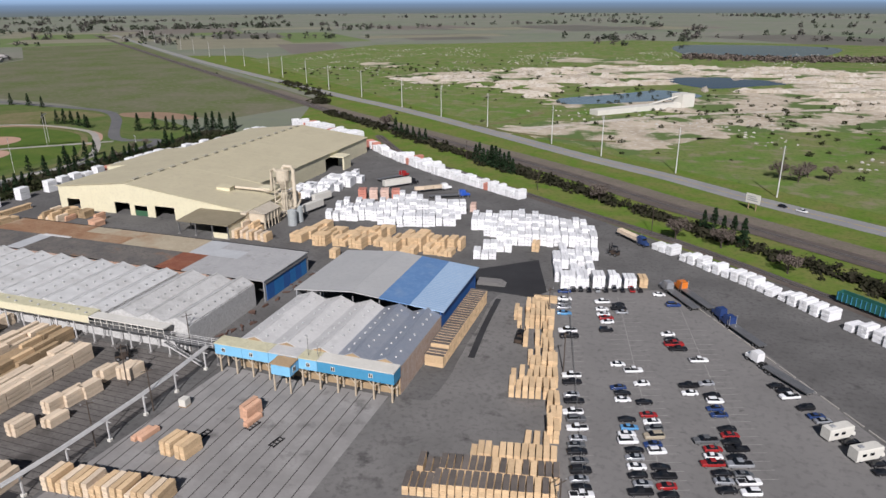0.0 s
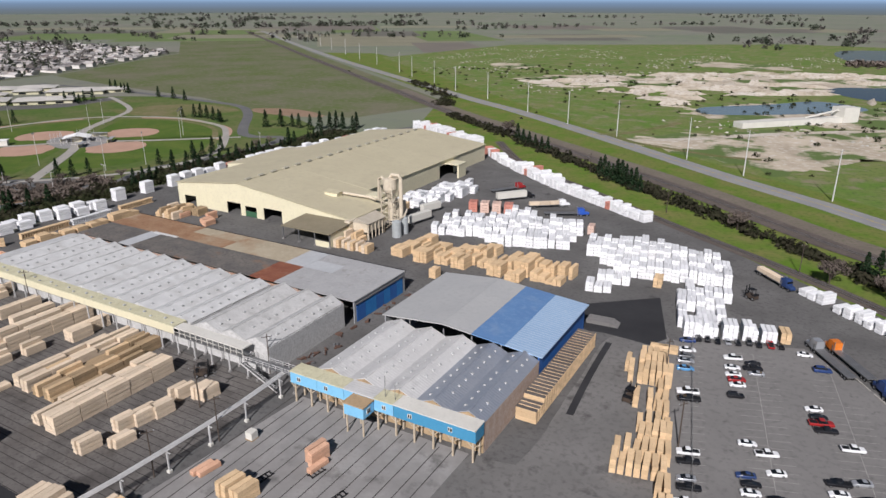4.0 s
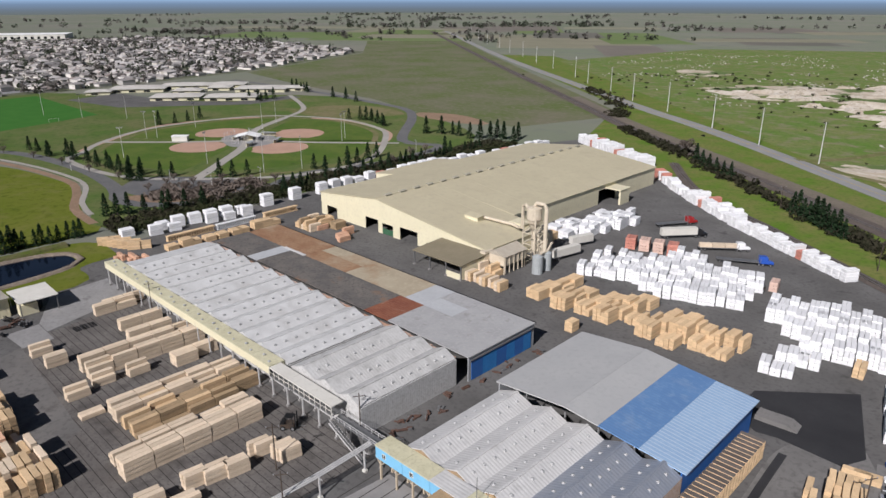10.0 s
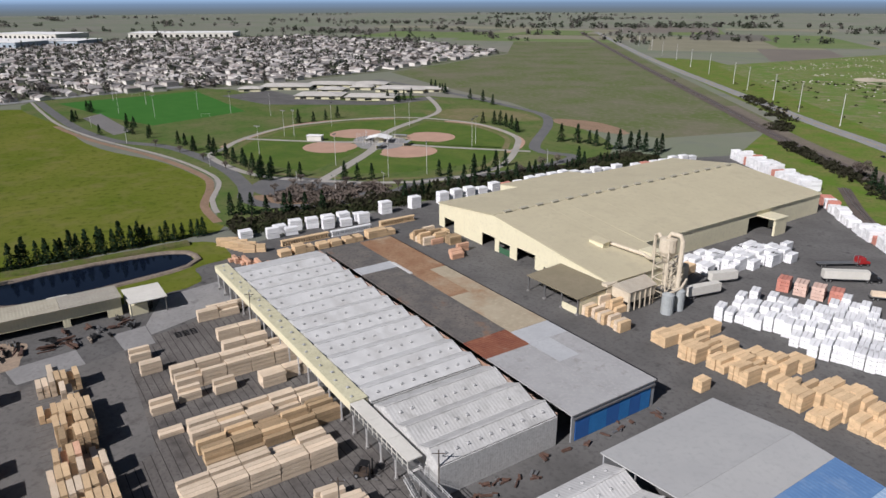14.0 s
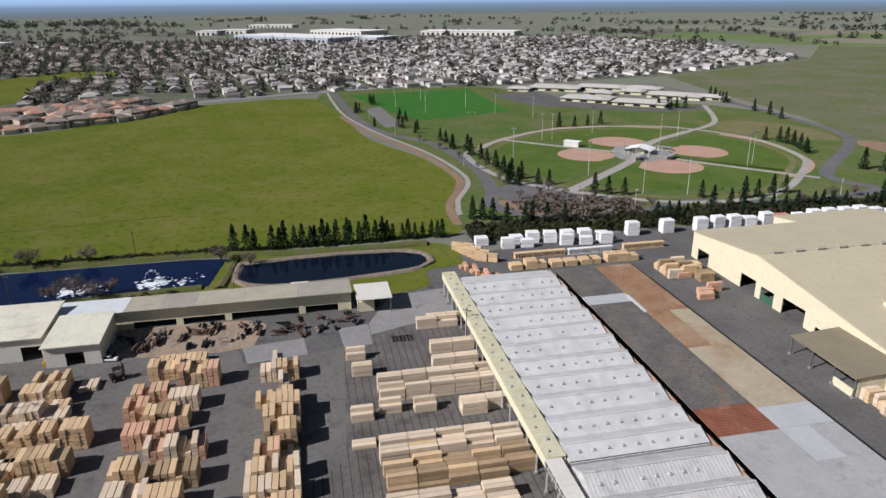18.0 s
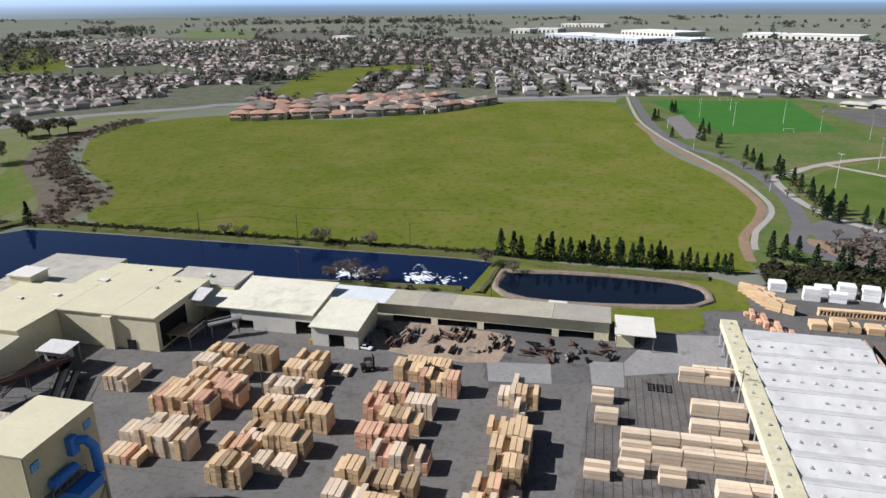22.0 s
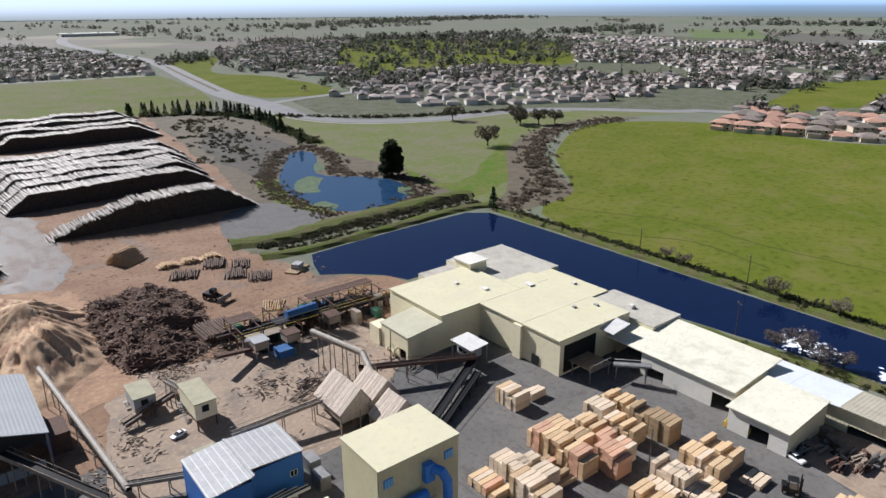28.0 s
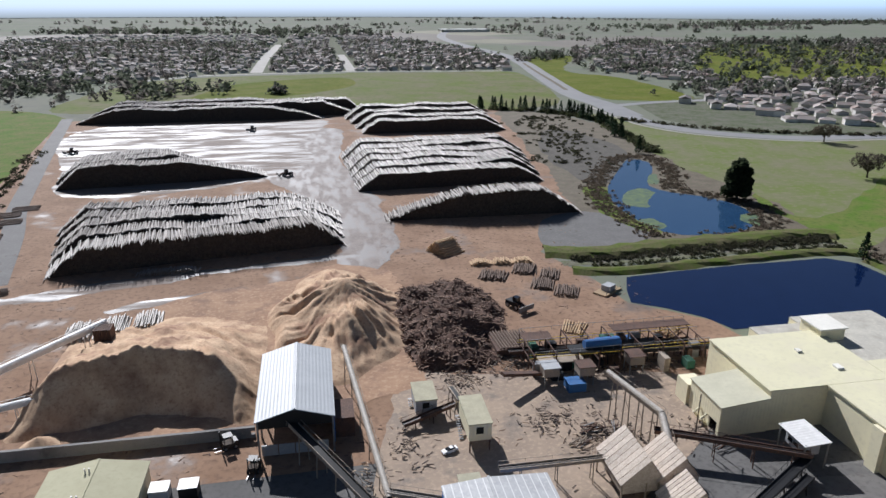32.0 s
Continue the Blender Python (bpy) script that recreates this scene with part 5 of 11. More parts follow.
def build_flat_shed():
    t = thing("flat_roof_shed", "wide low shed with a patched rusty flat roof and blue doors", "shed")
    cols = {
        "grey": mat("felt_grey", (0.33, 0.33, 0.33), (0.29, 0.29, 0.29), (0.36, 0.355, 0.35), big=5, fine=0.8, wet=((0.22, 0.21, 0.20), 0.8, 0.58, 0.75, 3.0)),
        "pale": mat("felt_pale", (0.40, 0.41, 0.42), (0.36, 0.37, 0.38), big=5, fine=0.8),
        "dark": mat("felt_dark", (0.095, 0.09, 0.086), (0.15, 0.135, 0.12), (0.065, 0.06, 0.057), big=6, fine=0.9, wet=((0.20, 0.12, 0.075), 0.85, 0.58, 0.74, 8.0)),
        "tan": mat("felt_tan", (0.36, 0.31, 0.225), (0.30, 0.255, 0.18), (0.4, 0.345, 0.25), big=8, fine=1.2, wet=((0.26, 0.155, 0.085), 0.85, 0.5, 0.72, 11.0)),
        "brown": mat("felt_brown", (0.23, 0.125, 0.07), (0.29, 0.185, 0.11), (0.18, 0.095, 0.055), big=6, fine=1.0, wet=((0.34, 0.27, 0.185), 0.85, 0.5, 0.72, 11.0)),
        "rust": mat("felt_rust", (0.16, 0.05, 0.03), (0.23, 0.09, 0.05), (0.12, 0.04, 0.026), big=4, fine=0.7, lines=("X", 0.9, (0.25, 0.13, 0.085), 0.14), wet=((0.33, 0.26, 0.2), 0.85, 0.56, 0.75, 6.0)),
    }
    z = 7.0
    rows = [("grey", -142, 163.4, -112.2, 177.2), ("grey", -131, 177.26, -112.2, 190.2), ("grey", -142, 184.0, -131.06, 190.2), ("pale", -142, 177.26, -131.06, 183.94), ("pale", -150, 177.26, -142.06, 190.2),
            ("rust", -152, 163.4, -142.06, 177.2), ("dark", -208, 163.4, -152.06, 177.2), ("tan", -178, 177.26, -150.06, 190.2), ("brown", -200, 177.26, -178.06, 184.2), ("tan", -200, 184.26, -178.06, 190.2),
            ("brown", -222, 177.26, -200.06, 190.2), ("pale", -214, 163.4, -208.06, 177.2), ("dark", -236.5, 163.4, -214.06, 177.2), ("brown", -236.5, 177.26, -222.06, 190.2)]
    for c, x0, y0, x1, y1 in rows:
        Geo().box(x0, y0, z - 0.3, x1, y1, z).part("roof_panel", cols[c], t)
    Geo().box(-236.5, 190.2, z - 0.5, -112.2, 190.5, z + 0.12).part("fascia", M_BLACK, t)
    Geo().box(-212, 176.6, z + 0.01, -200, 177.6, z + 0.25).part("roof_pipe", M_GALV, t)
    wall_run(t, M_GREY_ROOF, (-112.6, 163.6), (-112.6, 190), 0, 6.7, [(1.0, 25.4, 0, 5.6)], name="end_wall")
    wall_run(t, M_STEEL, (-236, 190), (-112.6, 190), 0, 6.5, [(4 + 10 * k, 12 + 10 * k, 0, 4.5) for k in range(11)], name="side_wall")
    wall_run(t, M_STEEL, (-236, 163.6), (-236, 190), 0, 6.5, name="end_wall")
    # sliding doors
    DOOR_BLUE = mat("bright_blue_door", (0.035, 0.20, 0.50), (0.03, 0.17, 0.44), big=3, fine=0.6, rough=0.55)
    y = 164.7
    for w, m in ((4.2, M_BLUE), (5.4, DOOR_BLUE), (4.0, M_BLUE), (3.4, DOOR_BLUE), (3.6, M_BLUE), (3.4, DOOR_BLUE)):
        Geo().box(-112.75, y + 0.03, 0.1, -112.35, y + w - 0.03, 5.5).part("sliding_door", m, t)
        y += w
    Geo().beam((-112.2, 164, 5.7), (-112.2, 190, 5.7), 0.2, 0.3).part("door_rail", M_STEEL, t)


build_flat_shed()


def build_gallery():
    t = thing("sorting_gallery", "long raised conveyor gallery with a cream roof on steel posts", "conveyor gallery")
    cream = mat("gallery_roof", (0.60, 0.57, 0.40), (0.52, 0.49, 0.33), (0.44, 0.41, 0.28), big=3, fine=0.6, rough=0.7)
    for k in range(12):
        x0 = -240 + k * 8.2
        Geo().box(x0, 126.0, 7.9, x0 + 8.14, 130.2, 8.15).part("roof_panel", cream, t)
        roof_vent(t, x0 + 2.5, 128.2, 8.2, size=0.6)
        roof_vent(t, x0 + 6.3, 127.2, 8.2, size=0.5)
    Geo().box(-240, 126.0, 5.9, -141.7, 126.2, 7.9).part("side_wall", M_CREAM, t)
    Geo().box(-240, 130.0, 5.9, -141.7, 130.2, 7.9).part("side_wall", M_CREAM, t)
    Geo().box(-240, 126.2, 5.6, -141.7, 130.0, 5.9).part("floor", M_STEEL, t)
    for k in range(3):
        x0 = -141.6 + k * 8.0
        Geo().box(x0, 125.9, 7.7, x0 + 7.94, 129.2, 7.95).part("roof_panel", M_WHITE, t, "white metal roof panel")
    Geo().box(-141.6, 125.9, 5.6, -117.6, 129.2, 5.85).part("walkway", M_STEEL, t)
    g = Geo()
    for k in range(13):
        g.beam((-141.6 + 2 * k, 125.9, 5.8), (-141.6 + 2 * k, 125.9, 7.7), 0.14)
    g.beam((-141.6, 125.9, 6.8), (-117.6, 125.9, 6.8), 0.1)
    g.part("side_rail", M_WHITE, t)
    posts(t, M_GALV, [(-239 + 6.1 * k, y) for k in range(21) for y in (126.4, 129.6)], 0, 5.7, 0.28)
    # stairs and bridge to the blue gallery
    b = thing("link_bridge", "grey steel link bridge with railings and a stair", "bridge")
    Geo().box(-117.5, 126.0, 4.9, -101.2, 128.4, 5.1).part("deck", M_STEEL, b)
    for y in (126.0, 128.4):
        g = Geo()
        for k in range(9):
            g.beam((-117.5 + 2.03 * k, y, 5.1), (-117.5 + 2.03 * k, y, 6.2), 0.1)
        g.beam((-117.5, y, 6.2), (-101.2, y, 6.2), 0.1).beam((-117.5, y, 5.65), (-101.2, y, 5.65), 0.08)
        g.part("railing", M_GALV, b)
    posts(b, M_STEEL, [(-114, 126.5), (-108, 126.5), (-102.5, 126.5), (-108, 128), (-114, 128)], 0, 4.9, 0.25)
    g = Geo()
    for k in range(18):
        g.box(-117 + 0.6 * k, 124.6, 4.8 - 0.27 * k, -116.35 + 0.6 * k, 125.8, 4.9 - 0.27 * k)
    g.part("stair_treads", M_STEEL, b)
    Geo().beam((-117, 124.6, 4.8), (-106.2, 124.6, 0.1), 0.1, 0.3).beam((-117, 125.8, 4.8), (-106.2, 125.8, 0.1), 0.1, 0.3).beam((-117, 124.6, 5.9), (-106.2, 124.6, 1.2), 0.08).part("stringer", M_GALV, b)


build_gallery()


def build_blue_shed():
    t = thing("blue_shed", "planing shed with grey and blue metal roofs and blue walls", "shed")
    wallm = mat("brown_ribbed_wall", (0.33, 0.24, 0.19), (0.4, 0.33, 0.28), (0.27, 0.19, 0.14), big=1.5, fine=0.5, ribs=("Y", 0.6))
    ridges = [-92.3, -83.3, -74.3, -65.9, -57.6]
    ya, yb = 128.2, 157.2
    for i, xr in enumerate(ridges):
        m = M_GALV if i < 3 else M_GALV_BLUE
        left = -97.0 if i == 0 else (ridges[i - 1] + xr) / 2 - 0.3
        right = -54.0 if i == 4 else (ridges[i + 1] + xr) / 2 - 0.3
        gable_x(t, m, left, xr, right, ya, yb, 7.2, 8.9, 7.2, 0.18)
        gable_end(t, M_OLDWOOD, ya, left + 0.02, xr, right - 0.02, 7.0, 8.7, 7.0, 0)
        gable_end(t, M_OLDWOOD, yb - 0.2, left + 0.02, xr, right - 0.02, 7.0, 8.7, 7.0, 0)
        for side in (left, right):
            for k in range(9):
                if random.random() < 0.85:
                    u = 0.45
                    roof_vent(t, xr + (side - xr) * u, ya + 2.5 + k * 3.0, 8.9 - 1.7 * u, size=0.5)
    wall_run(t, wallm, (-54.1, ya), (-54.1, yb), 0, 7.0, name="side_wall", th=0.25)
    wall_run(t, wallm, (-96.9, yb), (-96.9, ya), 0, 7.0, name="side_wall", th=0.25)
    # rear roof in coloured bands
    x0, xm, x1 = -98.2, -80.2, -53.2

    def zr(x):
        return 10.6 - (xm - x) * 0.09 if x < xm else 10.6 - (x - xm) * 0.085

    pale = mat("pale_blue_roof", (0.30, 0.43, 0.60), (0.27, 0.39, 0.56), (0.35, 0.47, 0.62), big=6, fine=1.0, rough=0.45, lines=("Y", 1.1, (0.45, 0.55, 0.66), 0.2))
    deck = mat("grey_sheet_roof", (0.42, 0.42, 0.41), (0.39, 0.39, 0.385), (0.36, 0.36, 0.355), big=9, fine=1.2, rough=0.55)
    for a, b, m in ((x0, xm, deck), (xm, -71.9, deck), (-71.9, -62.9, M_BLUE_ROOF), (-62.9, x1, pale)):
        slab(t, m, [(a + 0.02, 157.0, zr(a)), (b - 0.02, 157.0, zr(b)), (b - 0.02, 191.2, zr(b)), (a + 0.02, 191.2, zr(a))], 0.25, "rear_roof_band")
    wall_run(t, M_BLUE, (-54.3, 157.4), (-54.3, 190.6), 0, 8.0, name="rear_wall", label="deep blue metal wall")
    wall_run(t, M_GREY_ROOF, (-54.3, 190.6), (-97.6, 190.6), 0, 8.0, [(6, 18, 0, 6), (24, 36, 0, 6)], z1b=8.7, name="rear_wall")
    wall_run(t, M_GREY_ROOF, (-97.6, 190.6), (-97.6, 157.4), 0, 8.7, [(4, 12, 0, 6), (18, 28, 0, 6)], name="rear_wall")
    posts(t, M_STEEL, [(-80, 157.6), (-64, 157.6), (-90, 157.6), (-72, 157.6)], 0, 9.0, 0.3, False)
    # blue gallery on posts
    g = thing("blue_gallery", "raised blue control gallery with cream and white roofs on timber posts", "gallery")
    cream = mat("gallery_roof", (0.6, 0.57, 0.4))
    secs = [(-101, -93.4, M_BLUE_PALE, cream), (-93.3, -86.0, M_BLUE_PALE, cream), (-85.9, -78.0, M_BLUE_PALE, M_GALV), (-77.9, -73.1, M_BLUE_PALE, cream), (-73.0, -53.8, M_BLUE_MID, M_WHITE)]
    for a, b, w, r in secs:
        body = Geo().box(a, 124.0, 4.9, b, 127.8, 7.7).part("gallery_box", w, g)
        Geo().box(a - 0.02, 123.8, 7.7, b + 0.02, 128.0, 7.95).part("roof_panel", r, g)
        for x in ([a + 2.5] if b - a < 9 else [a + 4, a + 13.5]):
            window(g, x, 123.95, 5.8, 1.0, 1.0, "-y")
    Geo().box(-83.0, 120.2, 4.6, -78.0, 123.9, 7.3).part("control_cabin", M_BLUE_PALE, g)
    Geo().box(-83.2, 119.9, 7.3, -77.8, 123.9, 7.55).part("cabin_roof", M_OLDWOOD, g, "weathered dark cabin roof")
    window(g, -77.95, 122, 5.3, 1.2, 1.2, "+x")
    timber = mat("pale_timber", (0.5, 0.42, 0.31), (0.42, 0.35, 0.26), big=1, fine=0.3)
    for k in range(11):
        x = -100 + 4.55 * k
        for y in (124.4, 127.3):
            p = Geo().box(x - 0.17, y - 0.17, 0, x + 0.17, y + 0.17, 4.9).part("post", timber, g)
        Geo().beam((x, 124.4, 3.4), (x + 1.6, 124.4, 4.9), 0.15).beam((x, 124.4, 3.4), (x - 1.6, 124.4, 4.9), 0.15).part("brace", timber, g)
    posts(g, timber, [(-82.6, 120.6), (-78.4, 120.6)], 0, 4.6, 0.28, False)
    for x, z in ((-76, 13.0), (-73.5, 11.5)):
        Geo().tube([(x, 125.5, 7.9), (x, 125.5, z)], 0.08, 6).part("mast", M_STEEL, g)


build_blue_shed()

# ---- planer building by the pond ----
def build_planer():
    t = thing("planer_mill", "long low cream mill building beside the pond", "mill building")
    white = mat("chalky_roof", (0.66, 0.64, 0.52), (0.60, 0.58, 0.47), (0.53, 0.51, 0.42), big=6, fine=1.0, rough=0.7, wet=((0.46, 0.435, 0.35), 0.75, 0.52, 0.75, 5.0))
    bluish = mat("bluish_white_roof", (0.62, 0.65, 0.66), (0.56, 0.59, 0.60), (0.66, 0.68, 0.68), big=6, fine=1.0, rough=0.6)
    brown = mat("weathered_roof", (0.40, 0.37, 0.29), (0.34, 0.31, 0.24), (0.45, 0.42, 0.34), big=5, fine=0.8, ribs=("Y", 0.9))
    brown2 = mat("grey_brown_roof", (0.34, 0.32, 0.27), (0.29, 0.27, 0.23), (0.4, 0.37, 0.3), big=4, fine=0.8, ribs=("Y", 0.9))
    y = -18.0
    for k, (w, m) in enumerate(((12, bluish), (12, bluish), (12, bluish), (12, bluish), (10, brown), (10, brown2), (14, brown), (16, brown), (16.5, brown2))):
        slab(t, m, [(-247.5, y, 5.6), (-234.6, y, 6.4), (-234.6, y + w - 0.05, 6.4), (-247.5, y + w - 0.05, 5.6)], 0.22, "roof_panel")
        y += w
    wall_run(t, M_CREAM_Y, (-236, -18), (-236, 96), 0, 6.0, [(50, 62, 0, 2.2), (64, 76, 0, 2.2), (78, 98, 0, 2.4), (100, 110, 0, 2.4)], name="front_wall")
    wall_run(t, M_CREAM_Y, (-247, 96), (-247, -18), 0, 5.3, name="rear_wall")
    wall_run(t, M_CREAM, (-236, 96), (-247, 96), 0, 6.0, z1b=5.3, name="end_wall")
    # taller front sheds
    a = thing("sawmill_shed", "cream shed with a chalky lean-to roof and open bays", "shed")
    slab(a, white, [(-243, -25.5, 8.2), (-221, -25.5, 6.9), (-221, 12.4, 6.9), (-243, 12.4, 8.2)], 0.25)
    wall_run(a, M_WHITE, (-221.8, -14), (-221.8, 12.2), 0, 6.5, [(1.5, 7, 0, 3.0), (20.5, 25.6, 0, 4.2)], name="front_wall", label="white and cream metal wall")
    wall_run(a, M_CREAM, (-221.8, 12.2), (-236, 12.2), 0, 6.5, z1b=7.4, name="end_wall")
    wall_run(a, M_CREAM, (-243, -25.2), (-226, -25.2), 0, 7.8, z1b=6.9, name="end_wall")
    b = thing("store_shed", "small cream shed with an open doorway", "shed")
    slab(b, white, [(-234, 13.4, 7.3), (-215.5, 13.4, 6.2), (-215.5, 28.2, 6.2), (-234, 28.2, 7.3)], 0.25)
    wall_run(b, M_WHITE, (-216.4, 14), (-216.4, 27.8), 0, 5.9, [(5, 9.6, 0, 3.9)], name="front_wall")
    wall_run(b, M_CREAM, (-216.4, 27.8), (-233.5, 27.8), 0, 5.9, z1b=6.9, name="end_wall")
    wall_run(b, M_CREAM, (-233.5, 14), (-216.4, 14), 0, 6.9, z1b=5.9, name="end_wall")
    c = thing("end_shed", "small open white-roofed shed at the mill's end", "shed")
    slab(c, M_WHITE, [(-243, 97.5, 5.4), (-231, 97.5, 5.0), (-231, 108.5, 5.0), (-243, 108.5, 5.4)], 0.22)
    posts(c, M_STEEL, [(-242.5, 98), (-231.6, 98), (-242.5, 108), (-231.6, 108)], 0, 5.0, 0.25, False)
    Geo().box(-236, 98, 0, -233.2, 103, 3.4).part("store_room", M_CREAM, c)
    d = thing("pump_house", "small white pump house on the bank", "hut")
    Geo().box(-254, 78, 0, -250.5, 83, 3.0).part("wall", M_WHITE, d)
    slab(d, M_WHITE, [(-254.5, 77.6, 3.2), (-250, 77.6, 3.0), (-250, 83.4, 3.0), (-254.5, 83.4, 3.2)], 0.15)


build_planer()


def build_mill():
    t = thing("sawmill", "large cream sawmill of joined flat-roofed blocks", "sawmill")
    h = 10.2
    low = mat("gravel_roof", (0.47, 0.45, 0.385), (0.40, 0.38, 0.33), (0.53, 0.50, 0.43), big=5, fine=0.9, wet=((0.34, 0.315, 0.27), 0.9, 0.5, 0.72, 4.0))
    deck = [(-189, -83, -219.9, -57.4, M_CREAM_ROOF), (-203.4, -57.3, -232, -40.1, M_CREAM_ROOF), (-203.4, -40, -232, -26.2, M_CREAM_ROOF), (-220.4, -65.8, -232, -57.45, M_CREAM_ROOF)]
    for x1, ya, x0, yb, m in deck:
        Geo().box(x0, ya, h, x1 + 0.4, yb, h + 0.35).part("roof_slab", m, t)
        Geo().box(x0, ya, 0, x1, yb, h).part("hall", M_CREAM, t)
    bay = Geo().box(-203.3, -42.5, 0, -202.1, -39.5, h - 0.2).part("wall_pier", M_CREAM, t)
    # rear blocks with gravel roofs
    for x0, ya, x1, yb, z, m in ((-246, -94, -220, -66, 8.8, low), (-242, -65.9, -232.1, -42, 8.8, M_CREAM_ROOF), (-245, -41.9, -232.1, -18.2, 8.4, low), (-219.9, -90, -205, -83.1, 8.8, low)):
        Geo().box(x0, ya, 0, x1, yb, z).part("rear_hall", M_CREAM_Y, t)
        Geo().box(x0 - 0.2, ya - 0.2, z, x1, yb, z + 0.3).part("roof_slab", m, t)
    slab(t, M_GALV, [(-226, -29, 10.65), (-219, -29, 9.6), (-219, -21.5, 9.3), (-226, -21.5, 10.4)], 0.2, "link_roof")
    pent = Geo().box(-225, -86.8, 9.1, -217.8, -79, 12.4).part("penthouse", M_CREAM, t)
    Geo().box(-225.5, -87.3, 12.4, -217.3, -78.5, 12.8).part("penthouse_roof", M_WHITE, pent)
    for x, y, w, l in ((-211, -64, 1.6, 2.2), (-224, -58, 2.0, 3.0), (-229, -66, 2.0, 2.4), (-238, -30, 1.6, 1.4), (-222, -38, 0.9, 0.9), (-207, -73, 1.2, 1.6), (-238, -52, 1.2, 1.2), (-228, -35, 0.8, 1.4)):
        top = 11.05 if x > -232 and y > -66 or x > -220 else 9.7
        u = Geo().box(x - w / 2, y - l / 2, 8.7, x + w / 2, y + l / 2, top).part("roof_unit", M_WHITE if w > 1 else M_GREY_ROOF, t)
    # entrances
    for x0, y0, x1, y1, zh in ((-203.35, -36, -203.2, -33.5, 3), (-189.05, -64, -188.85, -60, 3.2)):
        door_leaf(t, M_DARK, x0, y0, x1 + 0.06, y1, 0.05, zh, "doorway", "dark open doorway")
    Geo().box(-217.5, -26.3, 0.8, -205.0, -26.05, 8.6).part("infeed_opening", M_DARK, t, "dark infeed opening")
    # annexe
    a = thing("mill_annexe", "cream lean-to annexe on the sawmill", "annexe")
    slab(a, mat("annexe_roof", (0.52, 0.50, 0.38), (0.46, 0.44, 0.33), big=4, fine=0.8), [(-189, -70.5, 8.8), (-176.8, -70.5, 7.6), (-176.8, -57, 7.6), (-189, -57, 8.8)], 0.25)
    wall_run(a, M_CREAM_Y, (-177.2, -70.2), (-177.2, -57.3), 0, 7.3, [(9, 12, 0, 3)], name="front_wall")
    wall_run(a, M_CREAM, (-177.2, -57.3), (-189, -57.3), 0, 7.3, z1b=8.5, name="end_wall")
    wall_run(a, M_CREAM, (-189, -70.2), (-177.2, -70.2), 0, 8.5, z1b=7.3, name="end_wall")
    Geo().box(-181, -75.5, 0, -176.5, -70.6, 5.6).part("meter_room", M_CREAM, a)
    for k in range(2):
        Geo().tube([(-176.9, -65 + 3 * k, 0), (-175.4, -65 + 3 * k, 1.8), (-176.9, -65 + 3 * k, 3)], 0.35, 8).part("vent_pipe", M_CREAM, a)
    # canopy cabin
    c = thing("scanner_cabin", "raised cabin with a grey metal canopy beside the sawmill", "cabin")
    slab(c, M_GALV, [(-193.4, -51.4, 6.6), (-187.2, -51.4, 6.2), (-187.2, -42.6, 6.2), (-193.4, -42.6, 6.6)], 0.15)
    Geo().box(-192.4, -50, 2.6, -188.4, -44.4, 5.4).part("cabin", M_GREY_ROOF, c)
    posts(c, M_STEEL, [(-193, -51), (-187.6, -51), (-193, -43), (-187.6, -43), (-190, -47)], 0, 6.3, 0.25, False)
    window(c, -188.35, -47.5, 3.4, 3.6, 1.2, "+x")
    # infeed deck
    d = thing("infeed_deck", "grey steel lumber deck on legs at the mill side", "platform")
    g = Geo()
    for k in range(9):
        g.box(-214.5 + 0.9 * k, -31, 3.8, -214.0 + 0.9 * k, -18.6, 4.05)
    g.part("chains", M_OLDWOOD, d)
    Geo().box(-215, -31.2, 3.4, -206.6, -30.6, 3.8).box(-215, -19, 3.4, -206.6, -18.4, 3.8).box(-215, -25, 3.4, -206.6, -24.6, 3.8).part("frame", M_STEEL, d)
    posts(d, M_STEEL, [(-214.5, -30.8), (-207, -30.8), (-214.5, -18.8), (-207, -18.8), (-207, -24.8)], 0, 3.4, 0.25, False)
    for y in (-31, -18.6):
        Geo().beam((-215, y, 5.1), (-206.6, y, 5.1), 0.08).beam((-206.6, y, 4), (-206.6, y, 5.1), 0.08).beam((-211, y, 4), (-211, y, 5.1), 0.08).part("railing", M_GALV, d)
    e = thing("lumber_chain", "inclined lumber conveyor leading from the mill", "conveyor")
    Geo().beam((-214, -17, 4.2), (-219, -9, 5.2), 2.0, 0.5).part("belt", M_STEEL, e)
    Geo().beam((-213, -16.6, 5.0), (-218, -8.6, 6.0), 0.1).beam((-215, -17.6, 5.0), (-220, -9.6, 6.0), 0.1).part("railing", M_GALV, e)
    posts(e, M_STEEL, [(-214, -16), (-218.4, -10)], 0, 4.4, 0.3, False)


build_mill()


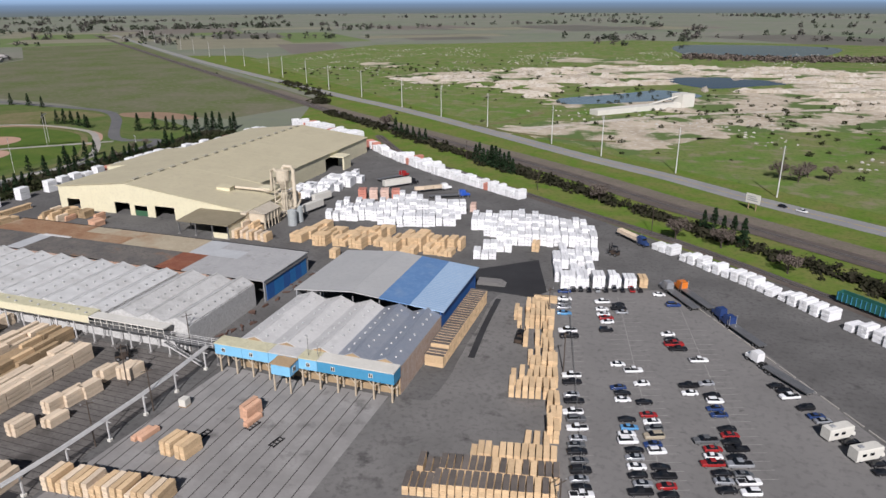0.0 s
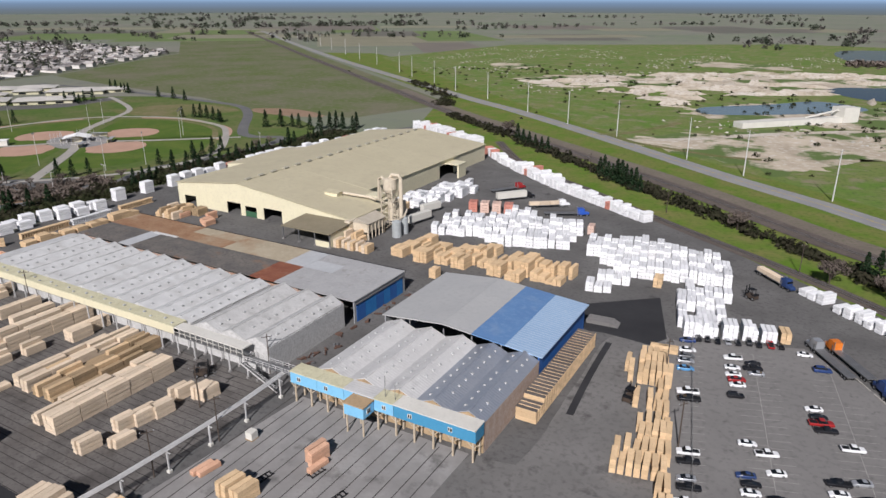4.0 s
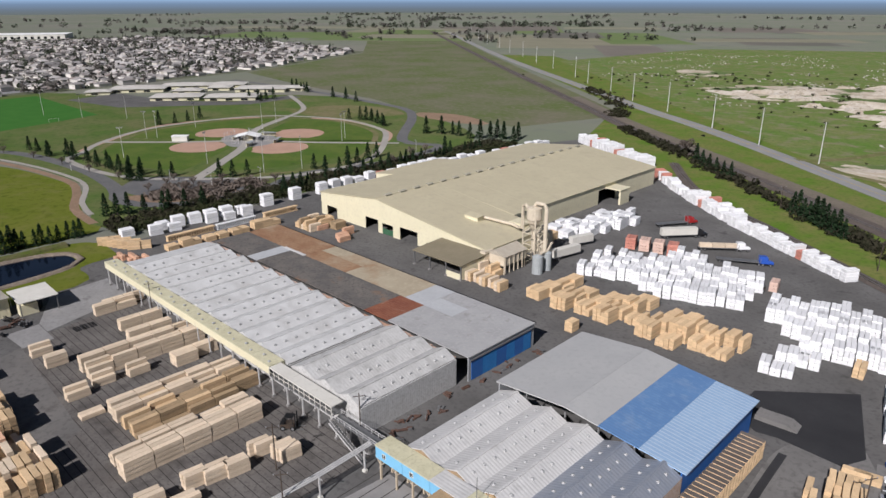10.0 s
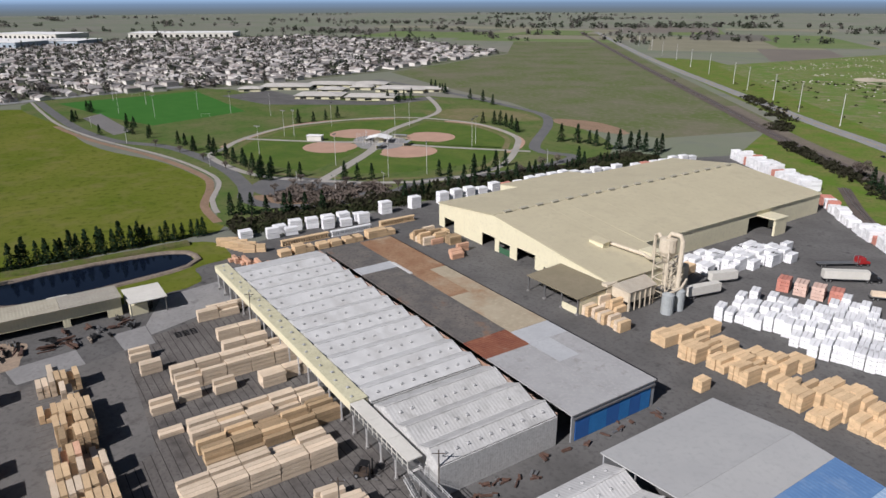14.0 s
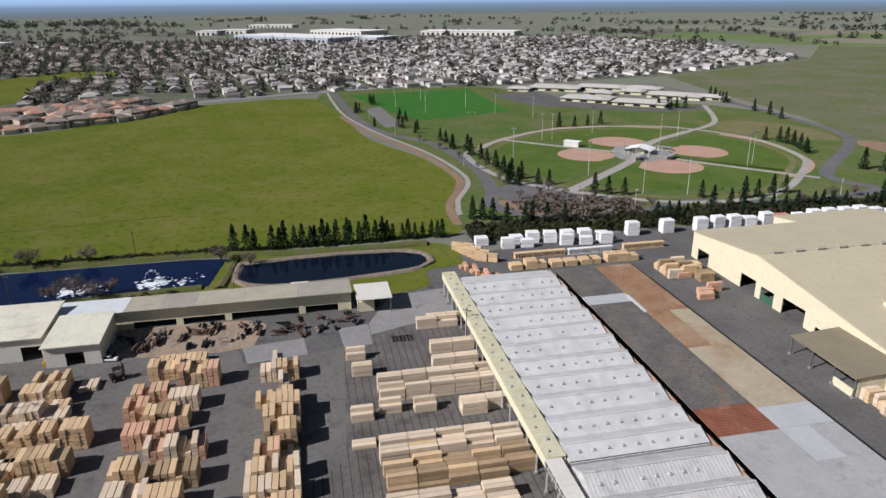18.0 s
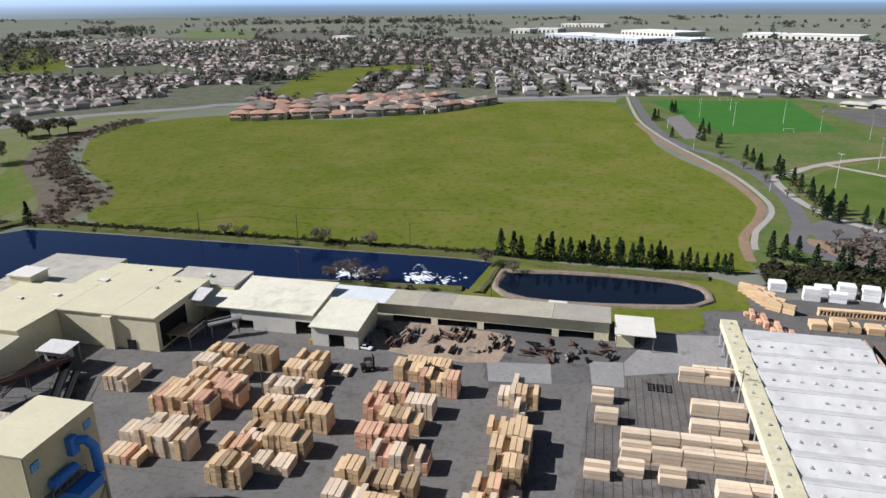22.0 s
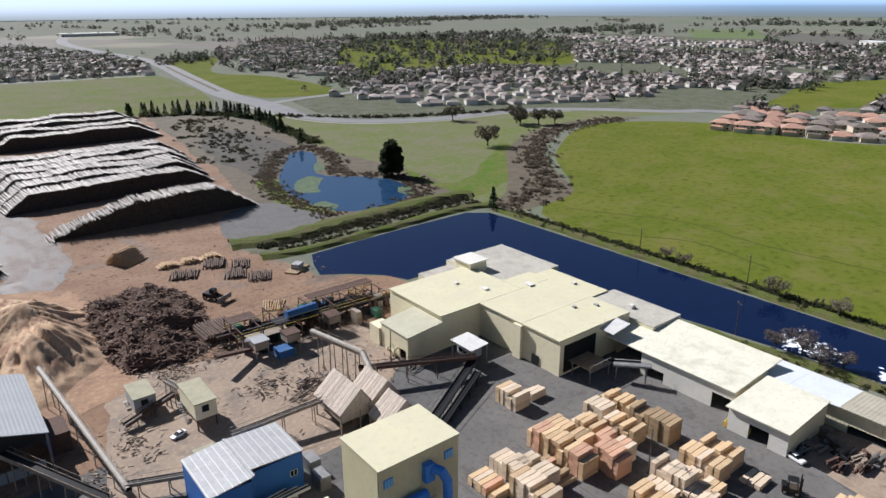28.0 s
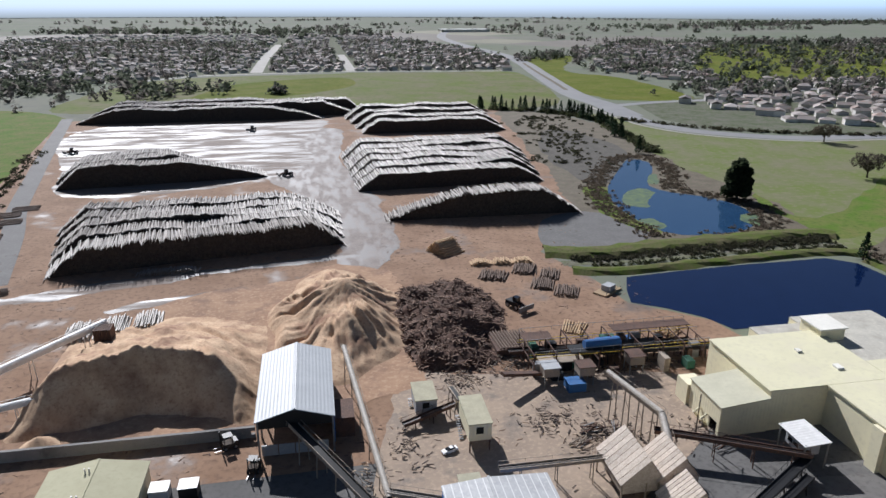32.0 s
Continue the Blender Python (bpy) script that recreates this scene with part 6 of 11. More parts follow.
def build_tower():
    t = thing("chip_tower", "tall cream metal tower with a blue fan duct", "tower")
    x0, x1, y0, y1, h = -144.6, -128.5, -8.2, 3.1, 24.0
    side = mat("tower_side", (0.60, 0.54, 0.34), (0.56, 0.5, 0.31), big=5, fine=1.0, ribs=("Y", 0.5))
    front = mat("tower_front", (0.60, 0.54, 0.34), (0.56, 0.5, 0.31), big=5, fine=1.0, ribs=("X", 0.5))
    for a, b, m in (((x0, y0), (x1, y0), front), ((x1, y0 + 0.2), (x1, y1 - 0.2), side), ((x1, y1), (x0, y1), front), ((x0, y1 - 0.2), (x0, y0 + 0.2), side)):
        wall_run(t, m, a, b, 0, h - 0.3, th=0.3)
    Geo().box(x0 - 0.25, y0 - 0.25, h - 0.3, x1 + 0.25, y1 + 0.25, h).part("roof", M_CREAM_ROOF, t)
    blue = mat("duct_blue", (0.05, 0.20, 0.62), (0.06, 0.24, 0.66), (0.12, 0.3, 0.62), big=2, fine=0.4, rough=0.5)
    for x in (x0 + 2.2, x1 - 1.6):
        w = Geo().box(x - 0.9, y1 + 0.15, 20.2, x + 0.9, y1 + 0.3, 21.8).part("louvre", blue, t)
        for k in range(3):
            Geo().box(x - 0.8 + k * 0.57, y1 + 0.3, 20.3, x - 0.4 + k * 0.57, y1 + 0.36, 21.7).part("slat", M_BLUE_PALE, w)
    f = Geo().box(-138.6, y1 + 0.2, 18.2, -136.8, y1 + 1.4, 21.6).part("duct_head", blue, t)
    Geo().tube([(-138.4, y1 + 1.2, 20.5), (-139.2, y1 + 2.4, 20.3), (-139.8, y1 + 3.2, 18.6), (-139.9, y1 + 3.3, 13.5)], 0.85, 12).part("fan_duct", blue, t)
    Geo().box(-138.4, y1 + 0.8, 12.2, -132.6, y1 + 5.2, 14.2).part("hopper_top", blue, t)
    Geo().add([(-138.4, y1 + 0.8, 12.2), (-132.6, y1 + 0.8, 12.2), (-132.6, y1 + 5.2, 12.2), (-138.4, y1 + 5.2, 12.2), (-136.5, y1 + 2, 8.4), (-134.5, y1 + 2, 8.4), (-134.5, y1 + 4, 8.4), (-136.5, y1 + 4, 8.4)], [(4, 7, 6, 5), (0, 1, 5, 4), (1, 2, 6, 5), (2, 3, 7, 6), (3, 0, 4, 7)]).part("hopper", M_CREAM, t)
    Geo().tube([(-137, y1 + 1.2, 16.2), (-131.6, y1 + 1.2, 16.2)], 0.9, 12).part("fan_drum", blue, t)
    g = Geo()
    for z in (15.0, 16.1):
        g.beam((-138, y1 + 2.4, z), (-130.2, y1 + 2.4, z), 0.1)
    for k in range(6):
        g.beam((-138 + 1.55 * k, y1 + 2.4, 14.6), (-138 + 1.55 * k, y1 + 2.4, 16.1), 0.09)
    g.box(-138.2, y1 + 0.2, 14.4, -130, y1 + 2.5, 14.55)
    g.part("catwalk", M_STEEL, t)
    for x in (-138.6, -132.3):
        for y in (y1 + 0.9, y1 + 5.2):
            Geo().box(x - 0.15, y - 0.15, 0, x + 0.15, y + 0.15, 12.4).part("leg", M_STEEL, t)
    Geo().beam((-138.6, y1 + 5.2, 12), (-132.3, y1 + 5.2, 5), 0.15).beam((-132.3, y1 + 5.2, 12), (-138.6, y1 + 5.2, 5), 0.15).part("bracing", M_STEEL, t)
    a = Geo().box(-128.3, -14.5, 0, -124.5, -8.5, 8.0).part("annexe", M_CREAM, t)


build_tower()

# ---- lumber packs and stacks ----
rng = random.Random(7)
PROTO = {}
BULK = {}
COUNT = {"lumber": 0, "wrap": 0}


def bulk(kind, m, geo, place, seat):
    """Adds a far stack to the joined mass of its material."""
    g = BULK.setdefault((kind, m.name), Geo())
    mm = place @ seat
    g.add([mm @ Vector(p) for p in geo.v], geo.f)


def pack_geo(length, width, height):
    """A strapped pack of boards lying along x: board layers with slightly uneven ends on two bearers."""
    g = Geo()
    r = random.Random(int(length * 10 + height * 100))
    g.box(-length / 2, -width / 2, 0.06, length / 2, width / 2, 0.06 + height * 0.48)
    e = 0.05 + 0.05 * r.random()
    g.box(-length / 2 + e, -width / 2 + 0.02, 0.06 + height * 0.48, length / 2 - 0.03, width / 2 - 0.02, height * 0.985)
    for s in (-0.3, 0.3):
        g.box(length * s - 0.05, -width / 2, 0.0, length * s + 0.05, width / 2, 0.06)
    return g


def lumber_stack(x, y, turn=0.0, length=5.0, width=1.2, n=4, m=None, top=1.0, label="", group="lumber stacks in the yard", dark=False, far=False):
    """One stack of packs, n high."""
    m = m or M_PINE
    key = ("stack", length, width, n, m.name, dark)
    place = pose(x, y, 0.07, 0, 0, turn)
    COUNT["lumber"] += 1
    if COUNT["lumber"] > 265 or far:
        geo = pack_geo(length, width, 1.06)
        for k in range(n):
            bulk("lumber", m, geo, place, pose(rng.uniform(-0.08, 0.08), rng.uniform(-0.04, 0.04), k * 1.06))
        return None
    if key in PROTO:
        return copy_thing(PROTO[key], place)
    t = thing("lumber_stack", label or {"sawn_pine": "stack of golden sawn pine packs on bearers", "pale_pine": "stack of pale fresh sawn lumber packs", "reddish_pine": "stack of reddish sawn lumber packs on bearers", "weathered_lumber": "stack of weathered brown lumber packs"}.get(m.name, "stack of sawn lumber packs"), "lumber stack", group)
    h = 1.06
    mesh = pack_geo(length, width, h).mesh("pack", m)
    for k in range(n):
        ob = link("pack", mesh, t, pose(rng.uniform(-0.07, 0.07), rng.uniform(-0.03, 0.03), k * h))
    if dark:
        Geo().box(-length / 2 - 0.05, -width / 2 + 0.02, n * h - 0.06, length / 2 + 0.02, width / 2 - 0.02, n * h + 0.02).part("cover_sheet", mat("weathered_cover", (0.10, 0.088, 0.08), (0.14, 0.12, 0.105), big=2, fine=0.4, rand=0.2), t, "dark weathered cover sheet")
    t.matrix_basis = place
    PROTO[key] = t
    return t


def slab_row(x, y0, y1, n, mats, length=5.0, step=1.3, jitter=0.28, skip=0.0):
    """A row of narrow stacks side by side along y, boards lying along x."""
    y = y0 + step / 2
    while y < y1:
        if rng.random() >= skip:
            k = max(1, n - (1 if rng.random() < 0.2 else 0) - (1 if rng.random() < 0.06 else 0) + (n > 2))
            lumber_stack(x + rng.uniform(-jitter, jitter), y, rng.uniform(-1.2, 1.2), length, 1.22, k, rng.choice(mats))
        y += step + rng.uniform(0, 0.12)


def long_row(x, y0, y1, n, mats, piece=6.2, width=1.25, skip=0.0):
    """A row of stacks end to end along y."""
    y = y0 + piece / 2
    while y < y1 + 0.5:
        if rng.random() >= skip:
            lumber_stack(x + rng.uniform(-0.06, 0.06), y, 90 + rng.uniform(-0.5, 0.5), piece - 0.15, width, max(1, n - (rng.random() < 0.15)), rng.choice(mats))
        y += piece


P, W_, R_, O_ = M_PINE, M_PINE_PALE, M_PINE_RED, M_OLDWOOD
# covered rows next to the car park
LX, LY = Vector((0.9825, 0.186)), Vector((0.186, -0.9825))


def lot(u, v):
    return -29.4 + LX.x * u + LY.x * v, 201.0 + LX.y * u + LY.y * v


for v, u0, u1, n, dark in ((98.6, -27, 1.4, 3, True), (93.8, -25, 1.4, 3, True), (88.6, -15.5, 1.2, 3, False)):
    u = u0
    while u < u1:
        x, y = lot(u - 3.2, v)
        lumber_stack(x, y, 100 + rng.uniform(-1, 1), 4.4, 1.2, max(2, n - (u < u0 + 6 and rng.random() < 0.5)), P, dark=dark and rng.random() < 0.85)
        u += 1.42
for v, us, n in ((82.5, (-5.0, -3.2, -1.2), 3), (79.0, (-0.6, 0.8), 4), (74.0, (0.2, 1.4), 3), (68, (-0.4, 1.0), 3), (62.5, (-9.2, -7.6, -6.1, -4.6, -3.0, -1.4, 0.2), 3), (57.2, (-9.0, -7.0, -5.2, -3.6, -2.2, -0.6, 0.8), 3), (52, (-4.6, -3.2, -1.8, -0.4, 0.8), 4), (47, (-5.2, -3.4, -1.6, 0.4), 3), (42, (-1.5, 0.0), 3), (37.5, (-6.6, -3.6, -2.0, -0.4), 3), (32.5, (-1.6, -0.2), 4), (26.5, (-8.6, -6.4, -5.0, -3.6, -2.2, -0.8, 0.4), 4), (21.5, (-9.6, -6.4, -5.0, -3.6, -2.2, -0.8), 4), (16.6, (-6.2, -4.8, -3.4, -2.0), 3)):
    for u in us:
        x, y = lot(u - 3.2, v)
        lumber_stack(x, y, 100 + rng.uniform(-3, 3), 4.8, 1.2, n - (rng.random() < 0.25), P)
for k, u in enumerate((-5.6, -3.6)):
    x, y = lot(u, 10.5)
    lumber_stack(x, y, 10, 5.0, 1.25, 2, P)

# long rack of packs beside the blue shed
for k in range(28):
    y = 143.2 + 1.48 * k
    lumber_stack(-51.0, y, 0.0, 4.9, 1.15, 4 if k > 2 else 3, P, dark=True)

# four blocks in front of the mill: x, from y, to y, packs high, timber
BLOCK_A = [(-185, -28, -21.5, 3, "WP"), (-191.5, -26, -21.5, 2, "W"), (-203, -10.5, -3.5, 3, "P"), (-202, -2.5, 9.8, 4, "PPO"), (-196.6, -10, -4, 3, "W"), (-195.2, -3, 5.5, 3, "WWP"), (-189.5, -8, -1, 3, "WP"), (-188.0, 0, 8.5, 3, "WR"), (-183.5, -10.4, 0, 3, "PPO"), (-178.2, -10.4, 5.2, 4, "PPR"), (-184, 3.4, 10, 4, "R"), (-172.5, -3.5, 4, 2, "OPR"), (-168.6, -4.5, 3.6, 3, "W"), (-166.2, -9.6, -2.2, 3, "W"), (-163.5, -0.5, 9.4, 4, "WWP"), (-159.5, -8.6, 0, 2, "WRP")]
BLOCK_B = [(-204.2, 15.5, 23.5, 3, "P"), (-203.5, 25.8, 29.6, 1, "W"), (-198.4, 14.5, 23.5, 3, "WP"), (-193, 18, 26, 2, "WP"), (-189.8, 13.5, 21, 3, "W"), (-189.4, 21.5, 27, 2, "W"), (-184.5, 14.5, 21, 2, "W"), (-179.6, 15.8, 22.5, 3, "P"), (-178.8, 22.3, 33.8, 4, "P"), (-174.0, 15.2, 22.5, 2, "OP"), (-170.6, 17.8, 22, 2, "W"), (-169.2, 23.6, 33.2, 4, "PPO"), (-165.0, 15.4, 22.2, 3, "PR"), (-163.2, 22.4, 31.4, 2, "W"), (-157.6, 16.4, 24.2, 4, "PO")]
BLOCK_C = [(-210.5, 42, 55, 2, "P"), (-205.2, 42, 51.5, 3, "P"), (-199.6, 50.4, 60, 4, "PR"), (-192.6, 40.5, 50, 3, "PR"), (-188.8, 49.5, 56.5, 3, "W"), (-182.6, 45.2, 54.4, 3, "PO"), (-186.5, 40, 45, 3, "R"), (-175.6, 42, 52.6, 3, "R"), (-169.6, 47.5, 59.8, 3, "WWR"), (-163.2, 41.8, 48, 3, "P"), (-160.2, 48.5, 58.8, 3, "PO"), (-155.2, 42.5, 50, 3, "W"), (-152.8, 50.5, 57, 3, "P"), (-147.5, 42, 55, 3, "PW")]
BLOCK_D = [(-198.2, 70, 79.6, 3, "WPW"), (-203, 73, 75, 3, "W"), (-192.0, 74.6, 77.5, 3, "W"), (-186.4, 69.2, 72.6, 2, "P"), (-184.5, 74.2, 78, 3, "P"), (-180.0, 73.2, 79.4, 4, "P"), (-174.8, 71.6, 79.6, 4, "PPO"), (-169.2, 72.2, 79.6, 4, "PO"), (-163.4, 70.2, 75, 3, "PR"), (-163.0, 75.5, 79.5, 2, "W"), (-157.4, 68.6, 79.8, 3, "PWP"), (-151.2, 68.8, 79, 3, "PW"), (-145.4, 70, 79, 3, "P")]
KIND = {"P": P, "W": W_, "R": R_, "O": O_}
for block in (BLOCK_A, BLOCK_B, BLOCK_C, BLOCK_D):
    for x, y0, y1, n, ms in block:
        slab_row(x, y0, y1, n, [KIND[c] for c in ms])

# long stacks on the sorting pad
LONG = [(-218.9, 113.6, 126, 3, "W"), (-217.6, 113.6, 126, 3, "W"), (-220.4, 117, 128, 3, "W"), (-203.6, 114.8, 127, 3, "W"), (-202.3, 114.8, 127, 3, "W"), (-195.2, 113.8, 127, 3, "W"), (-193.9, 113.8, 127, 3, "W"),
        (-187.0, 98.4, 128, 4, "W"), (-185.7, 98.4, 128, 4, "W"), (-182.2, 98.4, 128, 4, "W"), (-180.9, 98.4, 128, 4, "W"), (-174.0, 116.4, 127, 3, "W"), (-172.7, 116.4, 127, 3, "W"), (-171.4, 116.4, 121, 3, "W"),
        (-162.4, 96, 126, 3, "W"), (-161.1, 96, 126, 3, "W"), (-158.6, 95.6, 126, 3, "WWP"), (-157.3, 95.6, 126, 3, "W"), (-154.6, 95.8, 126, 3, "PO"), (-153.3, 95.8, 126, 3, "PO"), (-150.6, 96, 124, 3, "O"), (-149.3, 96, 124, 3, "OOP"), (-148.0, 96, 118, 2, "O"),
        (-143.4, 89, 119, 3, "W"), (-142.1, 89, 119, 3, "W"), (-138.3, 88.6, 119, 4, "W"), (-137.0, 88.6, 119, 4, "W"), (-135.7, 88.6, 119, 4, "W")]
for x, y0, y1, n, ms in LONG:
    long_row(x, y0, y1, n, [KIND[c] for c in ms])
for x, y, n in ((-204.3, 94.6, 3), (-203.0, 94.6, 2), (-195.6, 95.5, 3), (-194.3, 95.5, 3), (-175.2, 93.6, 3), (-173.9, 93.6, 2), (-165, 93.0, 1), (-163.7, 93.0, 1), (-176, 100.4, 2), (-177.2, 100.4, 3), (-176.2, 108.5, 3), (-174.9, 108.5, 2)):
    lumber_stack(x, y, 90, 5.2, 1.25, n, W_)
for x, y, n in ((-125.6, 98, 3), (-124.3, 98, 3), (-123.0, 101.5, 3), (-124.3, 102.6, 3), (-123.0, 105.6, 3), (-121.8, 105.6, 3), (-125, 112.2, 3), (-123.6, 113, 3), (-119.6, 115.4, 3), (-118.3, 115.6, 3), (-120.9, 115.2, 3), (-125.8, 89.2, 3), (-124.4, 89.4, 3), (-121.4, 93.8, 2), (-120.1, 94.2, 2)):
    lumber_stack(x, y, 84, 4.6, 1.25, n, W_ if n > 1 else P)
for x, y, n, m in ((-82.8, 110.4, 3, R_), (-81.4, 109.6, 3, R_), (-80.3, 107.8, 1, R_), (-90.6, 94.3, 3, P), (-89.2, 94.4, 3, P), (-87.0, 94.2, 3, P), (-85.7, 94.2, 3, P), (-99.6, 96.2, 1, R_), (-98.2, 96.6, 1, R_)):
    lumber_stack(x, y, 82, 4.8, 1.25, n, m)
for k in range(17):
    lumber_stack(-104.4 + 1.45 * k, 78.6 + 0.15 * k, 90 + rng.uniform(-2, 2), 5.0, 1.25, 3 - (k % 5 == 2), P if k % 3 else W_)

for k in range(5):
    lumber_stack(-117.4 + 1.35 * k, 73.6 + 0.3 * k, 92, 5.0, 1.28, 4 - (k == 4), W_, far=True)

# golden stacks behind the blue shed
GOLD = [(-131.6, 217.4, 3), (-130.4, 222.6, 3), (-129.6, 227.8, 3), (-129.2, 233, 3), (-121.4, 216.4, 4), (-120.6, 221.6, 4), (-119.4, 227, 3), (-114.0, 218.4, 3), (-112.2, 224, 3), (-110.4, 229, 3), (-107.0, 217.6, 4), (-105.6, 223, 3), (-104.0, 229, 4), (-102.8, 234.5, 3), (-99.4, 222.6, 3), (-93.4, 217.6, 4), (-91.8, 223, 4), (-90.8, 228.6, 4), (-86.2, 216.2, 3), (-85.4, 222, 5), (-84.2, 227.4, 5), (-78.9, 220.4, 3), (-78, 226, 4), (-73.4, 220, 2), (-72.0, 227.6, 4)]
for x, y, n in GOLD:
    for s in (-2.0, -0.68, 0.64, 1.96):
        if rng.random() < 0.93:
            lumber_stack(x + s, y + rng.uniform(-0.3, 0.3), 88 + rng.uniform(-2, 2), 5.3, 1.28, n - (rng.random() < 0.2), P)
for x, y in ((-111.0, 205.2), (-109.7, 205.2)):
    lumber_stack(x, y, 90, 3.6, 1.25, 3, P)
for k in range(5):
    lumber_stack(-157 + 3.2 * k, 213.6 + 0.8 * (k % 2), 90, 4.4, 1.25, 3, W_)
    lumber_stack(-155.6 + 3.2 * k, 213.6 + 0.8 * (k % 2), 90, 4.4, 1.25, 3 - k % 2, P)
# by the warehouse front and the western fence
for x, y, n, m in ((-243, 216.6, 3, P), (-241.6, 216.6, 3, P), (-240.2, 216.4, 3, P), (-238.4, 214.6, 3, P), (-237, 214.6, 3, P), (-234.4, 216.2, 3, O_), (-233, 216.2, 3, O_), (-231.6, 216.2, 3, O_), (-236, 210.6, 2, R_), (-222.8, 210, 2, R_), (-221.4, 209.6, 2, R_), (-219.6, 208.4, 2, R_), (-218.2, 208, 2, R_), (-223.6, 214, 3, R_)):
    lumber_stack(x, y, 88, 5.2, 1.25, n, m)
for k in range(8):
    for j in range(2):
        lumber_stack(-246.6 + 1.4 * k, 207.4 + 5.4 * j, 88 + rng.uniform(-2, 2), 5.0, 1.28, 2 + (k + j) % 3, (P, P, O_, W_)[(k + 2 * j) % 4])
for k in range(7):
    lumber_stack(-160.4 + 1.4 * k, 220.2 + 0.3 * k, 90 + rng.uniform(-3, 3), 4.6, 1.28, 2 + k % 3, W_ if k < 4 else P)
for k, y in enumerate((156.4, 162, 165.4, 171.6, 177, 183, 186.2, 193, 197, 201)):
    for s in range(3):
        lumber_stack(-258.6 + 1.35 * s, y, 90 + rng.uniform(-2, 2), 4.4, 1.25, 2 + (k in (1, 7, 8)), P)
for k in range(7):
    lumber_stack(-281 + 2.2 * k, 140.5 + 1.0 * k, 60, 4.6, 1.25, 3, P)
    lumber_stack(-279.4 + 2.2 * k, 144.0 + 1.0 * k, 60, 4.6, 1.25, 3 - k % 2, P)
for k in range(6):
    for s in range(3):
        lumber_stack(-262 + 2.6 * k, 137.4 + 1.5 * s + 1.4 * k, 0, 2.4, 1.2, 1 + (s + k) % 2, R_)

# ---- white wrapped packs ----
def wrap_geo(length, width, height):
    l, w, b = length / 2, width / 2, 0.14
    pts = [(-l, -w, 0.12), (l, -w, 0.12), (l, w, 0.12), (-l, w, 0.12), (-l, -w, height - b), (l, -w, height - b), (l, w, height - b), (-l, w, height - b), (-l + b, -w + b, height), (l - b, -w + b, height), (l - b, w - b, height), (-l + b, w - b, height)]
    g = Geo().add(pts, [(0, 3, 2, 1), (0, 1, 5, 4), (1, 2, 6, 5), (2, 3, 7, 6), (3, 0, 4, 7), (4, 5, 9, 8), (5, 6, 10, 9), (6, 7, 11, 10), (7, 4, 8, 11), (8, 9, 10, 11)])
    for s in (-0.3, 0.3):
        g.box(length * s - 0.06, -w, 0, length * s + 0.06, w, 0.12)
    return g


M_WRAP_RED = mat("red_wrap", (0.50, 0.20, 0.15), (0.55, 0.25, 0.19), big=2, fine=0.5, rough=0.5, rand=0.1)
M_WRAP_TAN = mat("pink_wrap", (0.66, 0.48, 0.40), (0.60, 0.42, 0.34), big=2, fine=0.5, rough=0.6, rand=0.1)


def wrapped_stack(x, y, turn=0.0, length=5.0, n=3, m=None, wide=2, group="wrapped lumber stacks"):
    m = m or M_WRAP
    key = ("wrap", length, n, m.name, wide)
    place = pose(x, y, 0.07, 0, 0, turn)
    COUNT["wrap"] += 1
    if COUNT["wrap"] > 215:
        geo = wrap_geo(length, 1.2, 1.12)
        for k in range(n):
            for s in range(wide):
                bulk("wrap", m, geo, place, pose(rng.uniform(-0.08, 0.08), (s - (wide - 1) / 2) * 1.26, k * 1.12))
        return None
    if key in PROTO:
        return copy_thing(PROTO[key], place)
    label = {"white_wrap": "stack of lumber packs in white plastic wrap", "red_wrap": "stack of lumber packs in red wrap", "pink_wrap": "stack of lumber packs in pinkish brown wrap"}[m.name]
    t = thing("wrapped_stack", label, "lumber stack", group)
    h = 1.12
    one, g = wrap_geo(length, 1.2, h), Geo()
    for s in range(wide):
        g.add([(px + 0.1 * s - 0.05, py + (s - (wide - 1) / 2) * 1.26, pz) for px, py, pz in one.v], one.f)
    mesh = g.mesh("wrapped_bundle", m)
    for k in range(n):
        link("wrapped_bundle", mesh, t, pose(rng.uniform(-0.08, 0.08), rng.uniform(-0.04, 0.04), k * h))
    t.matrix_basis = place
    PROTO[key] = t
    return t



def fill_wrapped(poly, turn, n, skip=0.06, dx=2.66, dy=5.5, length=5.0):
    xs, ys = [p[0] for p in poly], [p[1] for p in poly]
    ox, oy = sum(xs) / len(xs), sum(ys) / len(ys)
    a = radians(turn)
    for i in range(-20, 21):
        for j in range(-20, 21):
            u, v = i * dx, j * dy + (2.2 if j % 3 == 0 else 0.0) + 0.5 * math.sin(i * 1.7)
            x, y = ox + u * math.cos(a) - v * math.sin(a), oy + u * math.sin(a) + v * math.cos(a)
            if inside(poly, x, y) and rng.random() > skip:
                wrapped_stack(x + rng.uniform(-0.06, 0.06), y + rng.uniform(-0.5, 0.5), turn + 90 + rng.uniform(-1.2, 1.2), length, n - (rng.random() < 0.35) - (rng.random() < 0.12))


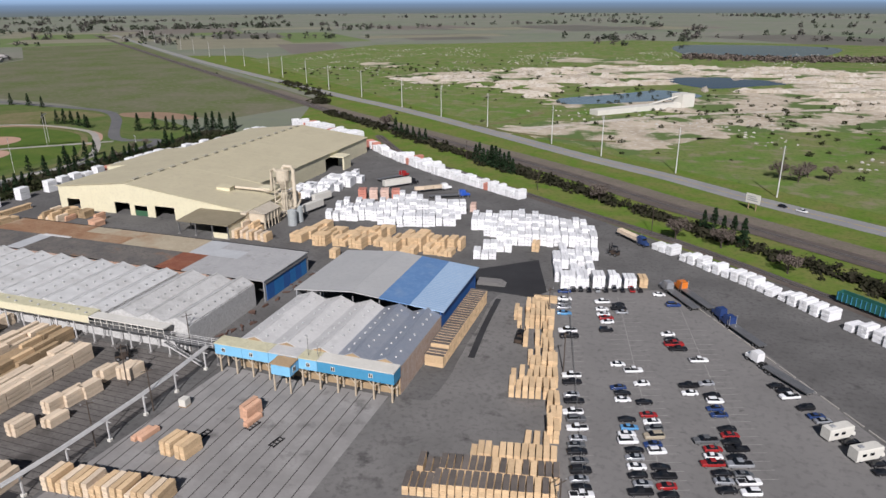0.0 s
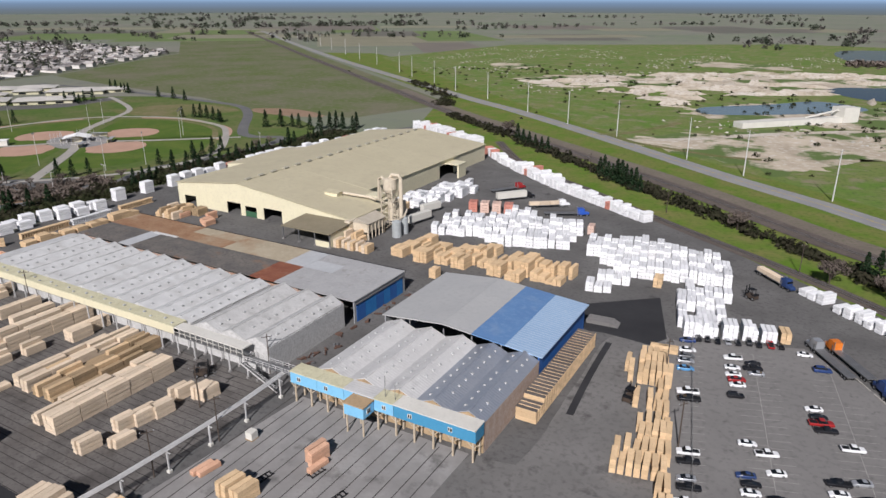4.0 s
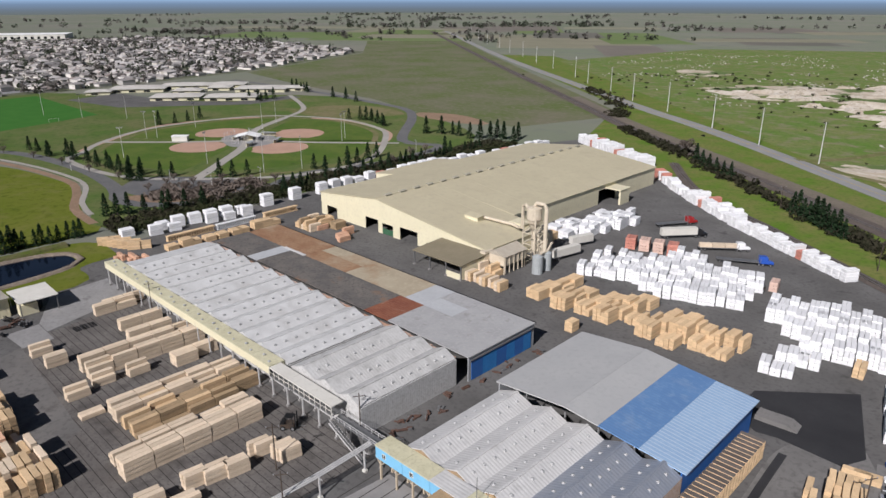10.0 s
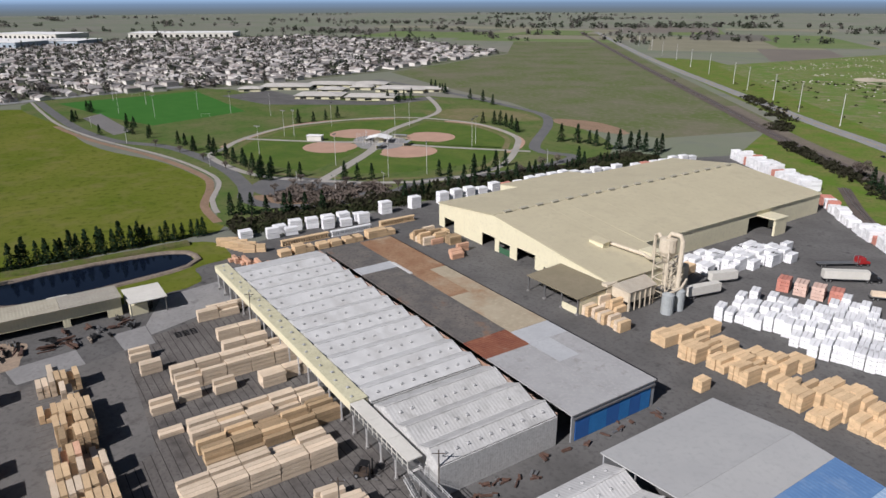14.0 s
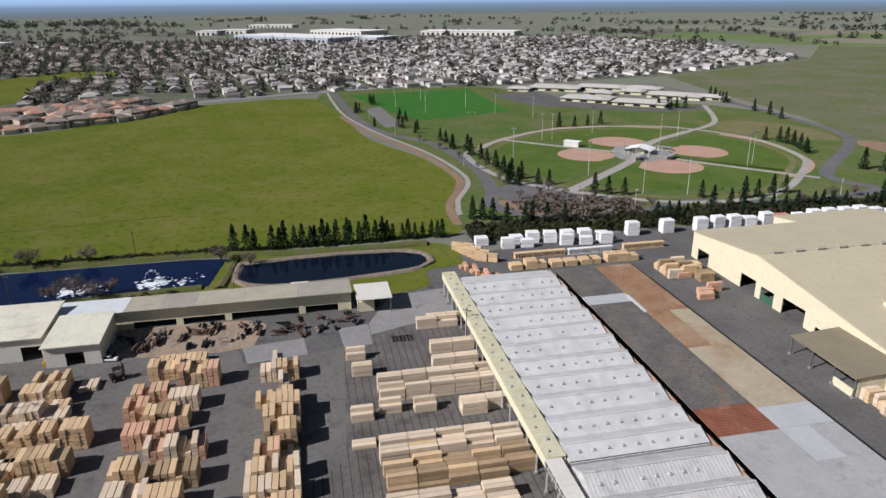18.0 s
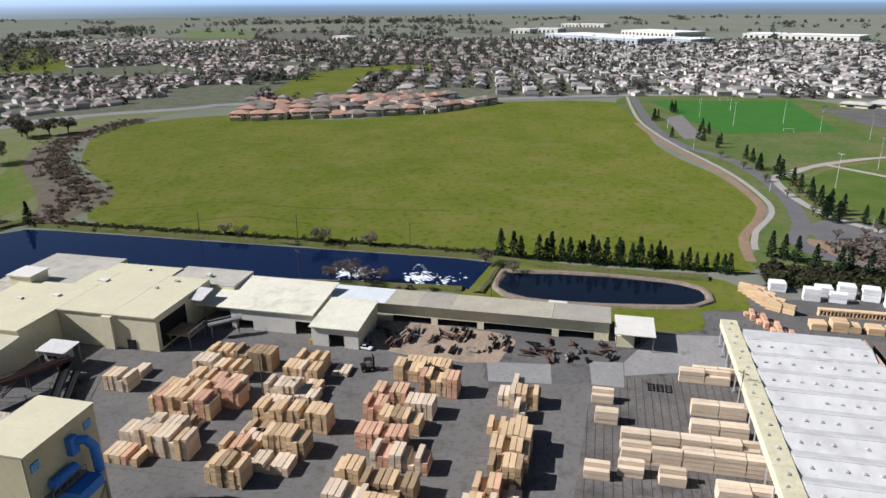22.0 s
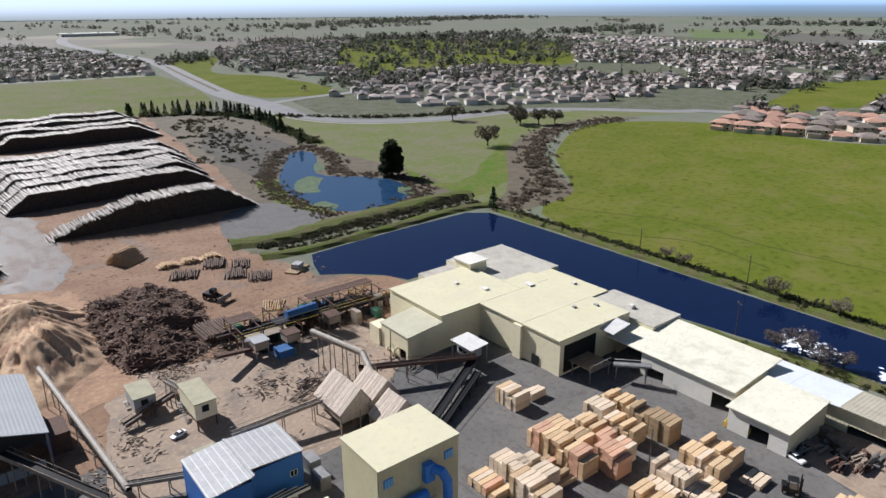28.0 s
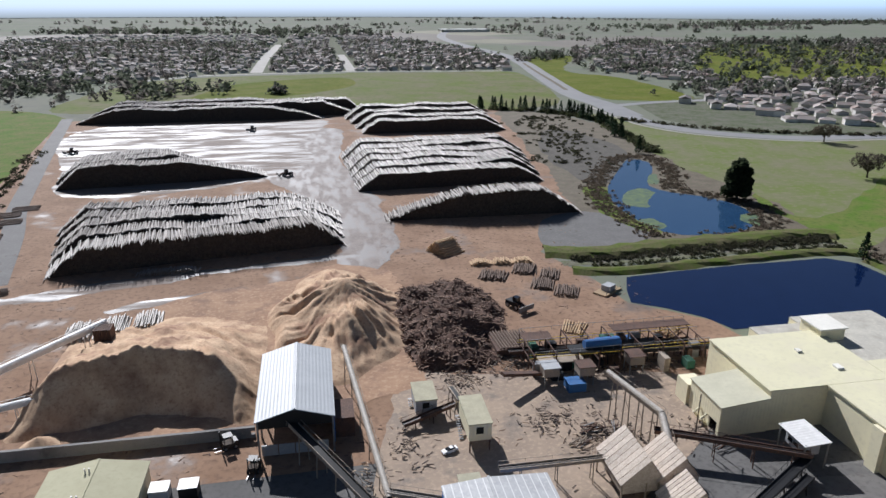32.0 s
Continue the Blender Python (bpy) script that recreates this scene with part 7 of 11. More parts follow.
fill_wrapped([(-133, 243.5), (-115, 246), (-100, 245), (-87, 245), (-80, 248), (-82.5, 268), (-83.5, 277), (-97, 279), (-114, 281), (-123, 270), (-136, 266)], 20, 4, 0.02)
fill_wrapped([(-74, 244), (-66, 246.5), (-58, 237), (-35, 236), (-24, 238), (-25, 255), (-36, 268), (-45, 267), (-56, 272), (-66, 269), (-76, 265)], 12, 4, 0.03)
fill_wrapped([(-37, 214), (-26, 203), (-20, 208), (-23, 238), (-36, 238)], 12, 3)
fill_wrapped([(-63.5, 219), (-57, 219), (-52, 235), (-60, 238)], 12, 3)
for k in range(4):
    wrapped_stack(-134.0 + 5.0 * k, 279.5 + 1.3 * k, 110, 5.0, 4, M_WRAP_RED if k in (0, 3) else M_WRAP_TAN, 3)
wrapped_stack(-79.6, 275.4, 100, 5.0, 3, M_WRAP_TAN)
for k, (x, y) in enumerate(((-28.2, 204.4), (-23.4, 206.0), (-18.6, 207.6), (-13.8, 209.4), (-9.2, 211.0))):
    for s in (-1.3, 0.0, 1.3):
        wrapped_stack(x + s * 0.96, y + s * 0.27, 105, 5.0, 4 - (k == 4) - (rng.random() < 0.2), M_WRAP, 1)
for s in (-0.65, 0.65):
    lumber_stack(-5.2 + s, 212.4 + 0.2 * s, 105, 4.6, 1.25, 3, P)
for s in (-0.7, 0.7):
    lumber_stack(-44.0 + s, 234.6, 96, 5.0, 1.25, 3, P)
    lumber_stack(-56.5 + s, 233.0, 96, 5.0, 1.25, 1, W_)


def wrapped_line(a, b, n, step=3.4, turn=0.0, m=None, red=(), skip=0.05, rows=1, wide=2):
    a, b = Vector(a), Vector(b)
    d, total = (b - a).normalized(), (b - a).length
    heading = math.degrees(math.atan2(d.y, d.x))
    side = Vector((-d.y, d.x))
    s, k = 0.0, 0
    while s < total:
        for row in range(rows):
            if rng.random() > skip:
                p = a + d * s + side * (row * 5.4 + rng.uniform(-0.4, 0.4))
                wrapped_stack(p.x, p.y, heading + 90 + turn + rng.uniform(-4, 4), 5.0, max(1, n - (rng.random() < 0.4)), (M_WRAP_RED if k in red else m), wide)
        s += step * (1 + 0.15 * rng.random())
        k += 1


wrapped_line((-1.5, 250.0), (36, 215.5), 3, 3.2)
wrapped_line((37, 214.6), (62, 188), 3, 3.4, rows=1)
wrapped_line((62, 187), (96, 140), 3, 3.4)
wrapped_line((-180, 389), (-153, 362.5), 4, 2.9, red=(0, 1, 3), rows=1)
wrapped_line((-151, 361), (-119, 336), 4, 2.9, red=(5,), rows=2)
wrapped_line((-117, 334.5), (-64, 300), 4, 2.9, red=(13,), rows=1)
wrapped_line((-285, 151), (-280.5, 206), 4, 6.4, turn=90, skip=0.14, wide=3)
wrapped_line((-279, 160), (-275.5, 206), 4, 7.2, turn=90, skip=0.35, wide=2)
wrapped_line((-283, 214), (-281, 330), 5, 6.9, turn=90, skip=0.22, red=(9,), wide=3)
wrapped_line((-281, 336), (-272, 425), 4, 6.6, turn=90, skip=0.25, red=(6,), wide=3)
wrapped_line((-262, 440), (-196, 402), 5, 3.6, red=(4, 12), rows=2)
wrapped_line((-262, 392), (-188, 390), 5, 4.2, red=(7,))
fill_wrapped([(-167, 270), (-155, 271), (-146, 304), (-152, 315), (-163, 308)], 6, 4, 0.08)
for k in range(5):
    lumber_stack(-163 + 1.3 * (k % 3), 266 + 5.2 * (k // 3), 95, 4.8, 1.25, 3, P)
# lattice-sided rows of dunnage along the western lane
def dunnage_rack(x, y, length, m, label):
    t = thing("dunnage_rack", label, "timber rack", "racks on the western lane", at=(x, y, 0.05))
    Geo().box(-0.9, -length / 2, 1.9, 0.9, length / 2, 2.3).part("top_layer", m, t)
    Geo().box(-0.9, -length / 2, 0.0, 0.9, length / 2, 0.35).part("bottom_layer", m, t)
    k = -length / 2 + 0.3
    while k < length / 2:
        Geo().box(-0.9, k - 0.14, 0.35, 0.9, k + 0.14, 1.9).part("bearer", m, t)
        k += 1.05
    return t


dunnage_rack(-267.2, 169, 20.0, P, "long lattice of golden timber bearers between board layers")
dunnage_rack(-267.4, 211, 17.0, P, "long lattice of golden timber bearers between board layers")
dunnage_rack(-266.9, 189, 18.0, mat("wrapped_white_rack", (0.72, 0.72, 0.72), big=2, fine=0.4), "long white-wrapped rack of boards")


# joined masses of the further stacks
FAR_LABEL = {"sawn_pine": "golden sawn lumber stacks across the yard", "pale_pine": "pale sawn lumber stacks across the yard", "reddish_pine": "reddish sawn lumber stacks across the yard", "weathered_lumber": "weathered brown lumber stacks across the yard", "white_wrap": "white-wrapped lumber stacks along the yard edge", "red_wrap": "red-wrapped lumber stacks along the yard edge", "pink_wrap": "pinkish wrapped lumber stacks"}
for (kind, mname), g in BULK.items():
    base = MATS[mname]
    twin = base.copy()
    twin.name = mname + "_mass"
    nt = twin.node_tree
    info = [n for n in nt.nodes if n.type == "OBJECT_INFO"]
    geo_node = [n for n in nt.nodes if n.type == "NEW_GEOMETRY"][0]
    for n in info:
        for lk in list(n.outputs["Random"].links):
            nt.links.new(geo_node.outputs["Random Per Island"], lk.to_socket)
    tagged(g.part("lumber_stacks" if kind == "lumber" else "wrapped_stacks", twin), FAR_LABEL[mname], "lumber stacks", kind="stuff")

# ---- vehicles ----
PAINT = {
    "white": mat("white_car_paint", (0.78, 0.78, 0.78), (0.74, 0.74, 0.74), rough=0.25, bump=0.0, spec=0.5),
    "black": mat("black_car_paint", (0.012, 0.012, 0.014), (0.02, 0.02, 0.022), rough=0.2, bump=0.0, spec=0.5),
    "silver": mat("silver_car_paint", (0.42, 0.43, 0.45), (0.38, 0.39, 0.41), rough=0.3, metal=0.4, bump=0.0, spec=0.5),
    "grey": mat("grey_car_paint", (0.16, 0.165, 0.17), (0.14, 0.145, 0.15), rough=0.3, metal=0.3, bump=0.0, spec=0.5),
    "red": mat("red_car_paint", (0.33, 0.025, 0.025), (0.28, 0.02, 0.02), rough=0.25, bump=0.0, spec=0.5),
    "blue": mat("navy_car_paint", (0.025, 0.05, 0.16), (0.03, 0.055, 0.14), rough=0.25, bump=0.0, spec=0.5),
    "sky": mat("light_blue_car_paint", (0.10, 0.30, 0.55), (0.10, 0.27, 0.5), rough=0.25, bump=0.0, spec=0.5),
    "tan": mat("tan_car_paint", (0.40, 0.34, 0.25), (0.36, 0.31, 0.23), rough=0.3, bump=0.0, spec=0.5),
}
M_LAMP = mat("clear_lamp", (0.7, 0.7, 0.72), rough=0.15, bump=0.0)
M_TAIL = mat("red_lamp", (0.35, 0.02, 0.02), rough=0.2, bump=0.0)
M_RIM = mat("wheel_rim", (0.45, 0.45, 0.46), rough=0.35, metal=0.7, bump=0.0)


def lofted(sections):
    """A body through cross-sections: (x, half width, sill z, shoulder z, half roof width, roof z)."""
    g = Geo()
    rows = [[(x, -w, a), (x, -w * 1.02, (a + b) / 2), (x, -w, b), (x, -r, c), (x, r, c), (x, w, b), (x, w * 1.02, (a + b) / 2), (x, w, a)] for x, w, a, b, r, c in sections]
    n = 8
    v = [p for row in rows for p in row]
    f = [(i * n + k, i * n + (k + 1) % n, (i + 1) * n + (k + 1) % n, (i + 1) * n + k) for i in range(len(rows) - 1) for k in range(n)]
    f += [tuple(range(n - 1, -1, -1)), tuple((len(rows) - 1) * n + k for k in range(n))]
    f = [tuple(reversed(q)) for q in f]
    return g.add(v, f)


SHAPES = {
    "s": (4.7, [(-2.32, 0.72, 0.42, 0.7, 0.6, 0.86), (-2.2, 0.84, 0.3, 0.8, 0.74, 0.98), (-1.5, 0.89, 0.24, 0.86, 0.8, 1.02), (0.9, 0.9, 0.24, 0.84, 0.8, 0.98), (1.9, 0.87, 0.26, 0.74, 0.74, 0.86), (2.3, 0.74, 0.36, 0.6, 0.6, 0.68)],
          [(-1.75, 0.7, 0.9, 0.98, 0.68, 1.0), (-1.0, 0.74, 0.9, 1.1, 0.6, 1.4), (0.1, 0.74, 0.9, 1.1, 0.6, 1.44), (1.25, 0.72, 0.86, 0.94, 0.68, 0.96)]),
    "u": (4.8, [(-2.35, 0.8, 0.45, 0.9, 0.7, 1.08), (-2.2, 0.9, 0.34, 0.95, 0.82, 1.12), (-1.4, 0.94, 0.3, 1.0, 0.86, 1.14), (1.0, 0.94, 0.3, 0.98, 0.84, 1.1), (2.1, 0.9, 0.32, 0.86, 0.78, 1.0), (2.35, 0.8, 0.42, 0.7, 0.66, 0.82)],
          [(-2.15, 0.8, 1.0, 1.12, 0.74, 1.2), (-1.9, 0.82, 1.0, 1.3, 0.68, 1.7), (0.3, 0.82, 1.0, 1.3, 0.68, 1.74), (1.2, 0.8, 1.0, 1.08, 0.76, 1.1)]),
    "p": (5.7, [(-2.85, 0.9, 0.6, 0.9, 0.86, 1.05), (-2.75, 0.95, 0.5, 1.0, 0.9, 1.1), (-0.7, 0.96, 0.42, 1.0, 0.9, 1.1), (1.3, 0.96, 0.42, 1.0, 0.88, 1.14), (2.6, 0.93, 0.44, 0.96, 0.8, 1.1), (2.85, 0.86, 0.52, 0.84, 0.74, 0.96)],
          [(-0.75, 0.82, 1.05, 1.3, 0.72, 1.78), (-0.6, 0.84, 1.05, 1.3, 0.72, 1.84), (0.7, 0.84, 1.05, 1.3, 0.72, 1.84), (1.5, 0.82, 1.05, 1.12, 0.78, 1.14)]),
}
WHEEL = {}


def wheel_parts(parent, x, y, r=0.33):
    if r not in WHEEL:
        g = Geo().tube([(0, -0.11, 0), (0, 0.11, 0)], r, 12)
        n = len(g.f)
        g.tube([(0, -0.12, 0), (0, 0.12, 0)], r * 0.6, 8)
        me = g.mesh("wheel", [M_TYRE, M_RIM])
        for i, face in enumerate(me.polygons):
            face.material_index = 1 if i >= n else 0
        WHEEL[r] = me
    return link("wheel", WHEEL[r], parent, pose(x, y, r))


NAMES = {"s": ("car", "saloon car", "car"), "u": ("suv", "sport utility vehicle", "car"), "p": ("pickup_truck", "pickup truck", "pickup truck")}
COLOUR = {"sky": "light blue", "blue": "dark blue"}


def vehicle(kind, colour, x, y, turn, z=0.07):
    key = (kind, colour)
    place = pose(x, y, z, 0, 0, turn) @ Matrix.Scale(0.9, 4)
    if key in PROTO:
        return copy_thing(PROTO[key], place)
    name, words, cat = NAMES[kind]
    length, body, cabin = SHAPES[kind]
    t = thing(name, f"{COLOUR.get(colour, colour)} {words} parked in a marked bay", cat, "vehicles in the car park")
    lofted(body).part("body", PAINT[colour], t)
    gl = lofted([(x, w, a, b, r, c - 0.04) for x, w, a, b, r, c in cabin]).part("glasshouse", M_GLASS, t)
    lofted([(x * 0.93 + (0.02 if i else 0.02), r * 0.99, c - 0.10, c - 0.04, r * 0.9, c + 0.02) for i, (x, w, a, b, r, c) in enumerate(cabin[1:3])]).part("cabin_roof", PAINT[colour], t)
    if kind == "p":
        Geo().box(-2.65, -0.72, 1.08, -0.9, 0.72, 1.13).part("load_bed", M_BLACK, t)
    r = 0.33 if kind == "s" else 0.38
    wx = length / 2 - 0.95
    for sx in (-wx, wx * 0.98):
        for sy in (-0.8, 0.8):
            wheel_parts(t, sx, sy, r)
    t.matrix_basis = place
    PROTO[key] = t
    return t


LOT = {
    "A": "-27.8,198.9,s,blue -26.7,193.3,s,white -26.3,189.8,s,grey -25.9,187.0,s,silver -25.2,183.1,s,sky -22.5,172.1,p,white -21.6,168.9,p,black -17.8,148.4,p,white -17.2,145.3,p,black -16.5,139.8,s,silver -15.5,137.2,p,black -15.1,132.7,p,white -14.0,130.2,u,grey -13.3,126.9,p,white -12.6,123.3,s,silver -12.6,121.0,s,grey -12.1,118.8,s,black -11.3,116.0,s,grey -10.6,113.1,u,black -10.5,110.4,s,silver -9.7,108.2,s,black -9.4,106.0,p,white",
    "B": "-15.7,194.5,p,white -15.1,189.4,s,white -14.4,185.9,s,white -13.3,183.6,s,red -12.8,181.2,s,white -12.5,175.8,u,black -7.7,157.5,s,white -6.6,146.4,s,blue -5.4,144.1,s,black -5.1,141.4,s,white -3.5,133.6,s,black -2.8,130.7,s,sky -3.1,128.1,s,white -2.7,125.7,u,white -1.2,123.0,s,black -1.0,120.5,s,silver -0.4,117.7,s,white -0.1,115.1,s,black 1.1,112.8,s,silver 0.8,110.2,p,black",
    "C": "-10.9,193.9,s,black -10.6,191.1,p,black -9.5,188.9,s,silver -3.8,155.5,p,white -1.5,149.9,s,white -0.4,141.8,s,black 0.8,136.9,s,red 1.6,134.3,s,white 2.2,131.8,u,grey 2.3,129.1,u,tan 2.2,126.1,s,blue 3.1,124.0,u,white 4.0,119.0,s,black 4.8,116.3,p,black 5.3,113.5,s,red 5.7,111.0,s,black",
    "D": "3.6,178.5,s,white 4.7,175.5,s,black 5.3,172.8,p,red 6.4,170.4,p,black 11.4,165.8,p,white 9.1,152.3,p,black 9.3,149.0,s,white 13.0,154.7,s,silver 14.1,149.6,s,black 14.7,147.3,u,white 14.6,144.1,s,blue 15.4,141.7,s,blue",
    "E": "12.5,130.7,p,grey 13.8,128.3,s,red 13.8,125.8,s,white 13.6,123.2,p,red 15.1,120.7,s,black 15.5,118.4,s,silver 15.9,115.8,s,black",
    "F": "16.8,136.6,s,black 17.3,134.4,s,red 17.4,131.8,u,black 18.5,129.7,p,black 18.2,126.9,s,black 18.6,124.6,p,silver 19.1,121.7,s,grey 19.9,119.5,p,white 20.1,116.6,u,white",
    "G": "28.6,158.8,s,black 30.0,156.9,s,black 30.9,154.5,p,white 33.7,150.6,u,black 35.4,147.8,s,blue 36.5,146.2,s,silver 40.5,139.8,s,black 44.3,133.5,s,black 44.5,130.8,s,black",
    "H": "0.3,205.5,s,white 4.6,198.7,u,blue",
    "I": "-25.5,201.5,u,black -23.2,202.3,s,black -20.7,202.5,s,black -18.2,203.4,s,silver -15.8,204.2,s,black -13.2,205.6,u,black -10.8,205.8,s,black -8.1,206.9,p,red -5.6,207.5,s,black",
}
for row, text in LOT.items():
    turn = {"I": 105, "G": 25, "H": 15}.get(row, 20)
    for k, item in enumerate(text.split()):
        x, y, kind, colour = item.split(",")
        flip = 180 if rng.random() < 0.4 else 0
        vehicle(kind, colour, float(x), float(y), turn + flip + rng.uniform(-2, 2))


# ---- bay lines, fence, trucks ----
def bay_lines():
    m = mat("faded_line_paint", (0.34, 0.33, 0.31), (0.24, 0.235, 0.225), big=1.5, fine=0.4)
    g = Geo()
    for u, n0, n1 in ((2.8, 0, 38), (15.0, 1, 34), (19.8, 1, 34), (32.5, 4, 32), (37.2, 8, 32)):
        for k in range(n0, n1):
            x, y = lot(u, 2.0 + 2.75 * k)
            g.obox(x, y, 0.072, 4.6, 0.1, 0.004, 20)
    for u in (17.4, 34.8):
        a, b = lot(u, 4), lot(u, 92)
        g.obox((a[0] + b[0]) / 2, (a[1] + b[1]) / 2, 0.072, 0.12, 88, 0.004, 10.7)
    ob = g.part("lane_markings", m)
    tagged(ob, "faded white parking bay lines on the asphalt", "road marking", kind="structure")
    for k in range(14):
        a = (-1 + 3.7 * k, 212.5 - 5.9 * k)
        t = thing("kerb_stop", "long pale concrete wheel stop at the lot edge", "wheel stop", "wheel stops along the lot edge")
        Geo().obox(a[0] + 7, a[1] - 4, 0.06, 5.6, 0.35, 0.2, -58).part("bar", M_PATH, t)


bay_lines()


def lot_fence():
    t = thing("wire_fence", "thin steel mesh fence between the lumber rows and cars", "fence")
    pts = [lot(2.4, v) for v in range(2, 104, 4)]
    for x, y in pts:
        Geo().tube([(x, y, 0), (x, y, 2.0)], 0.05, 5).part("post", M_STEEL, t)
    g = Geo()
    for a, b in zip(pts, pts[1:]):
        for z in (0.4, 1.2, 1.95):
            g.beam((*a, z), (*b, z), 0.03)
    g.part("wires", M_STEEL, t)


lot_fence()


def semi(x, y, turn, cab="", trailer="flat", load="", length=14.6, cabless=False):
    """A lorry: trailer along x with its tractor in front."""
    words = {"": "parked flatbed semi-trailer", "van": "box semi-trailer"}
    t = thing("semi_truck" if cab else "flatbed_trailer", f"{cab + ' tractor with a ' if cab else ''}{'white curtain' if trailer == 'van' else 'long flat'} semi-trailer on the asphalt", "truck" if cab else "trailer", at=(x, y, 0.06), turn=turn)
    l = length / 2
    deck = Geo().box(-l, -1.25, 1.15, l, 1.25, 1.4).part("trailer_deck", M_STEEL if trailer != "red" else PAINT["red"], t)
    Geo().box(-l, -0.5, 0.8, l, -0.35, 1.15).box(-l, 0.35, 0.8, l, 0.5, 1.15).part("chassis_rail", M_BLACK, t)
    for k in range(2):
        for s in (-1, 1):
            wheel_parts(t, -l + 1.2 + 1.25 * k, s * 1.0, 0.5)
    if trailer == "van":
        Geo().box(-l, -1.28, 1.4, l, 1.28, 4.1).part("box_body", M_WHITE, t)
    if load == "lumber":
        for k in range(3):
            Geo().box(-l + 0.6 + k * 4.6, -1.1, 1.42, -l + 4.9 + k * 4.6, 1.1, 2.7).part("lumber_load", M_PINE_PALE, t)
    if not cabless:
        Geo().box(l - 0.1, -1.25, 1.4, l + 0.1, 1.25, 2.6).part("headboard", M_STEEL, t)
    if cab:
        m = {"red": PAINT["red"], "blue": mat("royal_blue_paint", (0.03, 0.09, 0.40), rough=0.3, bump=0.0), "white": PAINT["white"], "black": PAINT["black"], "grey": PAINT["silver"], "orange": mat("orange_paint", (0.70, 0.20, 0.03), rough=0.35, bump=0.0), "dark": PAINT["blue"]}[cab]
        lofted([(l - 0.6, 1.1, 0.9, 2.6, 1.0, 3.4), (l + 1.5, 1.15, 0.9, 2.6, 1.0, 3.5), (l + 2.4, 1.1, 0.9, 2.1, 0.95, 3.2)]).part("cab", m, t)
        lofted([(l + 2.4, 1.0, 0.9, 1.7, 0.8, 2.0), (l + 4.0, 0.9, 0.8, 1.5, 0.7, 1.75), (l + 4.4, 0.8, 0.8, 1.3, 0.6, 1.5)]).part("bonnet", m, t)
        Geo().box(l + 2.0, -0.95, 2.3, l + 2.5, 0.95, 3.0).part("windscreen", M_GLASS, t)
        for xx in (l - 0.4, l + 0.9, l + 3.4):
            for s in (-1, 1):
                wheel_parts(t, xx, s * 1.0, 0.5)
        for s in (-1.1, 1.1):
            Geo().tube([(l - 0.7, s, 1.0), (l - 0.7, s, 3.9)], 0.08, 6).part("exhaust_stack", M_RIM, t)
    return t


semi(-135.6, 315.4, 58, "red", "flat")
semi(-126.5, 303.0, 50, "black", "van")
semi(-109.0, 299.4, 38, "white", "flat", "lumber")
semi(-98.0, 291.4, 28, "blue", "flat")
semi(-12.8, 257.4, -48, "dark", "flat", "lumber", 13)
semi(7.0, 203.0, 122, "grey", "flat", "", 15)
semi(11.2, 204.6, 122, "orange", "flat", "", 15)
semi(23.6, 183.2, 122, "dark", "flat", "", 13.5)
semi(31.2, 161.4, -50, "", "flat", "", 13.5, True)
semi(-145.8, 253.0, 78, "", "van", "", 13)
semi(-149.2, 268.4, 72, "", "van", "", 10)


def tractor_unit(x, y, turn, colour):
    t = thing("tractor_unit", f"{colour} truck tractor parked without its trailer", "truck", at=(x, y, 0.06), turn=turn)
    m = PAINT.get(colour, PAINT["blue"])
    Geo().box(-3.4, -0.45, 0.7, 0.6, 0.45, 1.05).part("chassis", M_BLACK, t)
    lofted([(-0.8, 1.1, 0.9, 2.6, 1.0, 3.3), (1.2, 1.15, 0.9, 2.6, 1.0, 3.4), (1.9, 1.1, 0.9, 2.1, 0.95, 3.0)]).part("cab", m, t)
    lofted([(1.9, 1.0, 0.9, 1.7, 0.8, 2.0), (3.5, 0.9, 0.8, 1.5, 0.7, 1.75)]).part("bonnet", m, t)
    Geo().box(1.6, -0.95, 2.2, 2.0, 0.95, 2.85).part("windscreen", M_GLASS, t)
    for xx in (-2.9, -1.6, 2.6):
        for s in (-1, 1):
            wheel_parts(t, xx, s, 0.5)


tractor_unit(17.8, 194.2, 122, "blue")
tractor_unit(25.4, 169.4, 128, "white")


def motorhome(x, y, turn):
    t = thing("motorhome", "white motorhome with a cab-over front beside the kerb", "motorhome", at=(x, y, 0.06), turn=turn)
    lofted([(-3.6, 1.15, 0.5, 2.7, 1.05, 3.0), (1.8, 1.15, 0.5, 2.7, 1.05, 3.05), (2.7, 1.1, 1.8, 2.6, 1.0, 2.9)]).part("body", M_WHITE, t)
    lofted([(1.8, 1.0, 0.5, 1.3, 0.9, 1.9), (3.4, 0.95, 0.5, 1.0, 0.8, 1.2)]).part("cab", M_WHITE, t)
    Geo().box(2.2, -0.85, 1.25, 2.75, 0.85, 1.75).part("windscreen", M_GLASS, t)
    for s in (-1.17, 1.17):
        for xx in (-2.4, -0.6):
            Geo().box(xx, s - 0.03, 1.5, xx + 1.0, s + 0.03, 2.1).part("window", M_GLASS, t)
    Geo().box(-2.5, -0.4, 3.0, -1.5, 0.4, 3.25).part("roof_vent", M_GREY_ROOF, t)
    for xx in (-2.2, 2.4):
        for s in (-0.95, 0.95):
            wheel_parts(t, xx, s, 0.38)


motorhome(38.6, 141.4, 35)
motorhome(42.6, 135.4, 33)


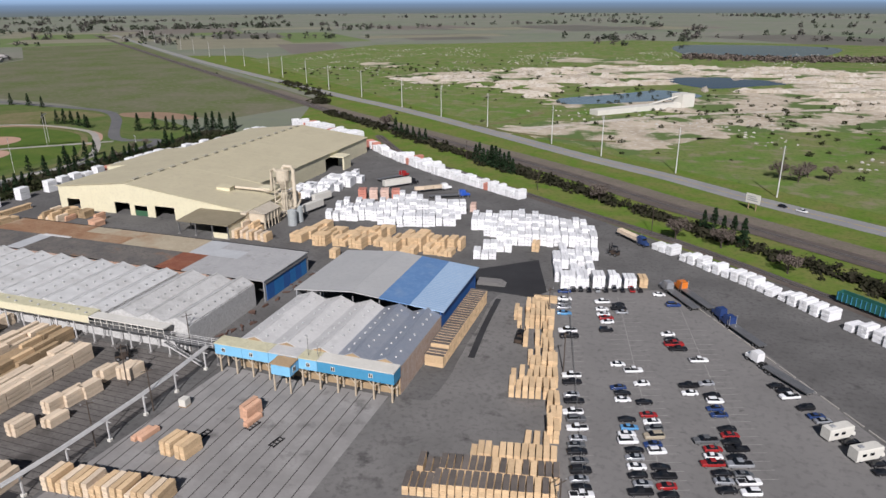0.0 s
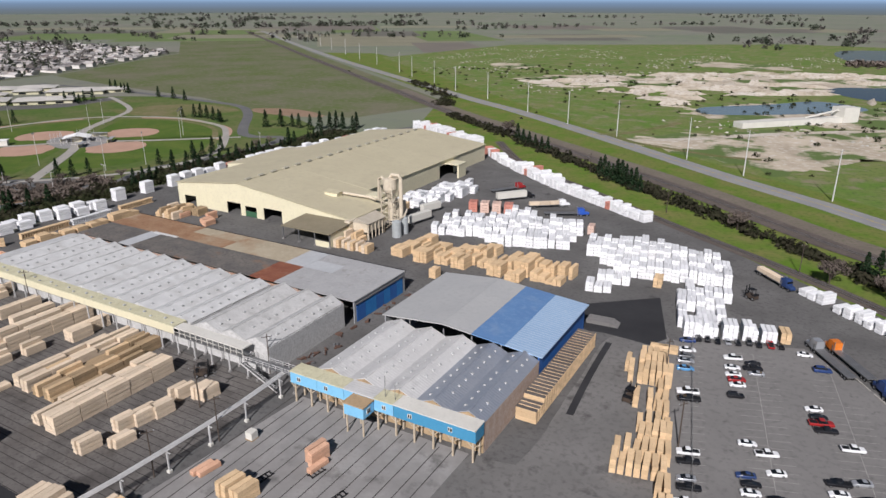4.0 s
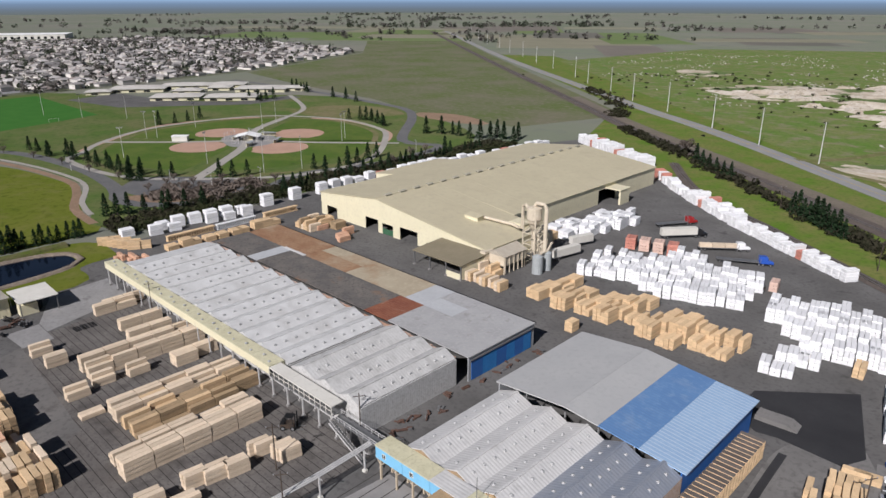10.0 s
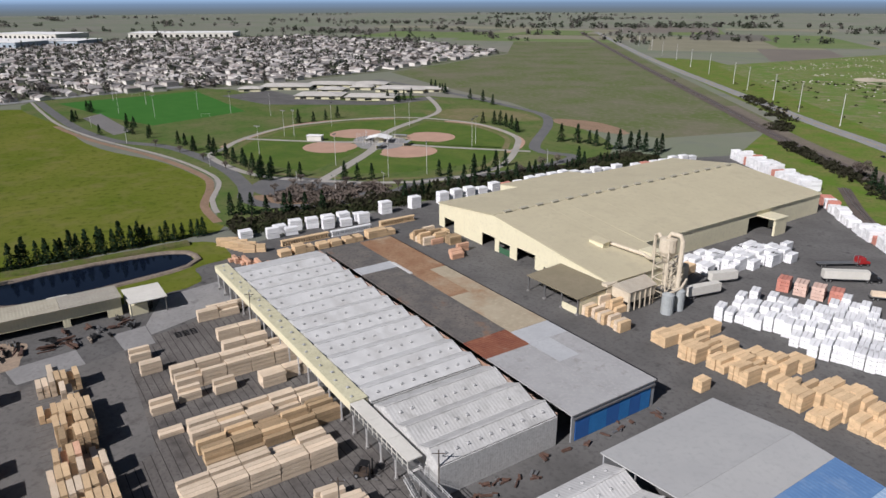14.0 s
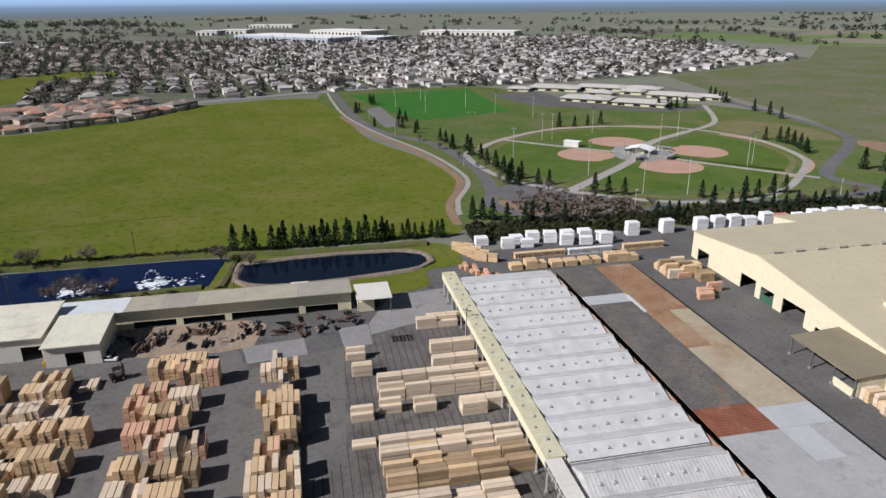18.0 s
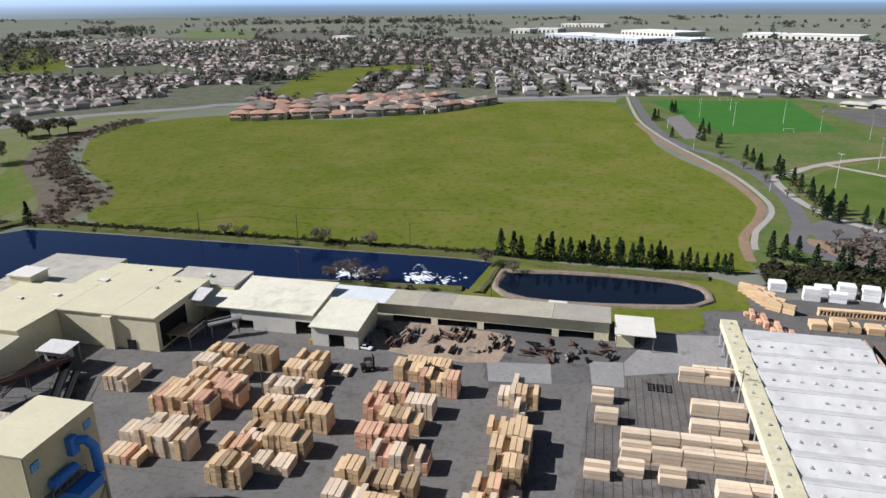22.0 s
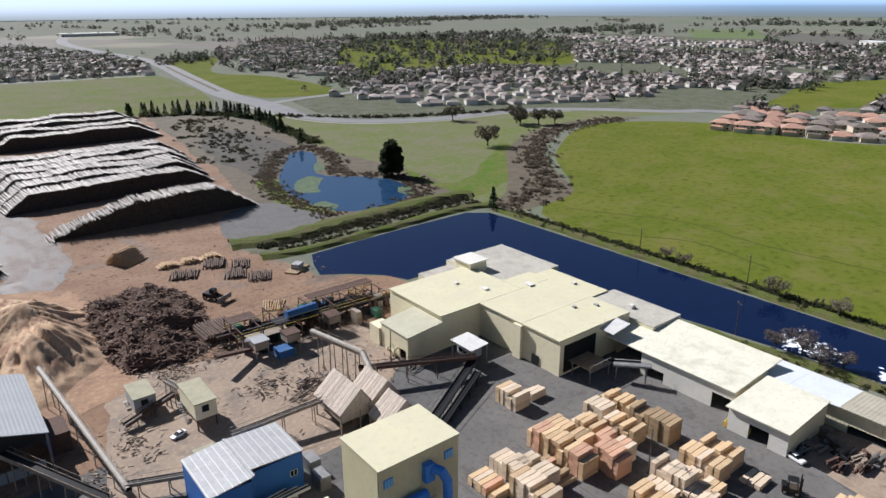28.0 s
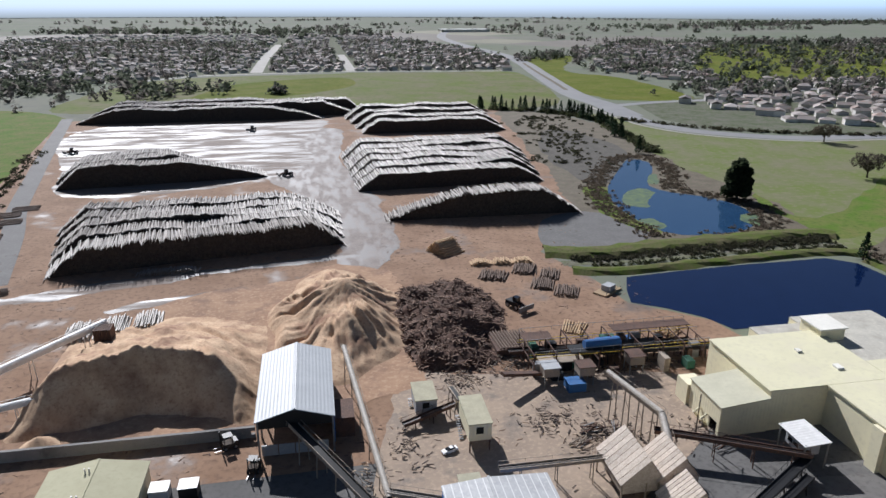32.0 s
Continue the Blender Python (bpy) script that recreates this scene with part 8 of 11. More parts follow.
def forklift(x, y, turn, m=None):
    t = thing("forklift", "dark lumber forklift with a raised mast on the asphalt", "forklift", "forklifts in the yard", at=(x, y, 0.06), turn=turn)
    m = m or mat("machine_dark", (0.07, 0.05, 0.035), (0.045, 0.035, 0.03), big=1, fine=0.3)
    Geo().box(-1.9, -1.0, 0.5, 1.2, 1.0, 1.5).part("body", m, t)
    Geo().box(-1.9, -1.0, 1.5, -1.0, 1.0, 1.9).part("counterweight", M_BLACK, t)
    g = Geo()
    for a in (-0.8, 0.9):
        for b in (-0.85, 0.85):
            g.box(a - 0.06, b - 0.06, 1.5, a + 0.06, b + 0.06, 3.2)
    g.box(-0.95, -0.95, 3.2, 1.05, 0.95, 3.3)
    g.part("cab_frame", M_BLACK, t)
    for s in (-0.7, 0.7):
        Geo().box(1.4, s - 0.1, 0.2, 1.65, s + 0.1, 4.2).part("mast_rail", M_BLACK, t)
        Geo().box(1.65, s - 0.1, 0.25, 3.2, s + 0.1, 0.35).part("fork", M_STEEL, t)
    for xx in (-1.3, 0.9):
        for s in (-1.05, 1.05):
            wheel_parts(t, xx, s, 0.55)


for x, y, a in ((-127.5, 121.6, 40), (-83.0, 271.5, 200), (-16.5, 238, 150), (-226, 187.5, 20), (-236, 103, 60), (-206, 34, 120), (-33.5, 162.4, 80)):
    forklift(x, y, a)
vehicle("p", "white", -217.0, 29.4, 80)
vehicle("s", "white", -116.4, -62.4, 20)

# ---- log decks ----
lrng = random.Random(21)


M_LOG_ONE = mat("single_log_wood", (0.25, 0.225, 0.20), (0.17, 0.148, 0.13), (0.34, 0.315, 0.29), big=2.0, fine=0.4, rough=0.6, bump=0.4, rand=0.45, spec=0.4)
LOG_MESHES = {}


def log_mesh(k):
    """A slightly crooked log of unit length and radius along x."""
    if k not in LOG_MESHES:
        r = random.Random(k)
        LOG_MESHES[k] = Geo().tube([(0, 0, 0), (0.35, r.uniform(-0.2, 0.2), r.uniform(-0.15, 0.15)), (0.7, r.uniform(-0.2, 0.2), r.uniform(-0.15, 0.15)), (1, 0, 0)], [1.0, 0.95, 0.88, 0.78], 7).mesh("log", M_LOG_ONE)
    return LOG_MESHES[k]


def log_row(parent, a, b, length, height, slope_a=9.0, slope_b=9.0, uneven=1.9, seed=0, single=False):
    """A row of stacked logs: the pile runs from a to b on the plan, the logs lie square to it over the given length behind that line."""
    r = random.Random(seed)
    a, b = Vector((*a, 0)), Vector((*b, 0))
    d, n = (b - a).normalized(), (b - a).length
    back = Vector((d.y, -d.x, 0)) if (d.y * 0 - d.x * -1) > 0 else Vector((-d.y, d.x, 0))
    if back.y > 0:
        back = -back

    def top(s):
        h = min(1.0, s / slope_a, (n - s) / slope_b)
        return max(0.3, height * min(1.0, max(0.0, h)) ** 0.8 + uneven * (noise.noise((s * 0.045, seed * 3.1, 0)) + 0.35 * noise.noise((s * 0.3, seed, 5))))

    # core, in the dark colour that carries the face's shade
    g = Geo()
    steps = max(8, int(n / 2.2))
    ss = [n * i / steps for i in range(steps + 1)]
    v = []
    for s in ss:
        p = a + d * s
        for off, z in ((0.4, 0.0), (0.4, top(s) - 0.25), (length - 0.4, top(s) - 0.25), (length - 0.4, 0.0)):
            q = p + back * off
            v.append((q.x, q.y, z))
    f = [(4 * i + k, 4 * i + k + 1, 4 * i + k + 5, 4 * i + k + 4) for i in range(steps) for k in range(3)]
    f += [(0, 1, 2, 3), tuple(4 * steps + k for k in (3, 2, 1, 0))]
    g.add(v, f)
    core = g.part("log_core", M_LOG_SHADED, parent)
    # logs lying on top
    g = Geo()
    s = 0.2
    while s < n:
        rad = r.uniform(0.2, 0.36)
        h = top(s) - 0.15 + r.uniform(-0.1, 0.22)
        o0, o1 = r.uniform(-0.9, 0.4), length - r.uniform(-1.4, 0.6)
        skew = r.gauss(0, 0.55)
        p, q = a + d * s + back * o0, a + d * (s + skew) + back * o1
        tip = (q.x, q.y, h + r.uniform(-0.25, 0.2))
        if single:
            axis = Vector(tip) - Vector((p.x, p.y, h))
            place = Matrix.Translation((p.x, p.y, h)) @ axis.to_track_quat("X", "Z").to_matrix().to_4x4() @ Matrix.Diagonal((axis.length, rad, rad, 1))
            link("log", log_mesh(r.randrange(4)), parent, place)
        else:
            g.tube([(p.x, p.y, h), tip], [rad, rad * 0.8], 5)
        s += rad * 1.75 + 0.06
    if not single:
        tops = g.part("top_layer", M_LOG, parent)
        tops["kind"] = "stuff"
    # butts that stand proud of the face, in the same shade-dark colour
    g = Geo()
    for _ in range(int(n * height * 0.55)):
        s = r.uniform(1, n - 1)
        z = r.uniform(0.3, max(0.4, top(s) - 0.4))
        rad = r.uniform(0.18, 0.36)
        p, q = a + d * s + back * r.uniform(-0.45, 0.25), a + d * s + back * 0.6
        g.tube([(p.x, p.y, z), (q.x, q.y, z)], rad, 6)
    butts = g.part("face_layer", M_LOG_SHADED, parent)
    butts["kind"] = "stuff"


def log_deck(label, rows, near=False):
    t = thing("log_deck", label, "log pile", "log decks")
    for k, (a, b, length, h, sa, sb) in enumerate(rows):
        log_row(t, a, b, length, h, sa, sb, seed=lrng.randint(1, 999), single=k == 0 and near)
    return t


log_deck("huge deck of stacked grey logs with a dark face", [((-101, -204.5 - 9.4 * k), (5 + 3.0 * k, -185 - 12.4 * k), 9.3, 10.4 + 0.35 * (k % 3), 14 + 2 * k, 13) for k in range(5)], True)
log_deck("long deck of stacked logs beyond the mud lane", [((-64, -326), (42, -313), 12, 11.2, 44, 12), ((-46, -339), (46, -327), 12, 11.6, 32, 14), ((-30, -352), (48, -341), 12, 10.6, 22, 14)])
log_deck("far long deck of logs at the yard's end", [((-100, -528), (94, -526), 14, 10.5, 44, 28), ((-128, -546), (92, -543), 14, 11.5, 30, 22), ((-134, -564), (88, -562), 14, 11.8, 14, 18)])
log_deck("broad deck of grey logs in terraced rows", [((-214 - 2.2 * k, -292 - 15.6 * k), (-112 + 1.0 * k, -285 - 15.8 * k), 12.5, 9.2 + 0.25 * k, 16, 12) for k in range(6)])
log_deck("curved single row deck of brown logs", [((-212, -231), (-120, -232), 8.5, 12.6, 20, 36)], True)
log_deck("terraced log deck in the far corner", [((-236 - 1.5 * k, -450 - 25 * k), (-126 + 3 * k, -451 - 23 * k), 13, 9.5 + 0.4 * k, 18, 14) for k in range(4)])


def loose_logs(label, cx, cy, w, l, turn, n, layers=2, m=None, length=None, name="log_bunk", lift=0.55):
    """A low heap of logs lying side by side."""
    t = thing(name, label, "log pile", "loose log piles", at=(cx, cy, 0.05), turn=turn)
    r = random.Random(int(cx * 7 + cy))
    for layer in range(layers):
        for k in range(max(2, n - 3 * layer)):
            rad = r.uniform(0.2, 0.34)
            y = (k - (n - 3 * layer) / 2) * w / n
            ll = (length or l) / 2 * r.uniform(0.85, 1.0)
            o, sk = r.uniform(-0.5, 0.5), r.uniform(-0.35, 0.35)
            Geo().tube([(-ll + o, y - sk, rad + layer * lift), (ll + o, y + sk, rad + layer * lift + r.uniform(0, 0.12))], [rad, rad * 0.8], 6).part("log", m or M_LOG, t)
    return t


PALE_LOG = mat("fresh_log_wood", (0.5, 0.36, 0.22), (0.42, 0.28, 0.16), (0.56, 0.42, 0.28), big=2, fine=0.4)
DARK_LOG = mat("dark_log_bark", (0.13, 0.09, 0.07), (0.18, 0.13, 0.10), (0.09, 0.065, 0.05), big=2, fine=0.4)
for k in range(3):
    loose_logs("row of long logs standing close on bearers", -20.5 - 9 * k, -137 - 2.6 * k, 8.5, 12, 96, 14, 3)
loose_logs("tall heap of pale fresh logs by the lane", -139, -189, 12, 11, 35, 22, 7, PALE_LOG, lift=0.72)
for k in range(3):
    loose_logs("bunk of cut logs with pale ends", -150 - 8.0 * k, -173 + 0.5 * k, 8.2, 4.6, 86, 14, 3, PALE_LOG)
for x, y, w in ((-151.5, -160, 10), (-164.5, -164, 9), (-172.0, -158, 7), (-166.5, -149.5, 8), (-172.5, -142, 8.5)):
    loose_logs("bunk of dark barked logs", x, y, w, 9.5, 68, int(w * 1.5), 2, DARK_LOG)
loose_logs("scattered peeled logs on the dirt", -165, -115, 7, 9, 60, 9, 1, PALE_LOG)
loose_logs("scattered peeled logs on the dirt", -192, -108, 6, 8, 35, 10, 2, PALE_LOG)
loose_logs("low stack of logs near the deck face", -37, -183.5, 22, 5, 92, 26, 3, M_LOG, 4.5)
for k in range(5):
    loose_logs("old logs lying beside the track", 44 + 4.5 * (k % 2), -236 - 11 * k, 9, 12, 12, 9, 1, DARK_LOG)
for k in range(3):
    loose_logs("old logs lying beside the track", 18 + 7.5 * k, -172 - 3 * k, 7, 12, 20, 9, 2, DARK_LOG)


# ---- heaps of sawdust and bark ----
def heap(name, label, category, x0, y0, x1, y1, height_at, m, step=1.0, kind=""):
    nx, ny = int((x1 - x0) / step), int((y1 - y0) / step)
    v = [(x0 + i * step, y0 + j * step, height_at(x0 + i * step, y0 + j * step)) for j in range(ny + 1) for i in range(nx + 1)]
    f = []
    for j in range(ny):
        for i in range(nx):
            k = j * (nx + 1) + i
            q = (k, k + 1, k + nx + 2, k + nx + 1)
            if max(v[p][2] for p in q) > 0.02:
                f.append(q)
    me = quad_mesh(name, v, f, m)
    for p in me.polygons:
        p.use_smooth = True
    return tagged(new(name, me), label, category, kind=kind)


def big_heap(x, y):
    # a long heap with a steep cut face towards +y and a soft ribbed back
    u = (x + 47) / 28.0
    ridge = -96.5 + 2.2 * math.sin(x * 0.16) + 3.0 * noise.noise((x * 0.12, 0.0, 6)) + 9.0 * max(0.0, abs(u) - 0.62)
    top = 13.0 * max(0.0, 1 - abs(u) ** 3.4) * (1 + 0.22 * noise.noise((x * 0.09, 3.0, 2)))
    if y > ridge:
        d = (y - ridge) / 10.0
        h = top * max(0.0, 1 - d) ** 1.0
        h += 0.9 * (0.3 - abs(noise.noise((x * 0.4, y * 0.06, 4)))) * min(1.0, h / 2)
    else:
        h = top * max(0.0, 1 - (ridge - y) / 46.0) ** 1.25
        p, q = x + 0.6 * y + 5 * noise.noise((x * 0.05, y * 0.05, 1)), 0.6 * x - y
        h += (2.6 * (0.28 - abs(noise.noise((p * 0.17, q * 0.035, 8)))) + 1.1 * (0.25 - abs(noise.noise((p * 0.5, q * 0.06, 9))))) * min(1.0, h / 2.5)
    return h + (1.1 * noise.noise((x * 0.14, y * 0.14, 0)) + 0.25 * noise.noise((x * 0.8, y * 0.8, 3))) * min(1, h) - 0.05


def second_heap(x, y):
    # an uneven mound of tipped loads, with sharp ribs and wheel tracks running down its sides
    u, w = (x + 96) / 20.5, (y + 136) / 38.0
    u, w = u + 0.16 * noise.noise((x * 0.06, y * 0.06, 3)), w + 0.12 * noise.noise((x * 0.07, y * 0.07, 8))
    r = math.sqrt(u * u + w * w)
    a = math.atan2(w, u)
    h = 12.0 * max(0.0, 1 - r) ** 0.75 * (0.82 + 0.55 * noise.noise((x * 0.075, y * 0.06, 5)))
    crest = abs((x + 100) + 0.16 * (y + 120) + 4.0 * math.sin(y * 0.09)) / 18.0
    h = min(h, 10.6 * max(0.0, 1 - crest ** 1.3) + 2.4)
    c, s = math.cos(a), math.sin(a)
    ribs = 3.2 * (0.26 - abs(noise.noise((c * 3.6, s * 3.6, 0.7 * r)))) + 1.9 * (0.25 - abs(noise.noise((c * 9, s * 9, 1.2 * r + 3)))) + 0.9 * (0.25 - abs(noise.noise((c * 24, s * 24, 2 * r))))
    h += ribs * min(1, h / 3) * min(1, r * 2.4)
    cut = math.hypot((x + 86) / 7.5, (y + 143) / 6.5)
    if cut < 1:
        h -= 4.0 * (1 - cut) ** 0.7
    return max(-0.05, h + 0.5 * noise.noise((x * 0.3, y * 0.3, 7)) * min(1, h) - 0.05)


def bark_pile(x, y):
    u, w = (x + 127.5) / 16.5, (y + 126) / 35.0
    u, w = u + 0.28 * noise.noise((x * 0.08, y * 0.08, 1)), w + 0.25 * noise.noise((x * 0.08, y * 0.08, 6))
    h = 5.6 * max(0.0, 1 - (u * u + w * w)) ** 0.7 * (0.75 + 0.8 * noise.noise((x * 0.09, y * 0.09, 9)))
    return h + (1.6 * noise.noise((x * 0.2, y * 0.2, 2)) + 0.9 * noise.noise((x * 0.7, y * 0.7, 4))) * min(1, h) - 0.05


heap("sawdust_mound", "great pale sawdust heap with a steep dark face", "sawdust heap", -79, -152, -17, -78, big_heap, M_SAWDUST, 0.6)
heap("sawdust_mound", "ridged golden sawdust mound cut by tracks", "sawdust heap", -121, -180, -70, -92, second_heap, M_SAWDUST, 0.6)
heap("bark_mound", "dark tangled heap of bark and log waste", "bark heap", -149, -168, -106, -88, bark_pile, M_BARKHEAP, 0.7)
heap("chip_cone", "small cone of pale chips by the block wall", "sawdust heap", -33, -84, -23, -76, lambda x, y: 2.8 * max(0.0, 1 - math.hypot(x + 28, y + 80) / 4.2) - 0.02, M_SAWDUST, 0.5)


def waste_sticks():
    g = Geo()
    r = random.Random(5)
    for _ in range(2600):
        x, y = r.uniform(-148, -107), r.uniform(-167, -89)
        h = bark_pile(x, y)
        if h < 0.1:
            continue
        a, t, l = r.uniform(0, 6.28), r.uniform(-0.35, 0.5), r.uniform(0.8, 3.4)
        dx, dy, dz = math.cos(a) * math.cos(t) * l / 2, math.sin(a) * math.cos(t) * l / 2, math.sin(t) * l / 2
        z = h + 0.2
        g.beam((x - dx, y - dy, z - dz), (x + dx, y + dy, z + dz), r.uniform(0.12, 0.4), r.uniform(0.06, 0.25))
    ob = g.part("log_waste", mat("broken_wood", (0.16, 0.095, 0.065), (0.10, 0.06, 0.044), (0.30, 0.215, 0.15), big=2, fine=0.3, rand=0.45, island=True))
    tagged(ob, "broken slabs and bark strewn over the heap", "wood waste", kind="stuff")
    g = Geo()
    for _ in range(1400):
        x, y = r.uniform(-200, 40), r.uniform(-215, -62)
        if -112 < x < -20 and y < -80 or x < -188 and y > -95:
            continue
        a, l = r.uniform(0, 6.28), r.uniform(0.3, 1.8)
        g.beam((x, y, 0.1), (x + l * math.cos(a), y + l * math.sin(a), 0.12), r.uniform(0.08, 0.3), 0.08)
    tagged(g.part("bark_litter", MATS["broken_wood"]), "bark litter and sticks on the dirt", "litter", kind="stuff")


waste_sticks()


# ---- block wall, sheds and conveyors ----
def block_wall(x0, x1, y, courses):
    t = thing("block_wall", "grey concrete block retaining wall before the heap", "wall")
    me = Geo().box(0, -0.38, 0, 1.84, 0.38, 0.9).mesh("block", M_CONC)
    for c in range(courses):
        x = x0 + (0.92 if c % 2 else 0)
        while x < x1:
            link("block", me, t, pose(x, y + lrng.uniform(-0.04, 0.04), 0.04 + c * 0.92))
            x += 1.88


block_wall(-14, 40, -76.2, 2)
block_wall(-74.5, -14, -75.6, 3)


def conveyor(label, a, b, width=1.4, depth=0.8, legs=3, m=None, rails=True, z0=0.0, hood=False, name="conveyor"):
    t = thing(name, label, "conveyor", "conveyors of the mill")
    a, b = Vector(a), Vector(b)
    m = m or M_STEEL
    Geo().beam(a, b, width, 0.2).part("belt", M_BLACK, t)
    d = (b - a).normalized()
    s = d.cross(Vector((0, 0, 1))).normalized() * width / 2
    for k in (-1, 1):
        Geo().beam(a + s * k, b + s * k, 0.15, depth).part("side_frame", m, t)
        if rails:
            g = Geo().beam(a + s * k * 1.5 + Vector((0, 0, 1.1)), b + s * k * 1.5 + Vector((0, 0, 1.1)), 0.07)
            n = max(3, int((b - a).length / 2.5))
            for i in range(n + 1):
                p = a.lerp(b, i / n) + s * k * 1.5
                g.beam(p, p + Vector((0, 0, 1.1)), 0.06)
            g.part("railing", m, t)
    if hood:
        g = Geo()
        n = 10
        ring = [(math.cos(math.pi * i / n), math.sin(math.pi * i / n)) for i in range(n + 1)]
        v = []
        for p in (a, b):
            v += [tuple(p + s * c * 1.1 + Vector((0, 0, 0.2 + sn * width * 0.5))) for c, sn in ring]
        g.add(v, [(i, i + 1, n + 2 + i, n + 1 + i) for i in range(n)])
        g.part("hood", mat("dusty_hood", (0.36, 0.33, 0.29), (0.29, 0.26, 0.225), (0.43, 0.4, 0.36), big=2, fine=0.4, rough=0.6) if m is M_DUSTY else M_GALV, t)
    for i in range(legs):
        p = a.lerp(b, (i + 0.6) / legs)
        if p.z > 1.0:
            g = Geo()
            for k in (-1, 1):
                g.beam(p + s * k, (p.x + s.x * k * 1.4, p.y + s.y * k * 1.4, z0), 0.2)
            g.beam((p.x - s.x * 1.2, p.y - s.y * 1.2, z0 + p.z * 0.45), (p.x + s.x * 1.1, p.y + s.y * 1.1, p.z * 0.8), 0.1)
            g.part("trestle", m, t)
    return t


M_DUSTY = mat("dusty_steel", (0.30, 0.25, 0.20), (0.24, 0.2, 0.16), (0.36, 0.3, 0.23), big=2, fine=0.4, rough=0.75)
conveyor("long inclined conveyor from the chip shed", (-83.2, -67.4, 8.0), (-97.5, -47.0, 2.6), 1.8, 0.9, 4, M_DUSTY)
conveyor("steel blow pipe conveyor rising to the sawdust mound", (-101.6, -46.5, 2.6), (-95.6, -97.5, 9.4), 1.1, 0.7, 5, M_DUSTY, hood=True)
conveyor("grey chip conveyor leading to the heap", (10, -82, 4.5), (-30.5, -128.0, 7.2), 2.0, 1.0, 4, M_GALV, hood=True)
conveyor("short chip conveyor over the block wall", (8, -86, 2.2), (-24, -92.6, 4.6), 1.6, 0.9, 3, M_GALV, hood=True)
Geo_box = thing("head_house", "rusty conveyor head house above the heap", "shed")
for k in range(7):
    Geo().box(-33.2 + 0.66 * k, -126.4, 1.5 if k in (0, 6) else 4.4, -32.7 + 0.66 * k, -122.0, 7.6).part("panel", M_RUST, Geo_box)
conveyor("bark conveyor across the dirt yard", (-112, -43.2, 3.4), (-101.5, -48.0, 3.2), 1.4, 0.8, 2, M_DUSTY)
conveyor("bark conveyor across the dirt yard", (-124.0, -49.5, 4.2), (-146.0, -47.5, 5.6), 1.4, 0.8, 3, M_DUSTY)
conveyor("covered chip conveyor on a trestle", (-155.6, -70.6, 11.0), (-160.6, -53.8, 10.0), 1.4, 0.9, 4, M_DUSTY, hood=True)
conveyor("covered chip conveyor on a trestle", (-160.6, -53.6, 9.9), (-155.6, -35.4, 5.6), 1.4, 0.9, 3, M_DUSTY, hood=True)
conveyor("dark lumber conveyor on trestle legs", (-160.0, -55.0, 5.4), (-188.5, -42.0, 4.6), 1.6, 0.9, 4, M_RUST)
conveyor("dark ground conveyor to the tower", (-188.0, -42.6, 3.4), (-163.4, -29.2, 1.4), 2.0, 0.8, 4, M_BLACK)
conveyor("dark ground conveyor to the tower", (-186.0, -38.4, 2.4), (-166.0, -27.6, 1.2), 1.6, 0.7, 4, M_BLACK)
conveyor("bark conveyor beside the hopper", (-107.5, -72.0, 1.6), (-120.5, -76.6, 3.0), 1.4, 0.8, 3, M_RUST)
conveyor("bark conveyor beside the hopper", (-120.8, -84.5, 2.8), (-121.0, -73.5, 5.6), 1.3, 0.7, 3, M_DUSTY)
conveyor("dark log feed conveyor by the debarker", (-146, -95.6, 3.4), (-196, -92.6, 3.2), 2.4, 1.0, 9, M_BLACK)
conveyor("dark log feed conveyor by the debarker", (-140, -99.6, 2.8), (-192, -97.6, 2.6), 2.2, 1.0, 9, M_RUST)
for k in range(3):
    conveyor("blue-grey feed screw beside the metal roof shed", (-100 - 1.4 * k, -24.6, 2.6), (-130 + 2.0 * k, -25.4 - 0.8 * k, 2.6), 0.9, 0.6, 4, M_GALV, rails=False)


def chip_shed():
    t = thing("chip_shed", "tall open shed with a bright white metal roof", "shed")
    white = mat("bright_metal_roof", (0.37, 0.385, 0.40), (0.33, 0.345, 0.36), big=6, fine=1.0, rough=0.5, ribs=("X", 0.8))
    gable_x(t, white, -92.3, -83.9, -75.4, -97.4, -66.8, 9.2, 11.8, 9.2, 0.2)
    gable_end(t, M_BLACK, -67.2, -92, -83.9, -75.8, 9.0, 11.6, 9.0, 7.4)
    gable_end(t, M_BLACK, -97.0, -92, -83.9, -75.8, 9.0, 11.6, 9.0, 0.0)
    for y in (-67.2, -74.6, -82, -89.5, -97):
        for x in (-91.8, -76.0):
            Geo().box(x - 0.2, y - 0.2, 0, x + 0.2, y + 0.2, 9.0).part("post", M_STEEL, t)
    wall_run(t, M_BLUE, (-92.0, -97), (-92.0, -67.4), 2.2, 8.9, name="side_wall", label="dark blue metal side wall")
    for k in range(4):
        Geo().box(-90.6 + 3.6 * k, -68.2, 0.05, -87.2 + 3.6 * k, -67.9, 2.6).part("low_panel", M_GREY_ROOF, t)
    Geo().box(-96.6, -80, 0, -92.4, -72, 5.0).part("lean_to", M_RUST, t)


chip_shed()


